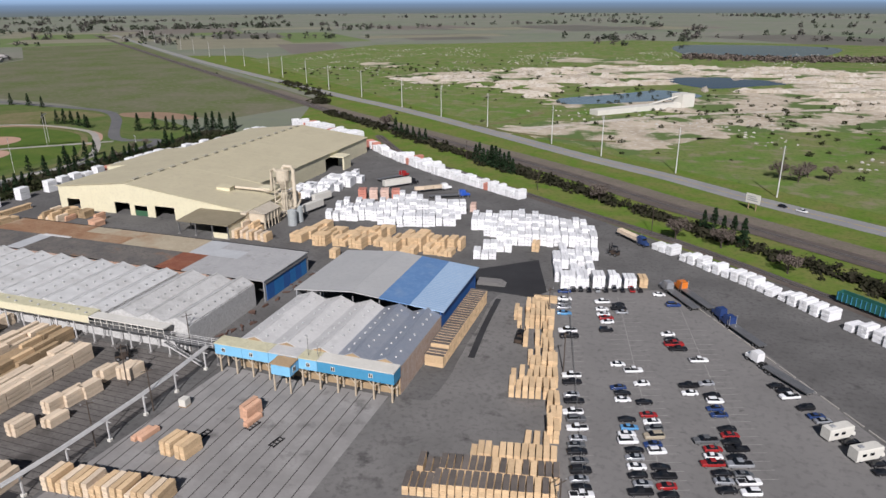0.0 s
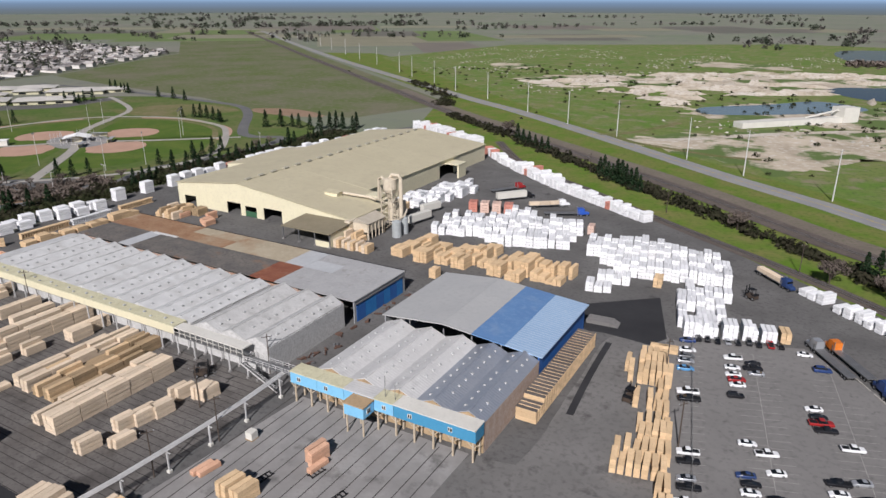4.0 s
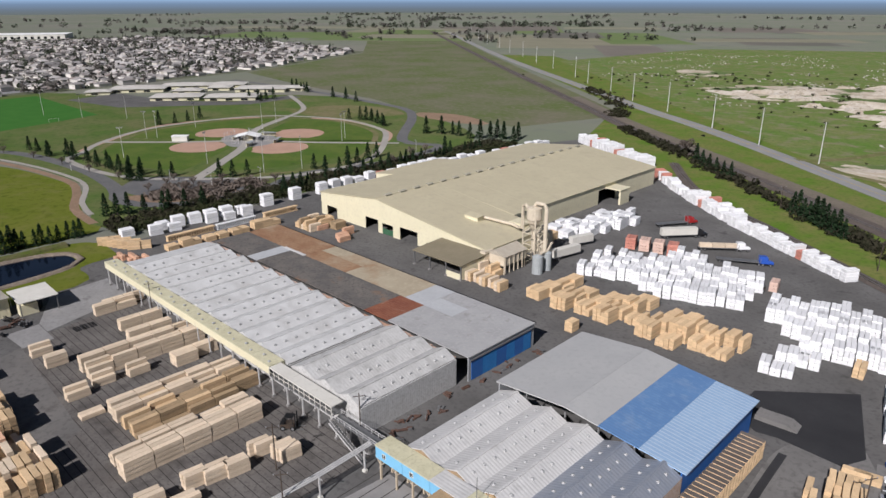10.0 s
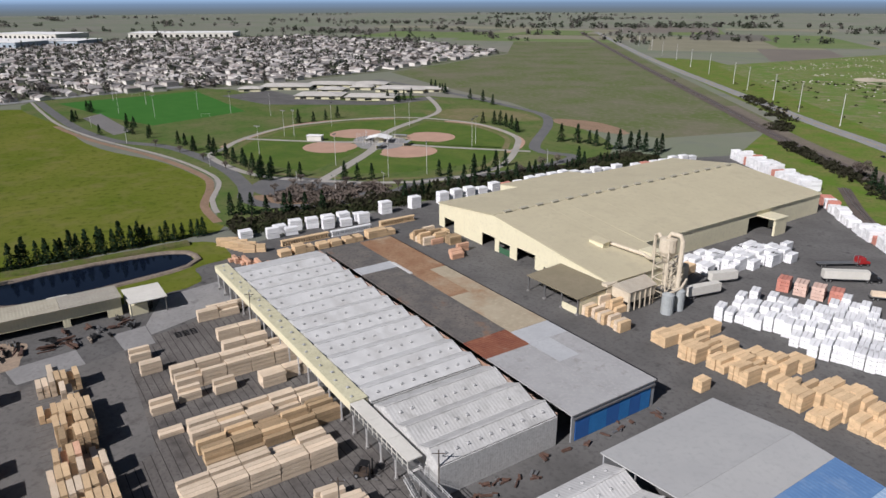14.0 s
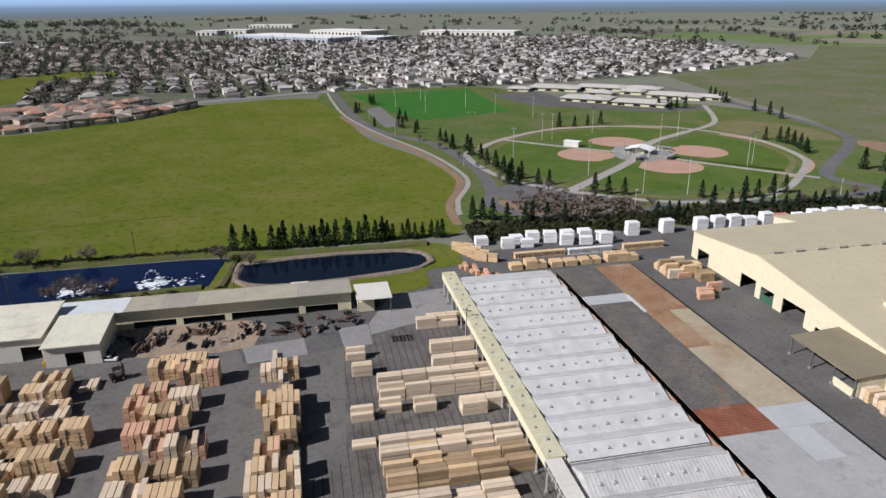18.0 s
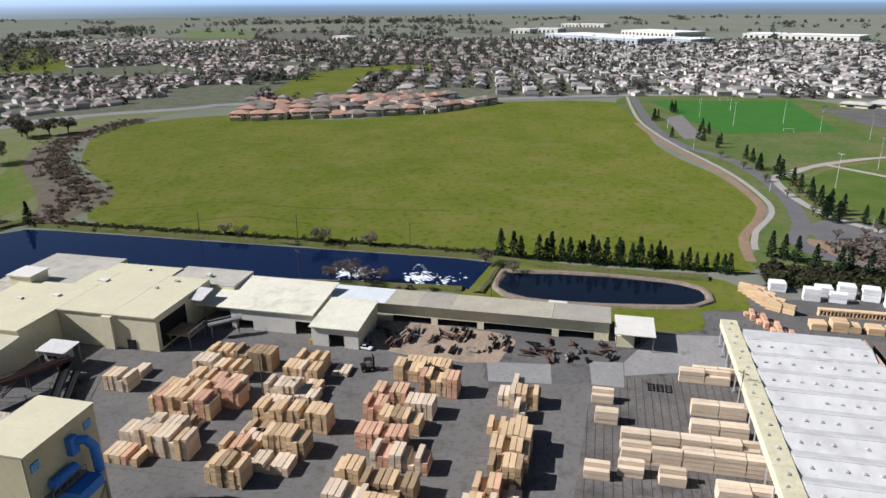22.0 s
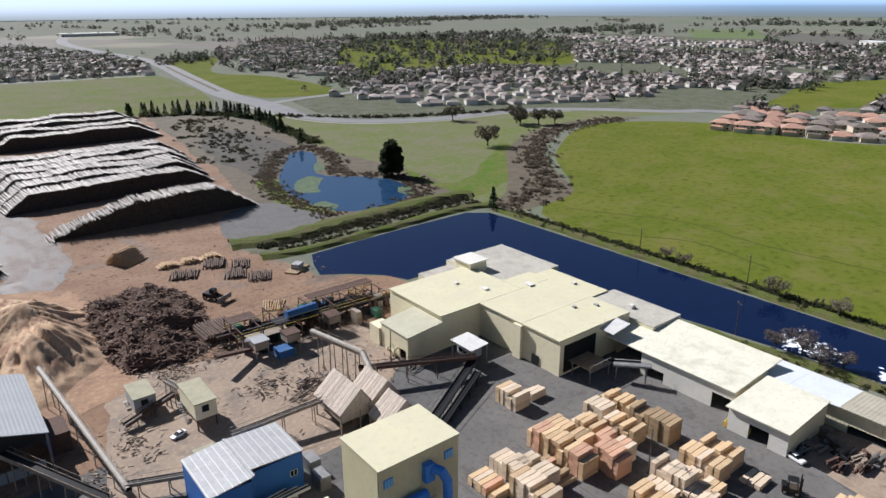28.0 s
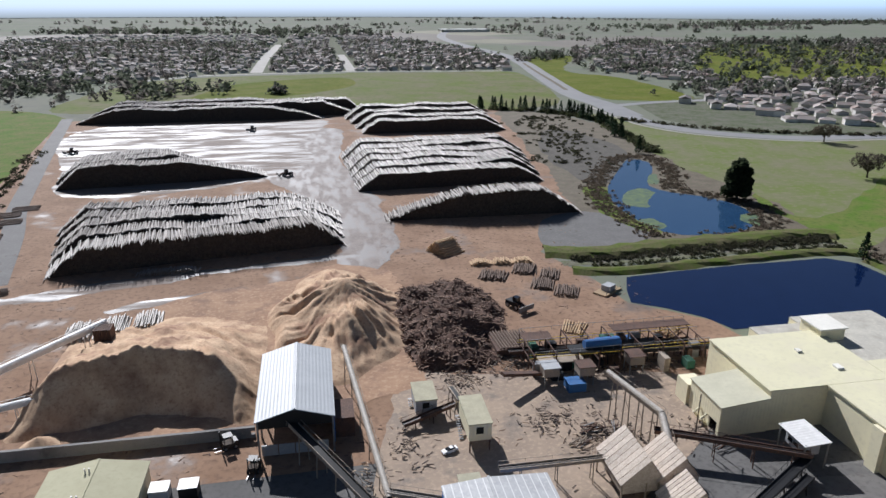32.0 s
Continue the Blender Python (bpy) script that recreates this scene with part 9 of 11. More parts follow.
def metal_roof_shed():
    t = thing("boiler_shed", "blue-walled shed with a pale galvanised roof", "shed")
    roof = mat("pale_galvanised", (0.36, 0.365, 0.37), (0.30, 0.305, 0.31), (0.42, 0.42, 0.42), big=3, fine=0.7, rough=0.6, lines=("X", 1.5, (0.52, 0.52, 0.52), 0.12))
    for x0, y0, x1, y1, za, zb in ((-119.4, -41.2, -110.6, -26.4, 9.4, 8.6), (-131, -41.2, -119.5, -28.8, 8.8, 9.4)):
        slab(t, roof, [(x0, y0, za), (x1, y0, zb), (x1, y1, zb), (x0, y1, za)], 0.22)
        wall_run(t, M_BLUE, (x0 + 0.3, y1 - 0.3), (x1 - 0.3, y1 - 0.3), 0, 8.4)
        wall_run(t, M_BLUE, (x1 - 0.3, y0 + 0.3), (x0 + 0.3, y0 + 0.3), 0, 8.4)
    wall_run(t, M_BLUE, (-130.6, -40.8), (-130.6, -29.2), 0, 8.4)
    wall_run(t, M_BLUE, (-110.9, -40.8), (-110.9, -26.8), 0, 8.2)
    Geo().beam((-119.5, -41.3, 9.5), (-119.5, -26.4, 9.5), 0.5, 0.2).part("ridge_cap", roof, t)
    window(t, -128.6, -29.0, 3.6, 1.6, 1.4, "+y")
    for x, y in ((-134.5, -33), (-133.5, -27.0)):
        Geo().box(x - 1.2, y - 2, 0, x + 1.2, y + 2, 3.2).part("duct_box", M_STEEL, t)


metal_roof_shed()


def timber_hoods():
    for (x0, y0, x1, y1, za, zb) in ((-150.8, -51.0, -145.0, -38.6, 10.6, 5.6), (-157.8, -47.5, -152.4, -38.2, 10.4, 5.8), (-156.8, -36.6, -151.0, -29.4, 9.6, 5.0)):
        t = thing("timber_hood", "weathered board roof over a chipper on legs", "shed", "chipper hoods")
        n = 8
        for k in range(n):
            ya, yb = y0 + (y1 - y0) * k / n, y0 + (y1 - y0) * (k + 1) / n - 0.12
            slab(t, mat("grey_boards", (0.52, 0.45, 0.38), (0.42, 0.35, 0.29), (0.60, 0.54, 0.47), big=1, fine=0.3, rand=0.15), [(x0, ya, za), (x1, ya, zb), (x1, yb, zb), (x0, yb, za)], 0.12, "roof_board")
            slab(t, MATS["grey_boards"], [(x0 - 3.4, ya, zb), (x0 - 0.05, ya, za), (x0 - 0.05, yb, za), (x0 - 3.4, yb, zb)], 0.12, "roof_board")
        for yy in (y0 + 0.15, y1 - 0.35):
            gable_end(t, MATS["grey_boards"], yy, x0 - 3.2, x0, x1 - 0.3, zb - 0.1, za - 0.25, zb - 0.1, 3.4, 0.15)
        Geo().box(x1 - 0.7, y0 + 0.5, 3.4, x1 - 0.5, y1 - 0.5, zb + 0.1).part("front_boarding", M_DUSTY, t)
        posts(t, M_DUSTY, [(x0 + 0.4, y0 + 0.4), (x1 - 0.4, y0 + 0.4), (x0 + 0.4, y1 - 0.4), (x1 - 0.4, y1 - 0.4)], 0, zb - 0.2, 0.3, False)
        Geo().box(x0 + 1.6, y0 + 2, 1.5, x1 - 1.4, y1 - 2, 4.6).part("machine", M_RUST, t)


timber_hoods()


def hopper_tower(label, x0, y0, x1, y1, z0, z1, m):
    t = thing("hopper_house", label, "hopper")
    Geo().box(x0, y0, z0, x1, y1, z1).part("bin", m, t)
    slab(t, mat("hopper_roof", (0.45, 0.42, 0.30), big=2, fine=0.4), [(x0 - 0.2, y0 - 0.2, z1 + 0.5), (x1 + 0.2, y0 - 0.2, z1 + 0.5), (x1 + 0.2, y1 + 0.2, z1 + 0.1), (x0 - 0.2, y1 + 0.2, z1 + 0.1)], 0.3)
    posts(t, M_RUST, [(x0 + 0.3, y0 + 0.3), (x1 - 0.3, y0 + 0.3), (x0 + 0.3, y1 - 0.3), (x1 - 0.3, y1 - 0.3)], 0, z0, 0.3, False)
    Geo().box((x0 + x1) / 2 - 0.7, y1 - 0.02, z0 + (z1 - z0) * 0.4, (x0 + x1) / 2 + 0.9, y1 + 0.08, z0 + (z1 - z0) * 0.8).part("hatch", M_DARK, t)
    for k in range(min(10, int(z0 / 0.3))):
        Geo().box(x1 + 0.1, y0 + 0.5 + 0.55 * k, z0 - 0.3 * k, x1 + 1.0, y0 + 1.0 + 0.55 * k, z0 - 0.3 * k + 0.08).part("tread", M_STEEL, t)
    return t


hopper_tower("cream chip bin house on steel legs", -125.4, -72.0, -120.4, -61.2, 3.0, 7.2, M_CREAM)
hopper_tower("grey hog fuel hopper on legs", -116.0, -83.6, -111.0, -76.0, 1.4, 5.0, M_GREY_ROOF)
hopper_tower("small pale bin beside the yard", -119.8, -49.6, -115.6, -44.6, 1.0, 3.4, M_CREAM)


def debarker():
    t = thing("debarker_line", "dark debarking machinery with walkways and blue housings", "machinery")
    r = random.Random(9)
    blue = mat("machine_blue", (0.04, 0.14, 0.34), (0.05, 0.12, 0.28), big=1.5, fine=0.4)
    green = mat("machine_green", (0.04, 0.14, 0.09), (0.05, 0.12, 0.08), big=1.5, fine=0.4)
    for k in range(22):
        x = -145 - 2.3 * k + r.uniform(-0.4, 0.4)
        y = r.choice((-100.5, -93, -90.4, -88))
        w, l, h = r.uniform(1.2, 3.2), r.uniform(1.4, 4.0), r.uniform(1.6, 5.0)
        m = r.choice((M_BLACK, M_RUST, M_STEEL, M_DUSTY, blue, green, M_RUST))
        Geo().box(x - w / 2, y - l / 2, 0, x + w / 2, y + l / 2, h).part("housing", m, t)
    for x, y in ((-147, -86), (-156, -85), (-171, -88)):
        Geo().box(x - 2, y - 2, 3.0, x + 2, y + 2, 5.4).part("cabin", M_DUSTY, t)
        Geo().box(x - 2.3, y - 2.3, 5.4, x + 2.3, y + 2.3, 5.6).part("cabin_roof", M_RUST if x < -150 else M_GREY_ROOF, t)
        for sx in (-1.8, 1.8):
            for sy in (-1.8, 1.8):
                Geo().box(x + sx - 0.12, y + sy - 0.12, 0, x + sx + 0.12, y + sy + 0.12, 3.0).part("leg", M_STEEL, t)
    for z, y in ((4.6, -91.4), (5.6, -91.4), (5.0, -101.6), (4.2, -101.6)):
        Geo().beam((-143, y, z), (-195, y, z), 0.1).part("railing", mat("safety_yellow", (0.5, 0.36, 0.03), big=1, fine=0.3), t)
    # dark steel frames, decks and a shed roof over the log feed
    for x in range(-192, -142, 6):
        g = Geo()
        for y in (-103.2, -98.4, -94.2, -89.6):
            g.beam((x, y, 0), (x, y, 6.4), 0.28)
        g.beam((x, -103.2, 6.3), (x, -89.6, 6.3), 0.25).beam((x, -103.2, 3.4), (x, -89.6, 3.4), 0.22).beam((x, -103.2, 3.4), (x, -98.4, 6.3), 0.16).beam((x, -89.6, 3.4), (x, -94.2, 6.3), 0.16)
        g.part("frame", M_RUST, t)
    for x0, x1, y0, y1, z, m in ((-193, -170, -103.4, -99.4, 6.4, M_RUST), (-168, -154, -93.4, -89.2, 6.4, M_BLACK), (-152, -144, -103.0, -98.0, 6.2, M_RUST), (-182, -160, -99.2, -94.4, 3.5, M_BLACK), (-158, -146, -94.0, -89.8, 3.5, M_DUSTY)):
        Geo().box(x0, y0, z, x1, y1, z + 0.18).part("deck", m, t)
    for y in (-103.4, -89.4, -96.2):
        g = Geo().beam((-193, y, 7.5), (-144, y, 7.5), 0.09)
        for k in range(17):
            g.beam((-193 + 3.06 * k, y, 6.4), (-193 + 3.06 * k, y, 7.5), 0.08)
        g.part("railing", M_STEEL, t)
    Geo().tube([(-168, -91.6, 7.6), (-158, -91.2, 7.6)], 1.2, 12).part("blue_drum", blue, t)
    Geo().beam((-146, -88, 2.0), (-134, -84, 5.2), 1.6, 0.8).part("chute", M_RUST, t)
    Geo().box(-155, -84.6, 0, -150.4, -80.6, 2.4).part("blue_bin", blue, t)
    Geo().box(-170, -97, 3.4, -163.4, -94, 6.2).part("blue_cabin", blue, t)
    for k in range(12):
        x = -138 - 0.85 * k
        Geo().tube([(x, -112.5, 2.4 + 0.1 * (k % 3)), (x - 0.6, -102.2, 2.3 + 0.1 * (k % 2))], 0.3, 6).part("log", DARK_LOG, t)
    Geo().box(-148.6, -112.6, 0, -137.4, -102, 1.9).part("log_table", M_RUST, t)


debarker()


def scrap_row():
    """Pallets, forks and steel lying along the front of the planer building."""
    r = random.Random(13)
    for k in range(64):
        x, y = r.uniform(-233, -220), r.uniform(26, 98)
        t = thing("steel_scrap", "rusty machine parts and steel lying on bare ground", "scrap", "scrap along the planer front", at=(x, y, 0.065), turn=r.gauss(0, 14) + (90 if k % 5 == 0 else 0))
        m = r.choice((M_RUST, M_BLACK, M_BLACK, M_DUSTY, M_RUST, M_STEEL))
        for j in range(r.randint(3, 6)):
            Geo().obox(r.uniform(-0.6, 0.6), r.uniform(-0.9, 0.9), 0.0 + 0.25 * j, r.uniform(1.0, 4.6), r.uniform(0.15, 0.7), r.uniform(0.25, 0.5), r.uniform(-9, 9)).part("piece", m, t)
    for y in (67.6, 71.6, 79.4, 84.6, 89):
        lumber_stack(-228.4, y, 0, 7.5 if y < 80 else 4.0, 1.8, 2 if y < 80 else 2, O_ if y in (67.6, 79.4) else W_, far=True)
    for k in range(26):
        x, y = -113.4 + r.uniform(1.0, 6.5), r.uniform(131, 190)
        t = thing("steel_scrap", "rusty steel and timber offcuts beside the shed wall", "scrap", "scrap between the sheds", at=(x if y > 163 or k % 2 else x, y, 0.06), turn=r.uniform(0, 180))
        for j in range(2):
            Geo().obox(r.uniform(-0.4, 0.4), r.uniform(-0.6, 0.6), 0.25 * j, r.uniform(0.8, 2.6), r.uniform(0.2, 0.7), r.uniform(0.2, 0.5), r.uniform(-30, 30)).part("piece", r.choice((M_RUST, M_RUST, M_STEEL)), t)
    t = thing("waste_bin", "yellow steel lumber bin by the shed door", "bin", at=(-217.4, 15.8, 0.05))
    for a in ((-1, -2.8, 0.1, 1, 2.8, 0.3), (-1, -2.8, 0.3, -0.85, 2.8, 1.5), (0.85, -2.8, 0.3, 1, 2.8, 1.5), (-0.85, -2.8, 0.3, 0.85, -2.65, 1.5), (-0.85, 2.65, 0.3, 0.85, 2.8, 1.5)):
        Geo().box(*a).part("panel", mat("bin_yellow", (0.55, 0.38, 0.06), (0.45, 0.3, 0.05), big=1, fine=0.3), t)



def machine_clutter():
    """Broken wood, pipes and steel lying about the conveyors."""
    r = random.Random(61)
    dark, pale = Geo(), Geo()
    for cx, cy, w, l, n in ((-152, -62, 9, 10, 260), (-141, -70, 7, 6, 110), (-140, -98, 9, 7, 200), (-168, -90, 26, 4, 260), (-125, -92, 8, 6, 160), (-108, -66, 4, 9, 70), (-176, -60, 8, 6, 90), (-150, -34, 6, 4, 70), (-128, -45, 6, 3, 60), (-98, -56, 2.5, 8, 60)):
        for _ in range(n):
            x, y = r.gauss(cx, w / 2), r.gauss(cy, l / 2)
            a, tl, ln = r.uniform(0, 6.283), r.uniform(-0.1, 0.4), r.uniform(0.25, 1.7)
            z = abs(r.gauss(0, 0.35)) + 0.12
            g = dark if r.random() < 0.7 else pale
            g.beam((x, y, z), (x + ln * math.cos(a), y + ln * math.sin(a), z + ln * tl * 0.4), r.uniform(0.08, 0.3), r.uniform(0.06, 0.2))
    tagged(dark.part("yard_debris", mat("dark_debris", (0.08, 0.06, 0.05), (0.13, 0.095, 0.075), (0.05, 0.042, 0.038), big=2, fine=0.4, rand=0.5, island=True)), "dark bark, steel and wood debris about the conveyors", "debris", kind="stuff")
    tagged(pale.part("yard_debris", mat("pale_debris", (0.36, 0.28, 0.2), (0.28, 0.21, 0.15), big=2, fine=0.4, rand=0.4, island=True)), "pale broken boards about the conveyors", "debris", kind="stuff")
    for x, y, a, n in ((-149.5, -64, 20, 12), (-146, -60, 35, 9), (-156, -64, 80, 8), (-177, -53, 10, 7)):
        t = thing("pipe_heap", "tangled heap of grey pipes and poles on the dusty ground", "pipe heap", "heaps by the conveyors", at=(x, y, 0.07), turn=a)
        for k in range(n):
            Geo().tube([(r.uniform(-3.4, -1.5), r.uniform(-1.8, 1.8), 0.2 + 0.12 * k), (r.uniform(1.5, 3.4), r.uniform(-1.8, 1.8), 0.2 + 0.1 * k)], r.uniform(0.08, 0.17), 6).part("pipe", r.choice((M_STEEL, M_DUSTY, M_RUST)), t)


machine_clutter()
scrap_row()


def tan_office():
    t = thing("tan_workshop", "low tan workshop with a hipped metal roof", "workshop")
    x0, y0, x1, y1 = -55, -64, -36, -44
    for a, b in (((x0 + 0.5, y0 + 0.5), (x1 - 0.5, y0 + 0.5)), ((x1 - 0.5, y0 + 0.5), (x1 - 0.5, y1 - 0.5)), ((x1 - 0.5, y1 - 0.5), (x0 + 0.5, y1 - 0.5)), ((x0 + 0.5, y1 - 0.5), (x0 + 0.5, y0 + 0.5))):
        wall_run(t, M_CREAM, a, b, 0, 4.6)
    roof = mat("workshop_roof", (0.42, 0.40, 0.27), (0.38, 0.36, 0.24), big=4, fine=0.8)
    gable_x(t, roof, x0, (x0 + x1) / 2, x1, y0, y1, 4.7, 6.4, 4.7, 0.2)
    gable_end(t, M_CREAM, y0 + 0.4, x0 + 0.3, (x0 + x1) / 2, x1 - 0.3, 4.5, 6.2, 4.5, 4.5)
    for x, y in ((-44, -60), (-44.8, -60), (-44, -52), (-44.8, -52)):
        Geo().tube([(x, y, 5.8), (x, y, 7.2)], 0.16, 8).part("flue", M_GALV, t)
    for x, m in ((-57.5, M_GALV), (-63, M_BLACK)):
        v = thing("storage_container", "small metal store box beside the workshop", "container", at=(x, -58, 0.05))
        Geo().box(-1.8, -1.6, 0, 1.8, 1.6, 2.6).part("body", m, v)
        Geo().box(-1.9, -1.7, 2.6, 1.9, 1.7, 2.72).part("lid", M_GALV, v)
    forklift(-75, -63.2, 80)
    forklift(-69, -72.4, 20)


tan_office()


def loader(x, y, turn):
    t = thing("log_loader", "dark wheeled log loader standing in the mud", "loader", "loaders in the log yard", at=(x, y, 0.08), turn=turn)
    Geo().box(-3.2, -1.4, 1.0, 1.0, 1.4, 2.4).part("body", M_BLACK, t)
    Geo().box(-0.6, -0.9, 2.4, 1.2, 0.9, 4.0).part("cab", M_GLASS, t)
    for s in (-1.0, 1.0):
        Geo().beam((1.0, s, 2.2), (4.2, s, 1.2), 0.35, 0.5).part("boom", M_RUST, t)
    for k in range(4):
        Geo().tube([(4.6, -3.2, 0.8 + 0.4 * k), (4.8, 3.2, 0.9 + 0.4 * k)], 0.25, 6).part("log", M_LOG, t)
    for xx in (-2.2, 1.6):
        for s in (-1.4, 1.4):
            wheel_parts(t, xx, s, 0.95)


for x, y, a in ((-74.5, -326, 20), (-45, -478, 70), (62, -410, 40), (34, -178, 10), (-151.5, -132.5, 120)):
    loader(x, y, a)

# ---- trees and shrubs ----
trng = random.Random(11)


def leaf_mass(points, size, r, flat=0.5):
    """Small two-triangle tufts at the given points, turned at random."""
    v, f = [], []
    for x, y, z in points:
        s = size * r.uniform(0.6, 1.3)
        a, b = r.uniform(0, 6.283), r.uniform(-0.9, 0.9)
        ux, uy, uz = math.cos(a), math.sin(a), b * flat
        wx, wy, wz = -math.sin(a) * 0.6, math.cos(a) * 0.6, r.uniform(-0.8, 0.8)
        n = len(v)
        v += [(x - s * ux, y - s * uy, z - s * uz), (x + s * wx, y + s * wy, z + s * wz), (x + s * ux, y + s * uy, z + s * uz), (x - s * wx, y - s * wy, z - s * wz)]
        f.append((n, n + 1, n + 2, n + 3))
    return v, f


def conifer(x, y, h, seed, label="tall dark green conifer in the tree row", group="conifers"):
    key = ("conifer", seed)
    place = pose(x, y, 0.0, 0, 0, trng.uniform(0, 360)) @ Matrix.Diagonal((h / 8.8, h / 8.8, h / 9.4, 1))
    if key in PROTO:
        ob = copy_thing(PROTO[key], place)
        ob.matrix_basis = place
        return ob
    r = random.Random(seed)
    t = thing("conifer", label, "tree", group)
    Geo().tube([(0, 0, 0), (0.05, 0, 4), (0, 0.05, 9.4)], [0.28, 0.17, 0.04], 6).part("trunk", M_BARK, t)
    pts = []
    for k in range(430):
        z = 0.7 + 9.2 * r.random() ** 1.15
        rad = 2.15 * (1 - (z - 0.5) / 9.6) ** 0.85 + 0.08
        a, q = r.uniform(0, 6.283), math.sqrt(r.uniform(0.12, 1.0))
        bulge = 1 + 0.25 * math.sin(3 * a + seed + z * 2.2)
        pts.append((rad * q * bulge * math.cos(a), rad * q * bulge * math.sin(a), z - 0.25 * q))
    v, f = leaf_mass(pts, 0.42, r)
    link("crown", quad_mesh("crown", v, f, M_CONIFER), t)
    t.matrix_basis = place
    PROTO[key] = t
    return t


def conifers(spots, h0=8.0, h1=11.0):
    for x, y in spots:
        conifer(x, y, trng.uniform(h0, h1), trng.randint(1, 4))


# row behind the small pond
for k in range(30):
    y = 56 + 2.85 * k
    if k not in (1, 4):
        conifer(-298.5 + trng.uniform(-1.2, 1.2), y + trng.uniform(-1, 1), trng.uniform(8, 11) - (k > 21) * 1.8, trng.randint(1, 4))
conifers([(-527, 275), (-526, 287), (-530, 299), (-533, 311), (-447, 392), (-438, 396), (-432, 397), (-424, 396), (-415, 394), (-406, 391), (-402, 389)])
conifers([(-460, 188), (-447, 187), (-434, 190), (-420, 190), (-412, 193), (-405, 192), (-396, 193), (-388, 195), (-380, 192), (-374, 189), (-370, 193), (-383, 199)])
conifers([(-370, 204), (-367, 209), (-348, 226), (-343, 231), (-340, 238), (-327, 272), (-311, 268), (-308, 275), (-309, 282), (-321, 291), (-321, 298), (-326, 310), (-325, 316)])
conifers([(-359, 391), (-350, 397), (-343, 401), (-336, 400), (-324, 398), (-320, 404), (-312, 405), (-315, 416), (-306, 412), (-305, 354), (-300, 420), (-296, 410)], 9, 13)
conifers([(-319, 156), (-317, 160), (-315, 164), (-310, 169), (-309, 180), (-304, 185), (-306, 176), (-301, 192)], 8, 10)
conifers([(-640, 133), (-633, 132), (-645, 136), (-600, 165), (-590, 168), (-580, 167), (-560, 158), (-552, 160), (-498, 178), (-489, 180), (-473, 181), (-468, 180), (-530, 166), (-544, 170), (-562, 140), (-690, 150), (-684, 151), (-678, 152)], 7, 10)
conifers([(-600, 395), (-596, 402), (-592, 408), (-588, 414), (-584, 398), (-640, 470), (-632, 470), (-624, 470), (-616, 468), (-608, 466), (-560, 462), (-540, 462), (-520, 458)], 8, 11)
conifers([(-296 + 1.5 * math.sin(k), 226 + 5.2 * k) for k in range(30) if k % 5], 6, 10)
conifers([(-150 - 6.2 * k, 408 + 5.2 * k) for k in range(6)] + [(-106 + 3.0 * k, 370 - 2.6 * k) for k in range(10)] + [(14 + 3.4 * k, 274 - 2.8 * k) for k in range(5)] + [(-298, -352), (-295, -152)], 8, 12)
for a, b, n in (((-238, -562), (-283, -549), 11), ((-283, -549), (-314, -520), 10), ((-314, -520), (-322, -470), 12), ((-322, -470), (-308, -400), 12)):
    for k in range(n):
        u = (k + trng.uniform(-0.4, 0.4)) / n
        conifer(a[0] + (b[0] - a[0]) * u + trng.uniform(-4, 4), a[1] + (b[1] - a[1]) * u + trng.uniform(-3, 3), trng.uniform(7, 13), trng.randint(1, 4), "dark evergreen in the belt beyond the log yard", "belt trees")


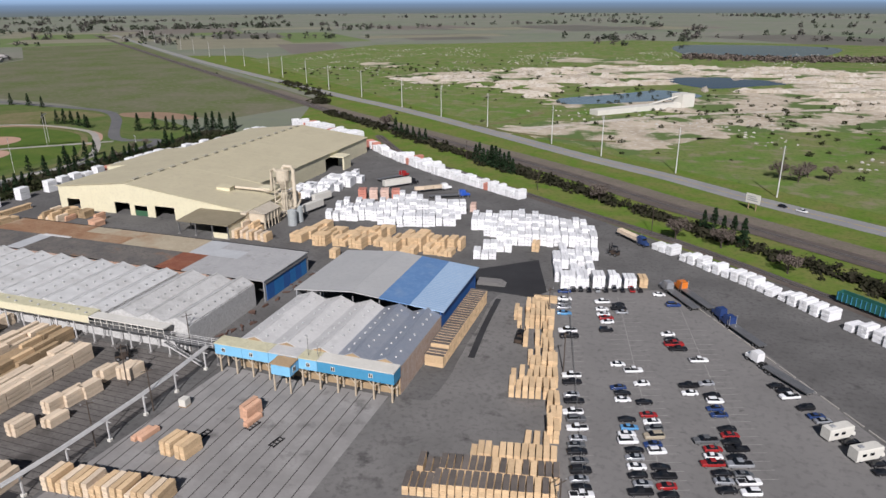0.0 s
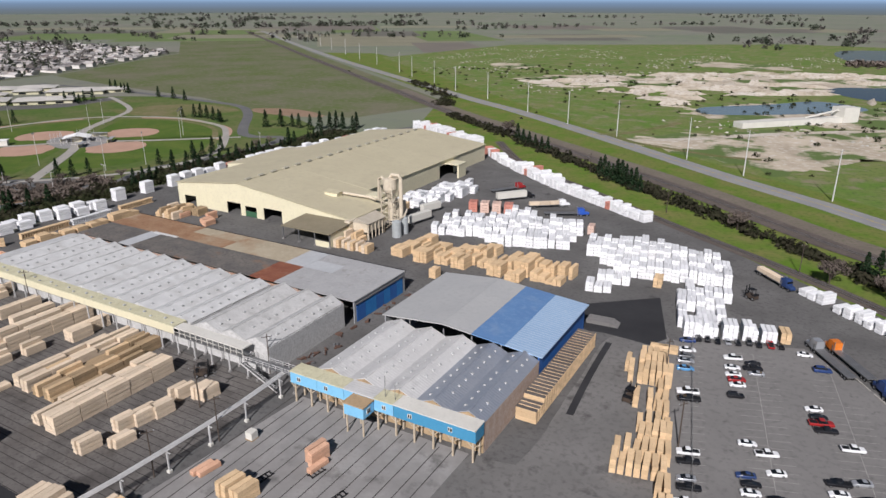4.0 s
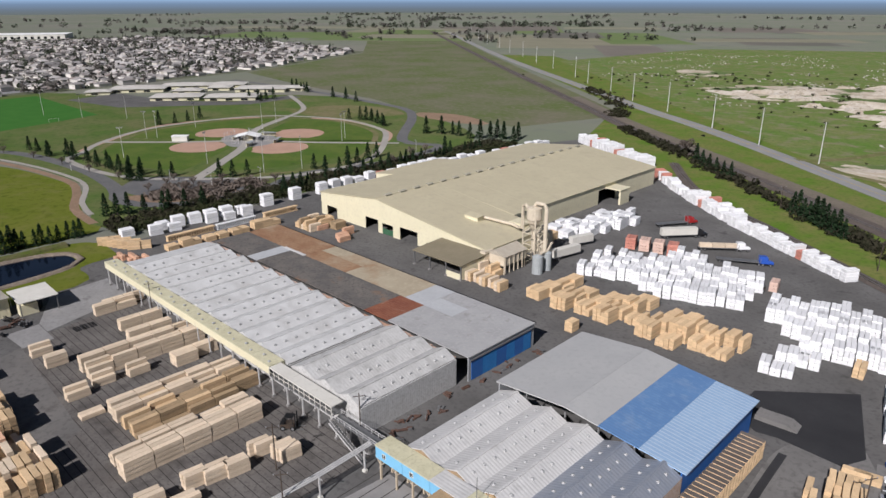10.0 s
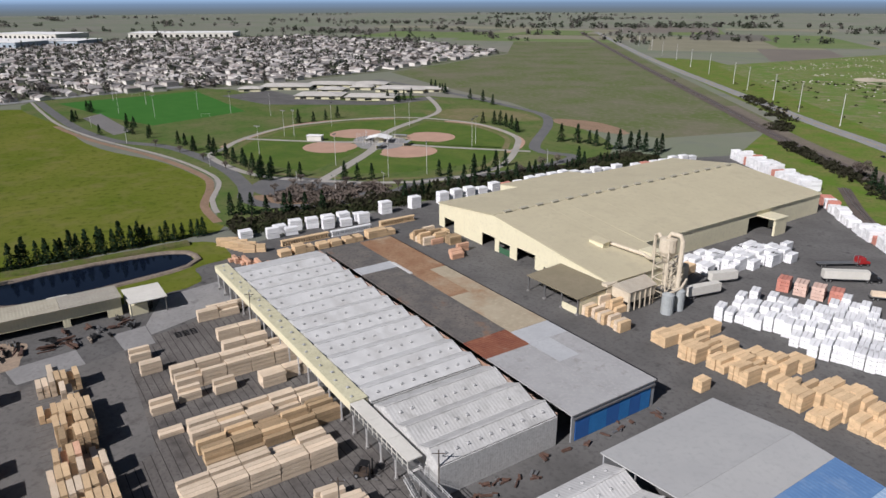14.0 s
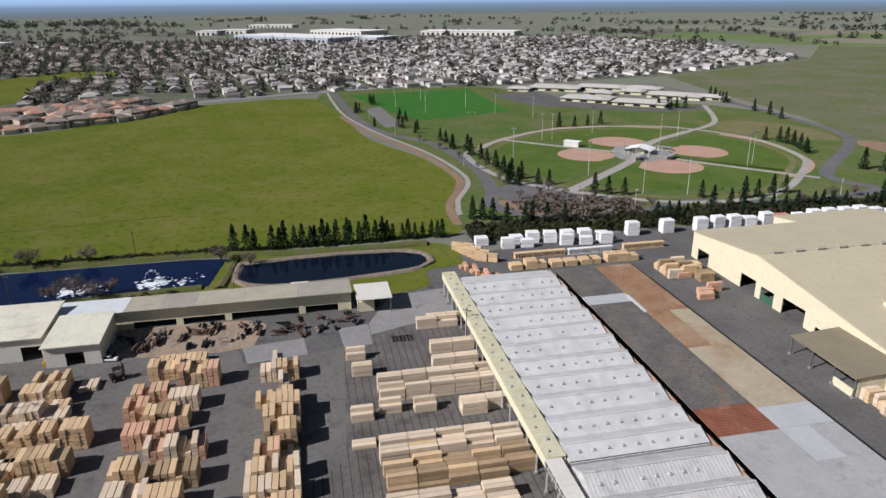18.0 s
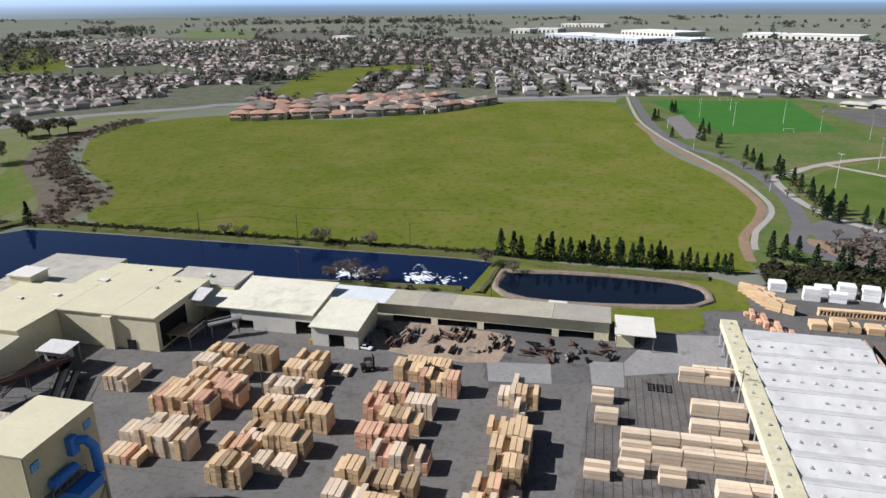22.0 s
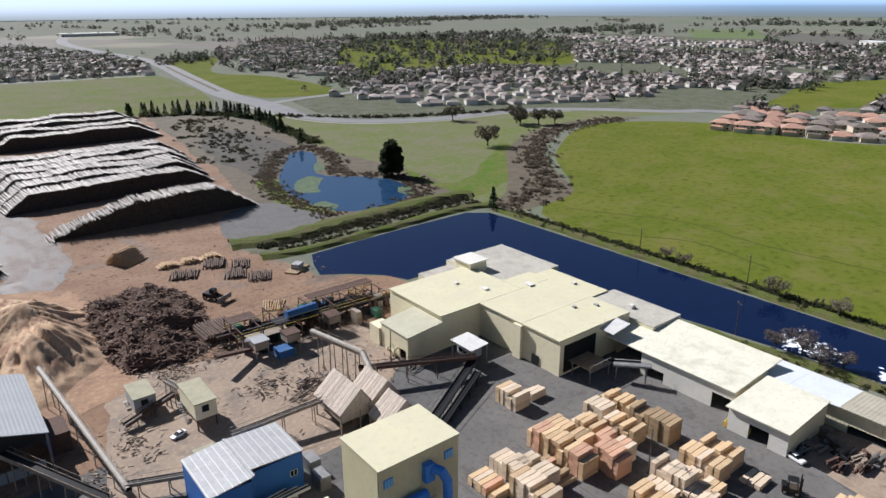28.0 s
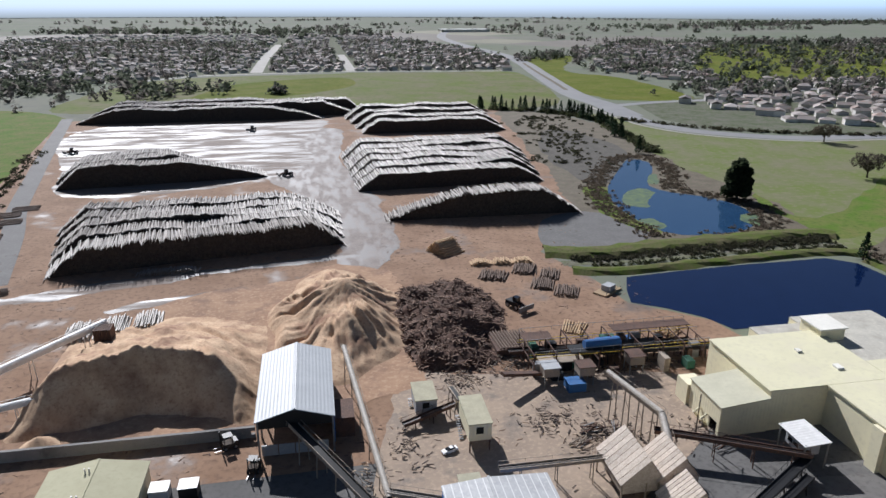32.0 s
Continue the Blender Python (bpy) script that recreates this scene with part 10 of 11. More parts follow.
def broadleaf(name, x, y, h, w, m, label, n=900, leaf=0.5, twiggy=False, seed=1, full=False):
    key = (name, seed, round(w / h, 1), m.name)
    place = pose(x, y, 0.0, 0, 0, trng.uniform(0, 360)) @ Matrix.Scale(h / 10, 4)
    if key in PROTO:
        ob = copy_thing(PROTO[key], place)
        ob.matrix_basis = place
        return ob
    r = random.Random(seed * 17)
    s = w / h * 10 / 2
    t = thing(name, label, "tree", "broad trees")
    g = Geo().tube([(0, 0, 0), (0.1, 0, 2.2), (0, 0.1, 5.0)], [0.5, 0.36, 0.2], 7)
    tips = []
    for k in range(9):
        a, q = k * 0.7 + r.uniform(-0.2, 0.2), r.uniform(0.4, 0.8)
        tip = (s * q * math.cos(a), s * q * math.sin(a), r.uniform(5, 8.6))
        g.tube([(0, 0, 1.8 + 0.25 * k), (tip[0] * 0.5, tip[1] * 0.5, 2.6 + tip[2] * 0.35), tip], [0.22, 0.14, 0.05], 5)
        tips.append(tip)
    g.part("trunk", M_BARK, t)
    lobes = [(tx, ty, tz, r.uniform(0.28, 0.45) * s) for tx, ty, tz in tips] + [(0, 0, 6.5, 0.5 * s)]
    if full:
        lobes = [(s * 0.45 * math.cos(k * 2.4), s * 0.45 * math.sin(k * 2.4), 2.4 + 0.55 * k, (0.5 - 0.022 * k) * s) for k in range(12)] + [(0, 0, 8.8, 0.4 * s)]
    pts = []
    for _ in range(n):
        lx, ly, lz, lr = r.choice(lobes)
        a, b, q = r.uniform(0, 6.283), math.acos(r.uniform(-1, 1)), r.uniform(0.55, 1.05)
        pts.append((lx + lr * q * math.sin(b) * math.cos(a), ly + lr * q * math.sin(b) * math.sin(a), max(1.2, lz + 0.8 * lr * q * math.cos(b))))
    v, f = leaf_mass(pts, leaf, r, 1.0)
    if twiggy:
        v = []
        f = []
        for x1, y1, z1 in pts:
            a, l = r.uniform(0, 6.283), r.uniform(0.5, 1.1)
            k = len(v)
            dx, dy = 0.04 * math.sin(a), -0.04 * math.cos(a)
            v += [(x1 - dx, y1 - dy, z1 - 0.4 * l), (x1 + dx, y1 + dy, z1 - 0.4 * l), (x1 + l * math.cos(a) * 0.6, y1 + l * math.sin(a) * 0.6, z1 + 0.5 * l)]
            f.append((k, k + 1, k + 2))
    link("crown", quad_mesh("crown", v, f, m), t)
    t.matrix_basis = place
    PROTO[key] = t
    return t


M_EUC = mat("eucalyptus_leaves", (0.03, 0.042, 0.022), (0.045, 0.055, 0.03), big=2, fine=0.4, rough=0.9, leaf=0.5, spec=0.1)
M_OAK = mat("winter_oak", (0.075, 0.066, 0.05), (0.105, 0.09, 0.065), big=2, fine=0.4, rough=0.95, leaf=0.5, spec=0.1)
broadleaf("eucalyptus", -296, -238, 20, 15, M_EUC, "tall dense dark eucalyptus by the reed pond", 3200, 0.8, seed=6, full=True)
for x, y, h, w in ((-396, -268, 14, 19), (-477, -323, 15, 18), (-486, -307, 13, 16), (-445, -366, 13, 18), (-470, -312, 11, 12), (-497, -300, 12, 14)):
    broadleaf("oak_tree", x, y, h, w, M_OAK, "grey leafless oak in the pasture", 1300, 0.42, seed=2)
for x, y, h in ((-262, 2, 6), (-265, 8, 7), (-262, 14, 6), (-265, 19, 5), (-281, 63, 5), (-288, 52, 6), (-297, -16, 7), (-298, 4, 6), (-300, -60, 5), (-299, -52, 5)):
    broadleaf("bare_bush", x, y, h, h * 1.3, M_TWIG, "bare grey twiggy bush on the pond bank", 1100, 0.35, seed=3)
for x, y, h in ((4, 262, 9), (33, 330, 0), (-30, 308, 8), (-196, 452, 10), (20, 258, 8), (40, 238, 7), (60, 372, 9), (52, 378, 9), (66, 385, 8), (75, 380, 8)):
    if h:
        broadleaf("bare_tree", x, y, h, h * 1.1, M_TWIG, "pale leafless tree near the railway", 1100, 0.35, seed=4)


def scatter_shrubs(label, line, width, count, size, m, seed, tall=1.0, name="shrubs"):
    """A ragged belt of low growth along a line, joined into one."""
    r = random.Random(seed)
    pts = [Vector((*p, 0)) for p in spline(line, 8)]
    v, f = [], []
    for _ in range(count):
        i = r.randrange(len(pts) - 1)
        p = pts[i].lerp(pts[i + 1], r.random())
        d = (pts[i + 1] - pts[i]).normalized()
        o = r.gauss(0, width / 3)
        cx, cy = p.x - d.y * o, p.y + d.x * o
        s = size * r.uniform(0.5, 1.4)
        cloud = []
        for _k in range(26):
            a, b, q = r.uniform(0, 6.283), r.uniform(0, 1), r.uniform(0.3, 1)
            cloud.append((cx + s * q * math.cos(a), cy + s * q * math.sin(a), 0.15 + s * tall * b * (1.15 - 0.6 * q)))
        vv, ff = leaf_mass(cloud, s * 0.34, r, 1.0)
        n = len(v)
        v += vv
        f += [tuple(k + n for k in q) for q in ff]
    return tagged(link(name, quad_mesh(name, v, f, m)), label, "shrubs", kind="stuff")


M_BRUSH = mat("grey_brush", (0.065, 0.06, 0.04), (0.045, 0.05, 0.026), (0.10, 0.085, 0.062), big=5, fine=0.8, rough=0.95, leaf=0.5, spec=0.1)
scatter_shrubs("dark brushy hedge between the two tracks", [(-271, 505), (-200, 452), (-150, 410), (-104, 372), (-66, 342), (-34, 316), (-6, 292), (22, 268), (50, 244), (90, 210), (130, 176)], 9, 760, 2.1, M_BRUSH, 31, 1.2, "hedgerow")
scatter_shrubs("bushes along the pond bank", [(-298, -140), (-299, -60), (-299, 20), (-298, 56)], 4, 900, 1.35, M_SHRUB, 32)
scatter_shrubs("dark shrubs along the western fence", [(-293, 150), (-294, 215), (-294, 300), (-288, 400)], 7, 560, 2.3, M_SHRUB, 33, 1.2, "hedgerow")
scatter_shrubs("bare grey thicket between the yard and the park", [(-300, 150), (-305, 195), (-303, 240), (-302, 300), (-299, 400)], 13, 620, 2.0, M_BRUSH, 51, 1.1, "hedgerow")
M_REED = mat("brown_reeds", (0.15, 0.12, 0.09), (0.11, 0.09, 0.065), (0.19, 0.155, 0.12), big=5, fine=0.8, rough=0.95, leaf=0.5, spec=0.1)
scatter_shrubs("brown reeds and brush round the reed pond", [(-229, -190), (-228, -235), (-236, -275), (-262, -318), (-286, -345), (-300, -335), (-292, -295), (-276, -262), (-296, -240), (-294, -208), (-272, -188), (-250, -184)], 11, 1500, 0.95, M_REED, 34, 0.7, "reeds")
scatter_shrubs("brown brush along the creek", [(-300, -152), (-345, -165), (-380, -205), (-420, -245), (-480, -282), (-560, -284)], 17, 800, 1.35, M_REED, 35, 0.8, "brush")
scatter_shrubs("brush on the bund", [(-185, -173), (-230, -175), (-298, -178)], 6, 330, 1.1, M_BRUSH, 36)
scatter_shrubs("dark scrub in the ditch between the banks", [(-186, -170), (-230, -171), (-298, -174)], 5, 420, 0.9, M_BRUSH, 47)
scatter_shrubs("brush below the southern bank", [(-190, -162), (-245, -165), (-298, -166)], 4, 190, 0.9, M_SHRUB, 46)
scatter_shrubs("bushes along the avenue", [(-330, -500), (-400, -425), (-470, -392), (-520, -378)], 6, 160, 2.0, M_BRUSH, 37)
scatter_shrubs("bare park shrubs", [(-335, 180), (-320, 205), (-318, 235), (-330, 215), (-345, 190)], 15, 300, 1.7, M_TWIG, 38)
scatter_shrubs("scrub on the quarry hills", [(-420, 900), (-300, 800), (-100, 720), (60, 560), (200, 480), (380, 700)], 230, 620, 1.8, M_SHRUB, 39)
scatter_shrubs("brown thicket beyond the quarry", [(0, 1180), (150, 1160), (330, 1200), (480, 1250)], 60, 700, 4.5, M_TWIG, 40)
scatter_shrubs("scrub along the log yard's edge", [(48, -200), (58, -260), (72, -330), (85, -420)], 10, 130, 1.4, M_BRUSH, 41)
scatter_shrubs("weeds behind the mill", [(-250, -80), (-256, -20), (-262, 40)], 3, 90, 0.9, M_SHRUB, 42)
scatter_shrubs("trees at the rail crossing", [(-300, 545), (-330, 600), (-420, 690)], 14, 140, 2.2, M_BRUSH, 43)


def tree_masses():
    """Distant tree belts, the wooded park and the town's trees, joined by colour."""
    r = random.Random(77)
    sets = {"dark": [], "grey": []}

    def clump(kind, x, y, s, tall=1.0):
        sets[kind].append((x, y, s, tall))

    for _ in range(11500):
        a = r.random()
        if a < 0.45:
            x, y = r.uniform(-1800, -640), r.uniform(-700, 900)
        else:
            x, y = r.uniform(-1300, 800), r.uniform(-1700, -600)
        if TOWN(x, y):
            # the northern suburb is young and has few trees
            if y > 60 and r.random() < 0.25:
                continue
            tall = r.random() < 0.16
            clump("dark" if tall else r.choice(("dark", "grey", "grey")), x, y, r.uniform(3.2, 6.4), 2.0 if tall else 1.0)
    n = 0
    while n < 430:
        x, y = r.uniform(-1420, -560), r.uniform(-1460, -650)
        if inside(WOOD, x, y) and noise.noise((x * 0.011, y * 0.011, 3)) + 0.35 * r.random() > 0.08:
            clump(r.choice(("dark", "dark", "grey")), x, y, r.uniform(5, 9.5))
            n += 1
    for cx, cy, n, w in ((-560, -640, 60, 80), (-560, -900, 60, 70), (-540, -1150, 90, 120), (260, -760, 130, 140), (200, -820, 70, 120), (-860, -330, 40, 60), (-1250, -420, 60, 120), (5, -757, 6, 14), (-54, -706, 7, 10), (70, -720, 40, 60)):
        for _ in range(n):
            clump(r.choice(("dark", "dark", "grey")), r.gauss(cx, w / 2), r.gauss(cy, w / 2), r.uniform(4, 8))
    for ax, ay, bx, by, n, w in ((-2250, -3050, -3300, -3200, 260, 120), (-1300, -2500, -2300, -3000, 160, 100), (-1000, -1520, -1450, -1430, 110, 26), (-2300, -1500, -1700, -1450, 80, 30), (-300, -2150, 700, -2300, 200, 70), (-2900, -1500, -3400, -600, 160, 60), (-1900, 1500, -1300, 2300, 80, 40)):
        for _ in range(n):
            u = r.random()
            clump("dark" if r.random() < 0.7 else "grey", ax + (bx - ax) * u + r.gauss(0, w), ay + (by - ay) * u + r.gauss(0, w), r.uniform(7, 13))
    for k in range(210):
        a = r.uniform(0, 6.283)
        d = r.uniform(1500, 4400)
        cx, cy = CX + d * math.cos(a), CY + d * math.sin(a)
        l, h = r.uniform(80, 420), r.uniform(0, 3.14)
        for _ in range(int(l / 14)):
            s = r.uniform(-l, l)
            clump(r.choice(("dark", "grey")), cx + s * math.cos(h) + r.gauss(0, 14), cy + s * math.sin(h) + r.gauss(0, 14), r.uniform(5, 10))
    # both foliage colours are lightened to stand in for distance haze
    for kind, m, label in (("dark", mat("far_green_trees", (0.085, 0.10, 0.07), (0.105, 0.115, 0.085), big=20, fine=3, rough=0.95, rand=0.3, island=True, leaf=0.5, spec=0.05), "green trees in haze-lightened colour scattered over town and plain"), ("grey", mat("far_bare_trees", (0.17, 0.155, 0.14), (0.13, 0.12, 0.108), big=20, fine=3, rough=0.95, rand=0.3, island=True, leaf=0.5, spec=0.05), "grey leafless trees in haze-lightened colour scattered over town and plain")):
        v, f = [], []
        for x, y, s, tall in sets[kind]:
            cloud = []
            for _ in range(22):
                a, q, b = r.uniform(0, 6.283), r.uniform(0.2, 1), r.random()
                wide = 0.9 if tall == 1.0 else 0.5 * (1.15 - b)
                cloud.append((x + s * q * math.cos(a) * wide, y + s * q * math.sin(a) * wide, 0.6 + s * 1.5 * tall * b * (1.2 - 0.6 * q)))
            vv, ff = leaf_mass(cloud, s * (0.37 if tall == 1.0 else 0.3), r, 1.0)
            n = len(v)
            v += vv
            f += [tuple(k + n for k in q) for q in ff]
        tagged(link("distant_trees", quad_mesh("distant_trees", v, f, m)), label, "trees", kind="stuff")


WOOD = [(-575, -690), (-660, -745), (-735, -735), (-856, -750), (-949, -683), (-1342, -1020), (-1397, -1243), (-1235, -1435), (-1000, -1450), (-700, -1000)]
FAR_SUBURB = [(-1400, -1500), (-1480, -1820), (-1870, -2100), (-2300, -2040), (-2320, -1860), (-1880, -1600)]


def rise(x, y):
    return 0.0


def TOWN(x, y):
    """Whether a place on the plan lies in the built-up area."""
    if inside(WOOD, x, y):
        return False
    if y < -1480 and x < -1250:
        return inside(FAR_SUBURB, x, y)
    if x < -760 and y > 118:
        return inside([(-790, 118), (-800, 330), (-850, 530), (-1000, 850), (-1250, 900), (-1750, 820), (-1750, 118)], x, y)
    if y <= 118 and y > -330 and x < -640:
        return inside([(-790, 118), (-745, -20), (-700, -150), (-655, -240), (-780, -270), (-1000, -330), (-1850, -330), (-1850, 118)], x, y) and not inside([(-826, -285), (-942, -305), (-1032, -275), (-1109, -209), (-1050, -138), (-938, -212), (-809, -178), (-746, -190), (-690, -213), (-720, -250)], x, y) and not inside([(-589, -190), (-634, -99), (-672, -43), (-731, -10), (-800, -22), (-830, -60), (-790, -120), (-720, -190), (-640, -240)], x, y)
    if y <= -330 and x < -396 and (x < -440 or y > -620):
        return inside([(-490, -420), (-600, -370), (-780, -330), (-1850, -330), (-1700, -1300), (-900, -1700), (-600, -1300), (-575, -1180), (-510, -900), (-540, -750), (-500, -610), (-430, -560), (-400, -470)], x, y) and r_open(x, y)
    if y < -600:
        return inside([(420, -700), (130, -860), (51, -922), (-60, -945), (-143, -958), (-371, -930), (-410, -1078), (-425, -1325), (-300, -2100), (500, -2100), (1000, -1300), (900, -700)], x, y) and abs(x + 6 - 0.01 * y) > 15 and abs(x + 147) > 12
    return False


def r_open(x, y):
    return noise.noise((x * 0.006, y * 0.006, 9)) > -0.12


far_fields()
tree_masses()

scatter_shrubs("olive scrub on the flat beyond the log decks", [(-240, -330), (-262, -390), (-268, -450), (-280, -510)], 40, 260, 1.6, M_BRUSH, 44, 0.7, "scrub_growth")
scatter_shrubs("dark belt of bushes beside the log yard", [(-308, -350), (-318, -420), (-322, -480), (-300, -528), (-250, -556)], 9, 260, 2.4, M_SHRUB, 45, 1.1, "hedgerow")

for x, y, h in ((-334, 200, 5), (-328, 214, 6), (-342, 208, 5), (-350, 198, 5), (-320, 226, 6), (-322, 200, 5), (-338, 222, 5), (-357, 205, 5), (-316, 240, 6), (-330, 186, 5), (-345, 186, 5), (-310, 330, 7), (-313, 345, 6), (-305, 310, 6), (-380, 186, 5), (-410, 182, 5), (-440, 178, 5), (-470, 172, 5), (-500, 164, 5)):
    broadleaf("park_tree", x, y, h, h * 0.9, M_TWIG, "small leafless tree in the park beds", 700, 0.3, seed=5)


def grass_tufts():
    """Darker tussocks over the meadow."""
    r = random.Random(91)
    area = [(-424, -225), (-380, -185), (-354, -155), (-308, -130), (-302, -59), (-300, 37), (-302, 143), (-371, 160), (-443, 153), (-531, 124), (-720, 105), (-712, -5), (-640, -60), (-590, -130), (-595, -222), (-520, -272)]
    pts = []
    while len(pts) < 9000:
        x, y = r.uniform(-700, -300), r.uniform(-270, 160)
        if inside(area, x, y) and noise.noise((x * 0.03, y * 0.03, 4)) + 0.4 * r.random() > 0.05:
            pts.append((x, y, 0.05))
    v, f = leaf_mass(pts, 0.24, r, 0.15)
    tagged(link("grass_tufts", quad_mesh("grass_tufts", v, f, mat("tussock_grass", (0.085, 0.11, 0.022), (0.14, 0.135, 0.05), big=8, fine=1, rough=0.95, leaf=0.5, spec=0.05))), "dark tussocks of grass in the meadow", "grass", kind="stuff")


grass_tufts()

# ---- the town ----
def house_near(x, y, turn, roof_m, wall_m, two=True, seed=0):
    key = ("house", roof_m.name, wall_m.name, two)
    place = pose(x, y, 0.05, 0, 0, turn)
    if key in PROTO:
        return copy_thing(PROTO[key], place)
    t = thing("house", f"{'two-storey' if two else 'single-storey'} {'beige' if 'beige' in wall_m.name else 'white'} house with a {'terracotta' if 'terra' in roof_m.name else 'grey-brown'} hipped roof", "house", "houses beyond the meadow")
    w, l, h = 6.5, 8.0, 5.6 if two else 3.2
    Geo().box(-w, -l, 0, w, l, h).part("wall", wall_m, t)
    Geo().box(w, -l + 1, 0, w + 3, l - 6, 3.0).part("garage", wall_m, t)
    for g0, x0, y0, x1, y1, z, rise_ in (("roof", -w - 0.6, -l - 0.6, w + 0.6, l + 0.6, h, 2.5), ("garage_roof", w + 0.1, -l + 0.6, w + 3.5, l - 5.6, 3.0, 1.0)):
        m = min(x1 - x0, y1 - y0) / 2
        pts = [(x0, y0, z), (x1, y0, z), (x1, y1, z), (x0, y1, z)]
        if (y1 - y0) > (x1 - x0):
            top = [((x0 + x1) / 2, y0 + m, z + rise_), ((x0 + x1) / 2, y1 - m, z + rise_)]
            f = [(0, 1, 4), (1, 2, 5, 4), (2, 3, 5), (3, 0, 4, 5), (3, 2, 1, 0)]
        else:
            top = [(x0 + m, (y0 + y1) / 2, z + rise_), (x1 - m, (y0 + y1) / 2, z + rise_)]
            f = [(0, 1, 5, 4), (1, 2, 5), (2, 3, 4, 5), (3, 0, 4), (3, 2, 1, 0)]
        Geo().add(pts + top, f).part(g0, roof_m, t)
    for z in ((1.0, 3.7) if two else (1.0,)):
        for yy in (-5, 0, 5):
            for xx, s in ((-w - 0.04, -1), (w + 0.04, 1)):
                if s > 0 and z < 2 and yy < 2:
                    continue
                Geo().box(xx - 0.05, yy - 0.8, z, xx + 0.05, yy + 0.8, z + 1.3).part("window", M_GLASS, t)
    t.matrix_basis = place
    PROTO[key] = t
    return t


TERRA = mat("terracotta_roof", (0.42, 0.25, 0.185), (0.35, 0.205, 0.15), (0.47, 0.30, 0.225), big=3, fine=0.6, rand=0.15)
SLATE = mat("grey_brown_shingle", (0.24, 0.2, 0.17), (0.19, 0.165, 0.145), big=3, fine=0.6, rand=0.2)
BEIGE = mat("beige_stucco", (0.52, 0.44, 0.34), (0.47, 0.4, 0.3), big=3, fine=0.6, rand=0.1)
CREAMW = mat("white_stucco", (0.62, 0.57, 0.49), (0.56, 0.51, 0.44), big=3, fine=0.6, rand=0.1)
hr = random.Random(4)
FRONT = [(-566, -214), (-575, -185), (-590, -150), (-600, -122), (-612, -98), (-626, -74), (-640, -52), (-668, -32), (-705, -8)]
line = spline(FRONT, 1.0)
acc = 0.0
for i in range(1, len(line)):
    acc += math.hypot(line[i][0] - line[i - 1][0], line[i][1] - line[i - 1][1])
    if acc > 15.5:
        acc = 0.0
        dx, dy = line[i][0] - line[i - 1][0], line[i][1] - line[i - 1][1]
        n = math.hypot(dx, dy)
        a = math.degrees(math.atan2(dy, dx))
        for row, off in enumerate((9, 38, 62, 88, 112)):
            if row and hr.random() < 0.1 or row > 2 and acc > 99:
                continue
            house_near(line[i][0] - dy / n * off + hr.uniform(-1, 1), line[i][1] + dx / n * off + hr.uniform(-1, 1), a - 90 + (180 if row == 1 else 0) + hr.uniform(-16, 16), TERRA if hr.random() < 0.55 else SLATE, BEIGE if hr.random() < 0.6 else CREAMW, row < 3 and hr.random() < 0.75)


def town():
    r = random.Random(42)
    walls, pale_roofs, brown_roofs = Geo(), Geo(), Geo()

    def place(x, y, turn):
        w, l, h = r.uniform(4.0, 5.8), r.uniform(5, 7.6), r.choice((2.7, 2.9, 4.8))
        m = pose(x, y, rise(x, y), 0, 0, turn)
        box = [m @ Vector(p) for p in ((-w, -l, 0), (w, -l, 0), (w, l, 0), (-w, l, 0), (-w, -l, h), (w, -l, h), (w, l, h), (-w, l, h))]
        walls.add(box, BOX_F[2:])
        e, top = 0.5, r.uniform(1.6, 2.6)
        hip = r.choice((0, w))
        pts = [m @ Vector(p) for p in ((-w - e, -l - e, h), (w + e, -l - e, h), (w + e, l + e, h), (-w - e, l + e, h), (0, -l - e + hip, h + top), (0, l + e - hip, h + top))]
        (pale_roofs if y > -70 + 60 * math.sin(x * 0.01) else brown_roofs).add(pts, [(0, 1, 4), (1, 2, 5, 4), (2, 3, 5), (3, 0, 4, 5)])

    for gx, gy, turn, x0, y0, x1, y1 in ((14.5, 27, 12, -1900, -340, -620, 1000), (15, 28, -28, -1900, -1500, -440, -330), (16, 29, 4, -500, -2100, 1000, -620)):
        a = radians(turn)
        ox, oy = (x0 + x1) / 2, (y0 + y1) / 2
        n = int(1900 / gx)
        for i in range(-n, n):
            for j in range(-80, 80):
                u, v = i * gx + 5 * math.sin(j * 1.3), j * gy + 9 * math.sin(i * 0.11)
                x, y = ox + u * math.cos(a) - v * math.sin(a), oy + u * math.sin(a) + v * math.cos(a)
                if not (x0 <= x <= x1 and y0 <= y <= y1) or not TOWN(x, y):
                    continue
                d = math.hypot(x + 300, y)
                if r.random() < 0.10 + max(0.0, (d - 900) / 2600):
                    continue
                place(x + r.uniform(-2, 2), y + r.uniform(-2, 2), turn + (90 if r.random() < 0.35 else 0) + r.uniform(-8, 8))
    wm = mat("town_walls", (0.50, 0.47, 0.43), (0.62, 0.60, 0.57), (0.40, 0.36, 0.31), big=60, fine=8, rand=0.3, island=True)
    tagged(walls.part("town_houses", wm), "pale stucco walls of hundreds of suburban houses", "houses", kind="stuff")
    tagged(pale_roofs.part("town_roofs", mat("pale_town_roofs", (0.25, 0.235, 0.225), (0.36, 0.345, 0.335), (0.27, 0.21, 0.18), big=70, fine=12, rand=0.6, island=True)), "grey and pale pitched roofs of the northern suburb", "roofs", kind="stuff")
    tagged(brown_roofs.part("town_roofs", mat("brown_town_roofs", (0.20, 0.17, 0.155), (0.29, 0.265, 0.25), (0.27, 0.17, 0.13), big=50, fine=9, rand=0.6, island=True)), "brown and terracotta pitched roofs of the suburb", "roofs", kind="stuff")


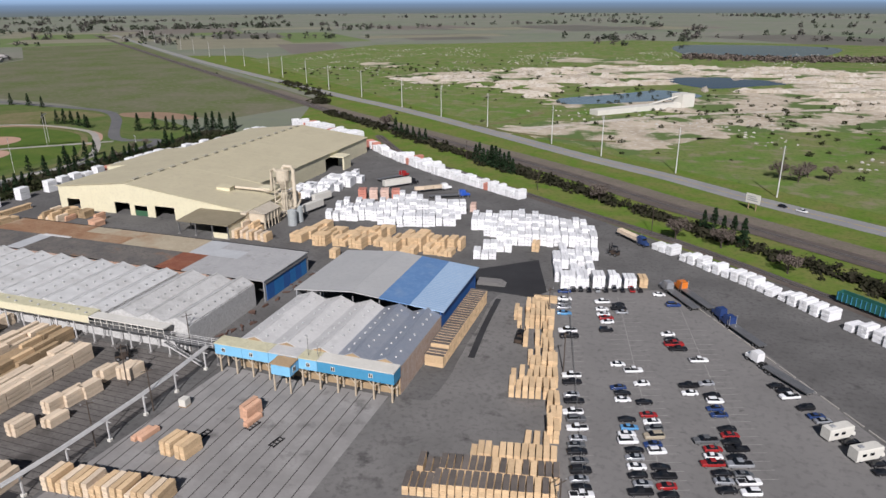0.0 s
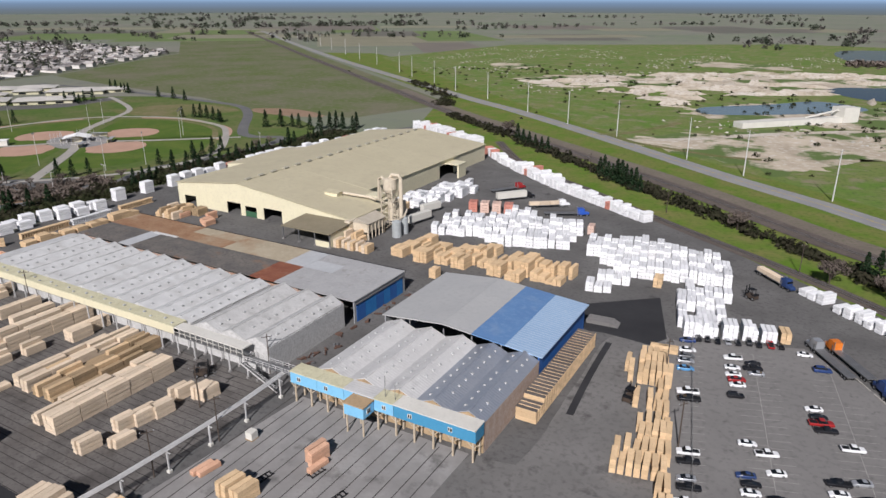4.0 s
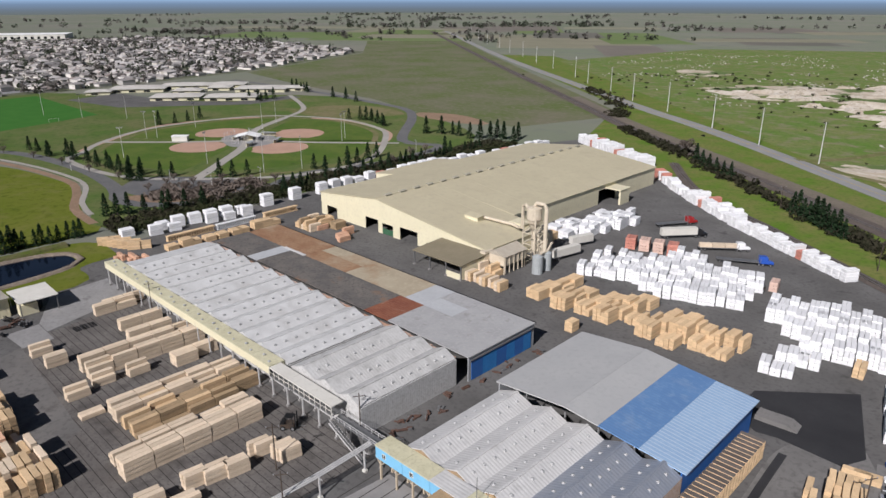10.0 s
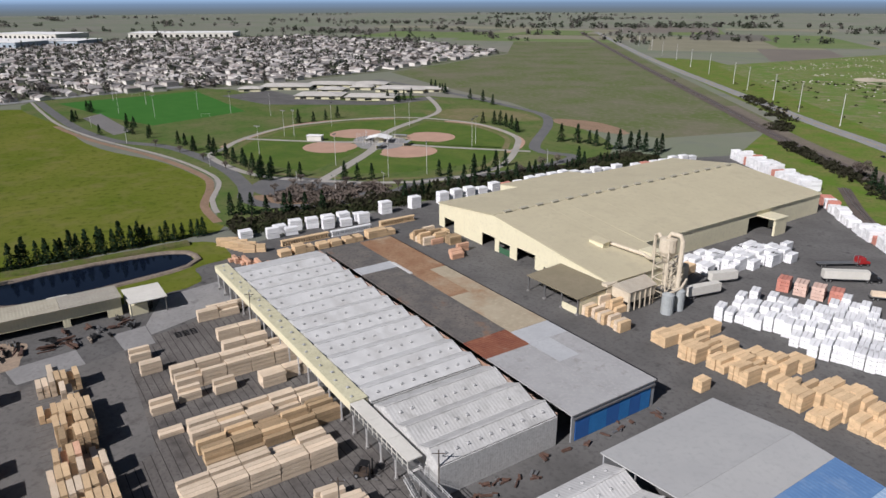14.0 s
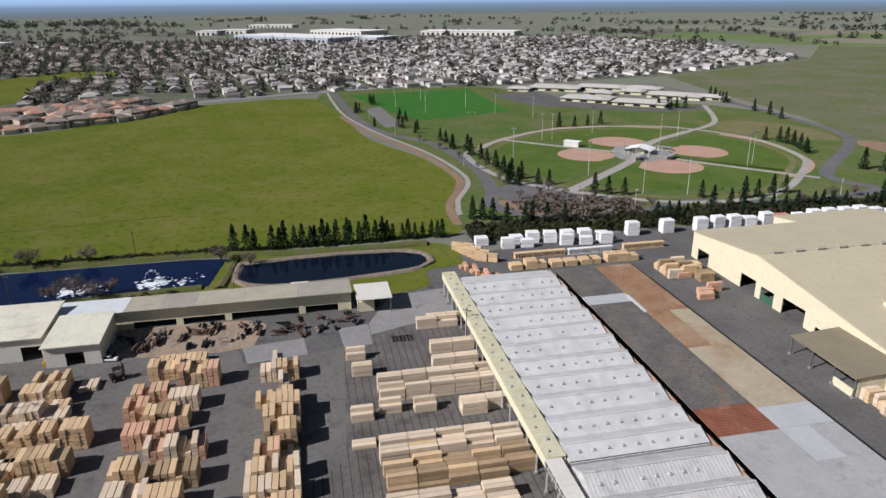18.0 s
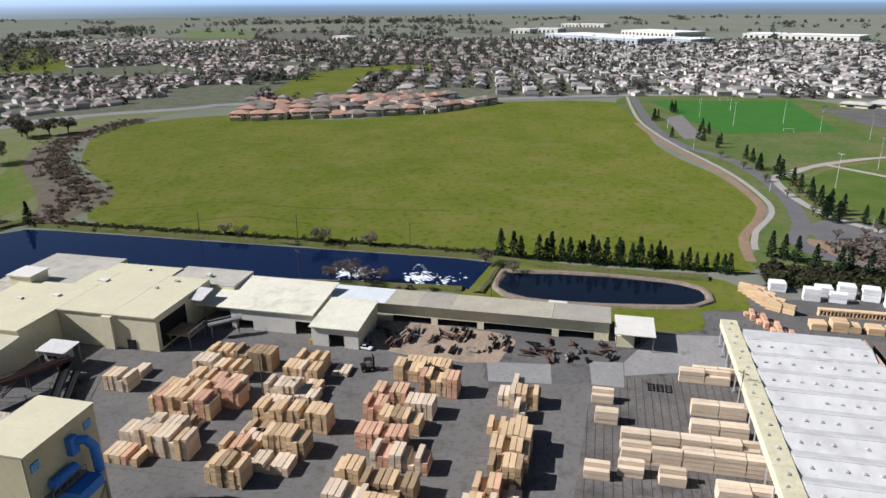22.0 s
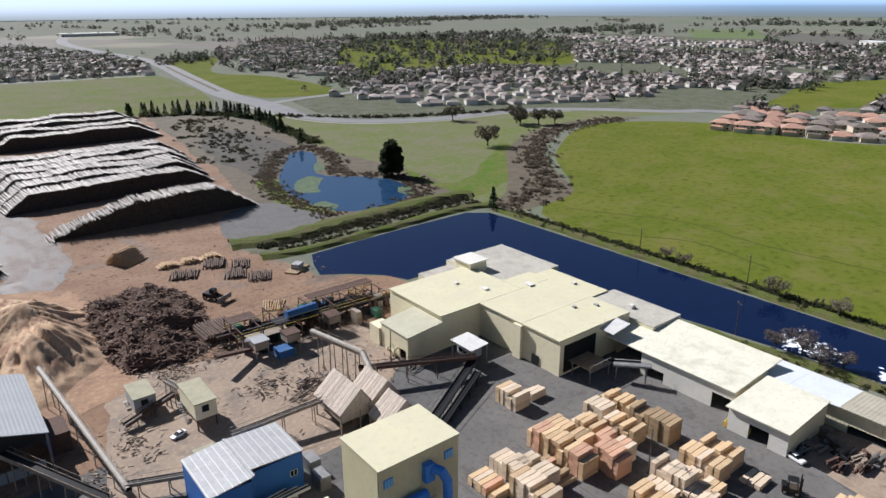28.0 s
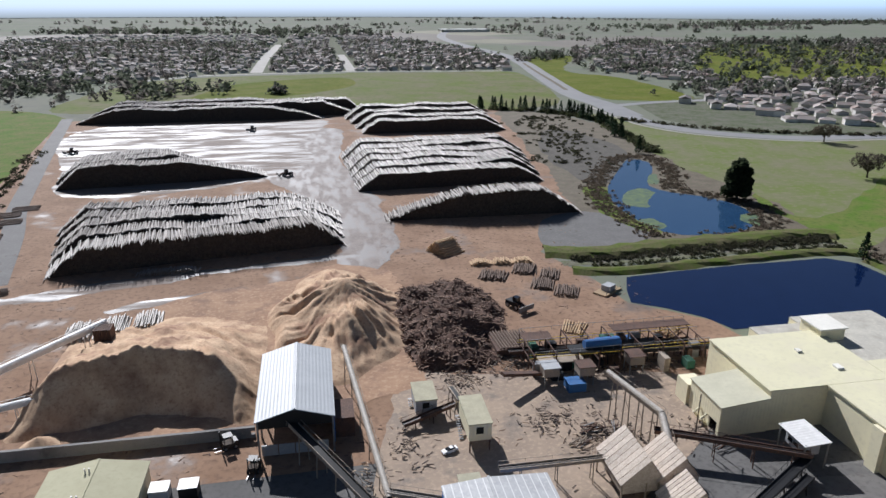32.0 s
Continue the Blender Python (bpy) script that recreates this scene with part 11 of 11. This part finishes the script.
town()
sheet("ground_town", [(-775, 118), (-715, -120), (-650, -245), (-560, -352), (-480, -385), (-400, -420), (-380, -480), (-400, -580), (-500, -610), (-540, -750), (-510, -900), (-575, -1180), (-600, -1300), (-900, -1700), (-1850, -1300), (-1850, 820), (-1250, 920), (-1000, 870), (-840, 540), (-795, 330)], 0.015, mat("town_ground", (0.13, 0.13, 0.10), (0.075, 0.095, 0.045), (0.18, 0.165, 0.14), big=14, fine=3, rough=0.95, spec=0.1), "gardens and streets of the suburb", "ground")
sheet("ground_wood", WOOD, 0.03, M_FIELD, "green parkland under scattered trees", "lawn", smooth=20)
ribbon("road_street", [(-16, -945), (-14, -1250), (-22, -1620)], 17, 0.05, M_PATH, "pale wide street in the southern suburb", "road", step=40)
ribbon("road_street", [(-147, -957), (-147, -1110), (-146, -1280)], 14, 0.05, M_PATH, "pale wide street in the southern suburb", "road", step=40)
ribbon("road_suburb_edge", [(300, -790), (130, -850), (51, -912), (-60, -935), (-143, -948), (-371, -921)], 9, 0.05, M_PATH, "pale road along the suburb's edge", "road", step=20)
sheet("ground_town_south", [(420, -700), (130, -860), (51, -922), (-60, -945), (-143, -958), (-371, -930), (-410, -1078), (-425, -1325), (-300, -2100), (500, -2100), (1000, -1300), (900, -700)], 0.015, MATS["town_ground"], "gardens and streets of the southern suburb", "ground")
sheet("ground_golf", [(-826, -275), (-942, -305), (-1032, -275), (-1109, -209), (-1050, -138), (-938, -212), (-809, -182), (-746, -197), (-703, -213), (-720, -245)], 0.03, M_FIELD, "green open space among the houses", "lawn", smooth=20)


def long_hall(x, y, turn, l, w, h, m, roof, label):
    t = thing("hall", label, "hall", "large pale halls", at=(x, y, rise(x, y)), turn=turn)
    Geo().box(-l / 2, -w / 2, 0, l / 2, w / 2, h).part("wall", m, t)
    if h > 6:
        Geo().box(-l / 2 - 1, -w / 2 - 1, h, l / 2 + 1, w / 2 + 1, h + 0.8).part("roof", roof, t)
    else:
        a, b, e = l / 2 + 1.5, w / 2 + 1.5, min(l, w) * 0.42
        Geo().add([(-a, -b, h), (a, -b, h), (a, b, h), (-a, b, h), (-a + e, -b + e, h + 1.8), (a - e, -b + e, h + 1.8), (a - e, b - e, h + 1.8), (-a + e, b - e, h + 1.8)], [(0, 1, 5, 4), (1, 2, 6, 5), (2, 3, 7, 6), (3, 0, 4, 7), (4, 5, 6, 7), (3, 2, 1, 0)]).part("roof", roof, t)
    for k in range(int(l / 14)):
        Geo().box(-l / 2 + 5 + 14 * k, -w / 2 - 0.3, 0.5, -l / 2 + 11 + 14 * k, -w / 2, h * 0.6).part("window", M_GLASS, t)
    return t


PALE_HALL = mat("pale_blue_cladding", (0.36, 0.43, 0.50), (0.42, 0.47, 0.52), big=12, fine=2)
BR = mat("bright_flat_roof", (0.78, 0.78, 0.76), (0.7, 0.7, 0.69), big=12, fine=2)
for x, y, a, l, w, h, m in ((-1800, 95, 41, 330, 120, 12, PALE_HALL), (-1720, 250, 50, 120, 90, 11, PALE_HALL), (-2190, -145, 71, 62, 60, 12, M_WHITE), (-2262, -76, 69, 80, 60, 11, M_WHITE), (-2100, 240, 41, 200, 110, 11, M_WHITE), (-2712, 18, 67, 165, 60, 10, M_WHITE), (-1798, -560, 70, 60, 30, 8, M_WHITE), (-1950, 560, 60, 260, 90, 10, M_WHITE), (-600, -2300, 0, 160, 60, 8, M_WHITE)):
    long_hall(x, y, a, l, w, h, m, BR, "far wide white industrial hall")
for x, y, a, l, w, h in ((-744, 354, 55, 52, 34, 3.4), (-733, 401, 52, 50, 28, 3.4), (-710, 437, 48, 34, 24, 3.2), (-657, 353, 52, 44, 30, 3.2), (-618, 388, 50, 46, 26, 3.2), (-653, 443, 45, 50, 30, 3.4), (-744, 313, 60, 22, 14, 3.0), (-634, 466, 45, 30, 14, 3.0), (-690, 380, 50, 26, 18, 3.2), (-690, 415, 48, 22, 16, 3.2)):
    long_hall(x, y, a, l, w, h, M_CREAM_ROOF, mat("school_roof", (0.50, 0.48, 0.44), (0.42, 0.40, 0.37), big=9, fine=1.5), "low cream school building with a pale roof")


# ---- park fixtures ----
def light_pole(x, y, h, label="tall grey floodlight mast in the park", lamps=4, group="floodlight masts"):
    key = ("mast", h, lamps)
    place = pose(x, y, 0, 0, 0, hr.uniform(0, 360))
    if key in PROTO:
        return copy_thing(PROTO[key], place)
    t = thing("floodlight_mast", label, "light pole", group)
    Geo().tube([(0, 0, 0), (0, 0, h)], [0.15, 0.08], 6).part("mast", M_GALV, t)
    Geo().beam((-1.6, 0, h - 0.3), (1.6, 0, h - 0.3), 0.12).part("crossarm", M_GALV, t)
    for k in range(lamps):
        x0 = -1.5 + 3.0 * k / max(1, lamps - 1)
        Geo().box(x0 - 0.28, -0.15, h - 0.2, x0 + 0.28, 0.25, h + 0.35).part("floodlight", M_STEEL, t)
    t.matrix_basis = place
    PROTO[key] = t
    return t


for x, y in ((-340, 248), (-433, 210), (-382, 237), (-333, 268), (-386, 340), (-379, 332), (-607, 248), (-576, 271), (-483, 246), (-480, 252), (-457, 320), (-660, 170), (-700, 200), (-640, 230), (-745, 180), (-470, 340), (-500, 290), (-620, 190)):
    light_pole(x, y, 18.0)
for x, y in ((-350, 200), (-330, 212), (-322, 235), (-310, 300), (-316, 340), (-420, 176), (-520, 150), (-600, 140)):
    light_pole(x, y, 8.0, "slender park street lamp", 1, "park lamps")


def ball_park():
    t = thing("park_pavilion", "pale pavilion with a pitched roof between the ball fields", "pavilion", at=(-428, 291, 0.1), turn=48)
    posts(t, M_GALV, [(sx * 6, sy * 4) for sx in (-1, 1) for sy in (-1, 1)], 0, 3.0, 0.3, False)
    gable_x(t, BR, -8, 0, 8, -6, 6, 3.0, 4.8, 3.0)
    Geo().box(-3, -2, 0, 3, 2, 2.8).part("kiosk", M_CREAM, t)
    t2 = thing("park_store", "small white store hut by the path", "hut", at=(-458, 258, 0.1), turn=48)
    Geo().box(-5, -2.5, 0, 5, 2.5, 3.2).part("wall", M_WHITE, t2)
    Geo().box(-5.4, -2.9, 3.2, 5.4, 2.9, 3.5).part("roof", BR, t2)
    for cx, cy in ((-416, 277), (-414, 296), (-437, 304), (-443, 283)):
        b = thing("backstop", "grey wire backstop fence behind home plate", "fence", "backstops", at=(cx, cy, 0.1), turn=math.degrees(math.atan2(cy - 291, cx + 428)))
        for k in range(-3, 4):
            a = radians(k * 22)
            Geo().tube([(-6 * math.cos(a), 6 * math.sin(a), 0), (-6 * math.cos(a), 6 * math.sin(a), 5.5)], 0.08, 5).part("post", M_GALV, b)
        g = Geo()
        for z in (0.3, 1.6, 2.9, 4.2, 5.4):
            for k in range(-3, 3):
                a, c = radians(k * 22), radians(k * 22 + 22)
                g.beam((-6 * math.cos(a), 6 * math.sin(a), z), (-6 * math.cos(c), 6 * math.sin(c), z), 0.06)
        g.part("wire", M_GALV, b)
        d = thing("dugout", "low grey-roofed dugout beside the infield", "shelter", "dugouts", at=(cx + 6, cy + 5, 0.1), turn=hr.choice((40, 130)))
        Geo().box(-5, -1.4, 2.3, 5, 1.4, 2.5).part("roof", M_GREY_ROOF, d)
        Geo().box(-4.8, 1.0, 0, 4.8, 1.2, 2.3).part("back_wall", M_CREAM, d)
        for s in (-4.8, 0, 4.8):
            Geo().box(s - 0.08, -1.2, 0, s + 0.08, -1.04, 2.3).part("post", M_STEEL, d)
    for x, y in ((-770, 205), (-600, 225)):
        gl = thing("soccer_goal", "white soccer goal frame on the sports field", "goal", at=(x, y, 0.06), turn=95)
        for s in (-3.6, 3.6):
            Geo().box(s - 0.08, -0.08, 0, s + 0.08, 0.08, 2.4).part("post", M_WHITE, gl)
        Geo().box(-3.6, -0.08, 2.4, 3.6, 0.08, 2.55).part("crossbar", M_WHITE, gl)


ball_park()


# ---- highway, railway and yard fixtures ----
def power_pole(x, y, h, label, group, arms=1):
    key = ("pole", h, arms)
    place = pose(x, y, 0, 0, 0, -35)
    if key in PROTO:
        return copy_thing(PROTO[key], place)
    t = thing("power_pole", label, "utility pole", group)
    Geo().tube([(0, 0, 0), (0, 0, h)], [0.34, 0.18] if h > 15 else [0.17, 0.12], 7).part("pole", M_GALV if h > 15 else M_BARK, t)
    for k in range(arms):
        z = h - 0.8 - 1.6 * k
        Geo().beam((0, -1.3, z), (0, 1.3, z), 0.14).part("crossarm", M_STEEL if h > 15 else M_BARK, t)
        for s in (-1.2, 1.2):
            Geo().tube([(0, s, z), (0, s, z + 0.35)], 0.08, 5).part("insulator", M_GREY_ROOF, t)
    t.matrix_basis = place
    PROTO[key] = t
    return t


TALL = [(150, 255), (97, 300), (47, 339), (2, 374), (-40, 405), (-74, 432), (-129, 480), (-175, 512), (-224, 552), (-285, 602), (-341, 643), (-393, 690), (-450, 735), (-493, 774), (-578, 847), (-650, 905), (-730, 975), (-810, 1040), (-900, 1120), (-1000, 1200), (-1100, 1285), (-1200, 1370)]
for x, y in TALL:
    power_pole(x, y, 24.0, "tall pale steel power pole beside the highway", "highway power poles", 3)
for x, y in ((-103.8, 104.5), (-117.2, 111.4), (-113.8, 130.5), (-206, 126), (-20, 150), (-28.5, 176), (-106, 90), (-188.5, 12.5), (-250, 60), (-262, -10), (-300, 20), (-301, -28), (-297, -70), (-172, -58), (-12, 96), (-112, 372), (-60, 318), (-5, 268)):
    power_pole(x, y, 11.0, "dark timber utility pole in the yard", "yard utility poles", 1)


def billboard():
    t = thing("billboard", "white roadside billboard on two posts", "billboard", at=(34.5, 314, 0), turn=-40)
    for s in (-1.8, 1.8):
        Geo().box(s - 0.18, -0.18, 0, s + 0.18, 0.18, 4.0).part("post", M_OLDWOOD, t)
    Geo().box(-3.4, -0.2, 3.0, 3.4, 0.1, 7.0).part("panel", M_WHITE, t)
    for k in range(3):
        Geo().box(-2.6, -0.24, 4.0 + 0.85 * k, 2.6 - 0.7 * k, -0.2, 4.4 + 0.85 * k).part("text_bar", M_GREY_ROOF, t)


billboard()
vehicle("u", "black", 47.5, 321.4, -38, 0.2)
vehicle("p", "white", 54.5, 315.8, -38, 0.2)
vehicle("s", "silver", -330, 596.5, 140, 0.2)
vehicle("s", "black", -214, 515.5, 142, 0.2)


def railway(line, offset, name):
    pts = spline(line, 25)
    g = Geo()
    for s in (-0.75, 0.75):
        prev = None
        for i, (x, y) in enumerate(pts):
            a, b = pts[max(i - 1, 0)], pts[min(i + 1, len(pts) - 1)]
            d = Vector((b[0] - a[0], b[1] - a[1])).normalized()
            p = (x - d.y * s, y + d.x * s, 0.62)
            if prev:
                g.beam(prev, p, 0.12, 0.16)
            prev = p
    ob = g.part(name, M_STEEL)
    tagged(ob, "steel rails of the railway line", "rail", kind="structure")


railway(RAIL, 0, "rails_main")
SIDING = [(-190, 425), (-150, 372), (-105, 340), (-52, 300), (5, 259), (52, 217), (100, 172), (150, 120)]
ribbon("rail_siding_bed", SIDING, 6, 0.14, M_BALLAST, "dark ballast of the siding beside the yard", "railway", step=15, crown=0.25)
railway(SIDING, 0, "rails_siding")


def hopper_car(x, y, turn):
    t = thing("hopper_wagon", "dark green ribbed railway gondola wagon on the siding", "rail wagon", at=(x, y, 0.4), turn=turn)
    m = mat("wagon_green", (0.02, 0.10, 0.08), (0.03, 0.12, 0.095), big=2, fine=0.4, rough=0.6)
    Geo().box(-8.2, -1.5, 1.0, 8.2, -1.3, 3.6).box(-8.2, 1.3, 1.0, 8.2, 1.5, 3.6).box(-8.2, -1.3, 1.0, -8.0, 1.3, 3.6).box(8.0, -1.3, 1.0, 8.2, 1.3, 3.6).box(-8.0, -1.3, 1.0, 8.0, 1.3, 1.2).part("body", m, t)
    for k in range(12):
        for s in (-1.58, 1.58):
            Geo().box(-7.8 + 1.42 * k - 0.08, s - 0.08, 1.0, -7.8 + 1.42 * k + 0.08, s + 0.08, 3.6).part("rib", M_BLUE_MID, t)
    for xx in (-6.6, -5.0, 5.0, 6.6):
        for s in (-0.75, 0.75):
            Geo().tube([(xx, s - 0.08, 0.45), (xx, s + 0.08, 0.45)], 0.45, 10).part("wheel", M_STEEL, t)


hopper_car(57.5, 211.8, -43)
hopper_car(69.6, 200.2, -44)


def pipe_bridge():
    t = thing("pipe_bridge", "long silver pipe run on thin posts across the pad", "pipeline")
    pts = [(-105.0, 126.0, 5.2), (-104.6, 112, 5.0), (-104.8, 102, 5.0), (-105.2, 92, 5.0), (-105.8, 82, 5.0), (-107.2, 70, 5.0)]
    for s in (-0.5, 0.0, 0.5):
        Geo().tube([(x + s, y, z) for x, y, z in pts], 0.16, 6).part("pipe", M_GALV, t)
    for x, y in ((-104.1, 123.6), (-104.0, 112.6), (-104.2, 102.6), (-104.6, 92.5), (-105.4, 82.8), (-107.0, 73.8)):
        p = Geo().box(x - 0.14, y - 0.14, 0, x + 0.14, y + 0.14, 5.0).part("post", M_GALV, t)
        Geo().beam((x - 1.0, y, 4.7), (x + 1.0, y, 4.7), 0.14).part("crossarm", M_GALV, t)
        Geo().box(x - 0.4, y - 0.4, 0.05, x + 0.4, y + 0.4, 0.6).part("footing", M_WHITE, p)
    b = thing("white_tank", "small white water tank on the pad", "tank", at=(-98.6, 108.6, 0.05))
    Geo().box(-0.9, -0.9, 0.2, 0.9, 0.9, 1.9).part("tank", M_WHITE, b)
    Geo().box(-1.0, -1.0, 0, 1.0, 1.0, 0.2).part("pallet", M_OLDWOOD, b)


pipe_bridge()


def pond_bits():
    for k, (x, y) in enumerate(((-273, 4), (-274, 30))):
        t = thing("aerator", "floating aerator throwing white spray on the pond", "aerator", "pond aerators", at=(x, y, 0.1))
        Geo().tube([(0, 0, 0), (0, 0, 0.5)], [1.0, 0.8], 10).part("float", M_BLACK, t)
        g = Geo()
        r = random.Random(k)
        foam = mat("white_foam", (0.8, 0.83, 0.86), (0.7, 0.75, 0.8), big=1, fine=0.3, rough=0.5)
        for _ in range(260):
            a, q = r.uniform(0, 6.283), abs(r.gauss(0, 0.55))
            px, py = 5.5 * q * math.cos(a) + 2, 9 * q * math.sin(a) + 4 * q
            s = r.uniform(0.15, 0.6)
            g.add([(px - s, py, 0.01), (px, py - s * 1.6, 0.02), (px + s, py, 0.01), (px, py + s * 1.6, 0.02)], [(0, 1, 2, 3)])
        for _ in range(160):
            u = r.random()
            px, py, pz = r.gauss(0, 0.3) + 1.5 * u, 7 * (u - 0.3) + r.gauss(0, 0.4), max(0.1, 4.2 * (1 - (2 * u - 0.8) ** 2))
            s = 0.12
            g.add([(px - s, py, pz), (px, py, pz - s), (px + s, py + s, pz), (px, py, pz + s)], [(0, 1, 2, 3)])
        fo = g.part("spray", foam, t)
        fo["kind"] = "stuff"
    t = thing("pump_raft", "weathered pump raft with a small roof at the pond edge", "raft", at=(-186, -140, 0.1), turn=35)
    Geo().box(-5, -2.5, 0, 5, 2.5, 0.5).part("deck", M_OLDWOOD, t)
    Geo().box(-2.5, -1.6, 0.5, 1.5, 1.6, 2.4).part("hut", M_GREY_ROOF, t)
    for k in range(5):
        Geo().box(-4.6 + 2.2 * k, 2.2, 0.5, -4.5 + 2.2 * k, 2.3, 1.5).part("railing_post", M_STEEL, t)
    for x, y in ((-249.5, -73), (-251, -66)):
        b = thing("pond_shed", "small grey pump box on the bank", "hut", at=(x, y, 0.8))
        Geo().box(-1.2, -1.2, -0.7, 1.2, 1.2, 1.6).part("box", M_GREY_ROOF, b)
        Geo().box(-1.4, -1.4, 1.6, 1.4, 1.4, 1.75).part("lid", M_WHITE, b)


pond_bits()


# ---- small steel skids lying on the pads ----
def skid(x, y, turn, l=3.6, w=1.3):
    key = ("skid",)
    place = pose(x, y, 0.075, 0, 0, turn)
    if key in PROTO:
        return copy_thing(PROTO[key], place)
    t = thing("steel_skid", "small dark steel ladder frame lying on the pad", "skid", "skids on the pads")
    for s in (-1, 1):
        Geo().box(-l / 2, s * w / 2 - 0.09, 0, l / 2, s * w / 2 + 0.09, 0.22).part("side_rail", M_BLACK, t)
    for k in range(4):
        xx = -l / 2 + 0.3 + k * (l - 0.6) / 3
        Geo().box(xx - 0.09, -w / 2 + 0.09, 0, xx + 0.09, w / 2 - 0.09, 0.18).part("rung", M_BLACK, t)
    t.matrix_basis = place
    PROTO[key] = t
    return t


for x, y, a in ((-79.5, 106.5, 80), (-71.5, 103.0, 80), (-87.5, 100.5, 80), (-212.5, 106.5, 0), (-212.5, 108.6, 0), (-212.5, 110.7, 0)):
    skid(x, y, a)
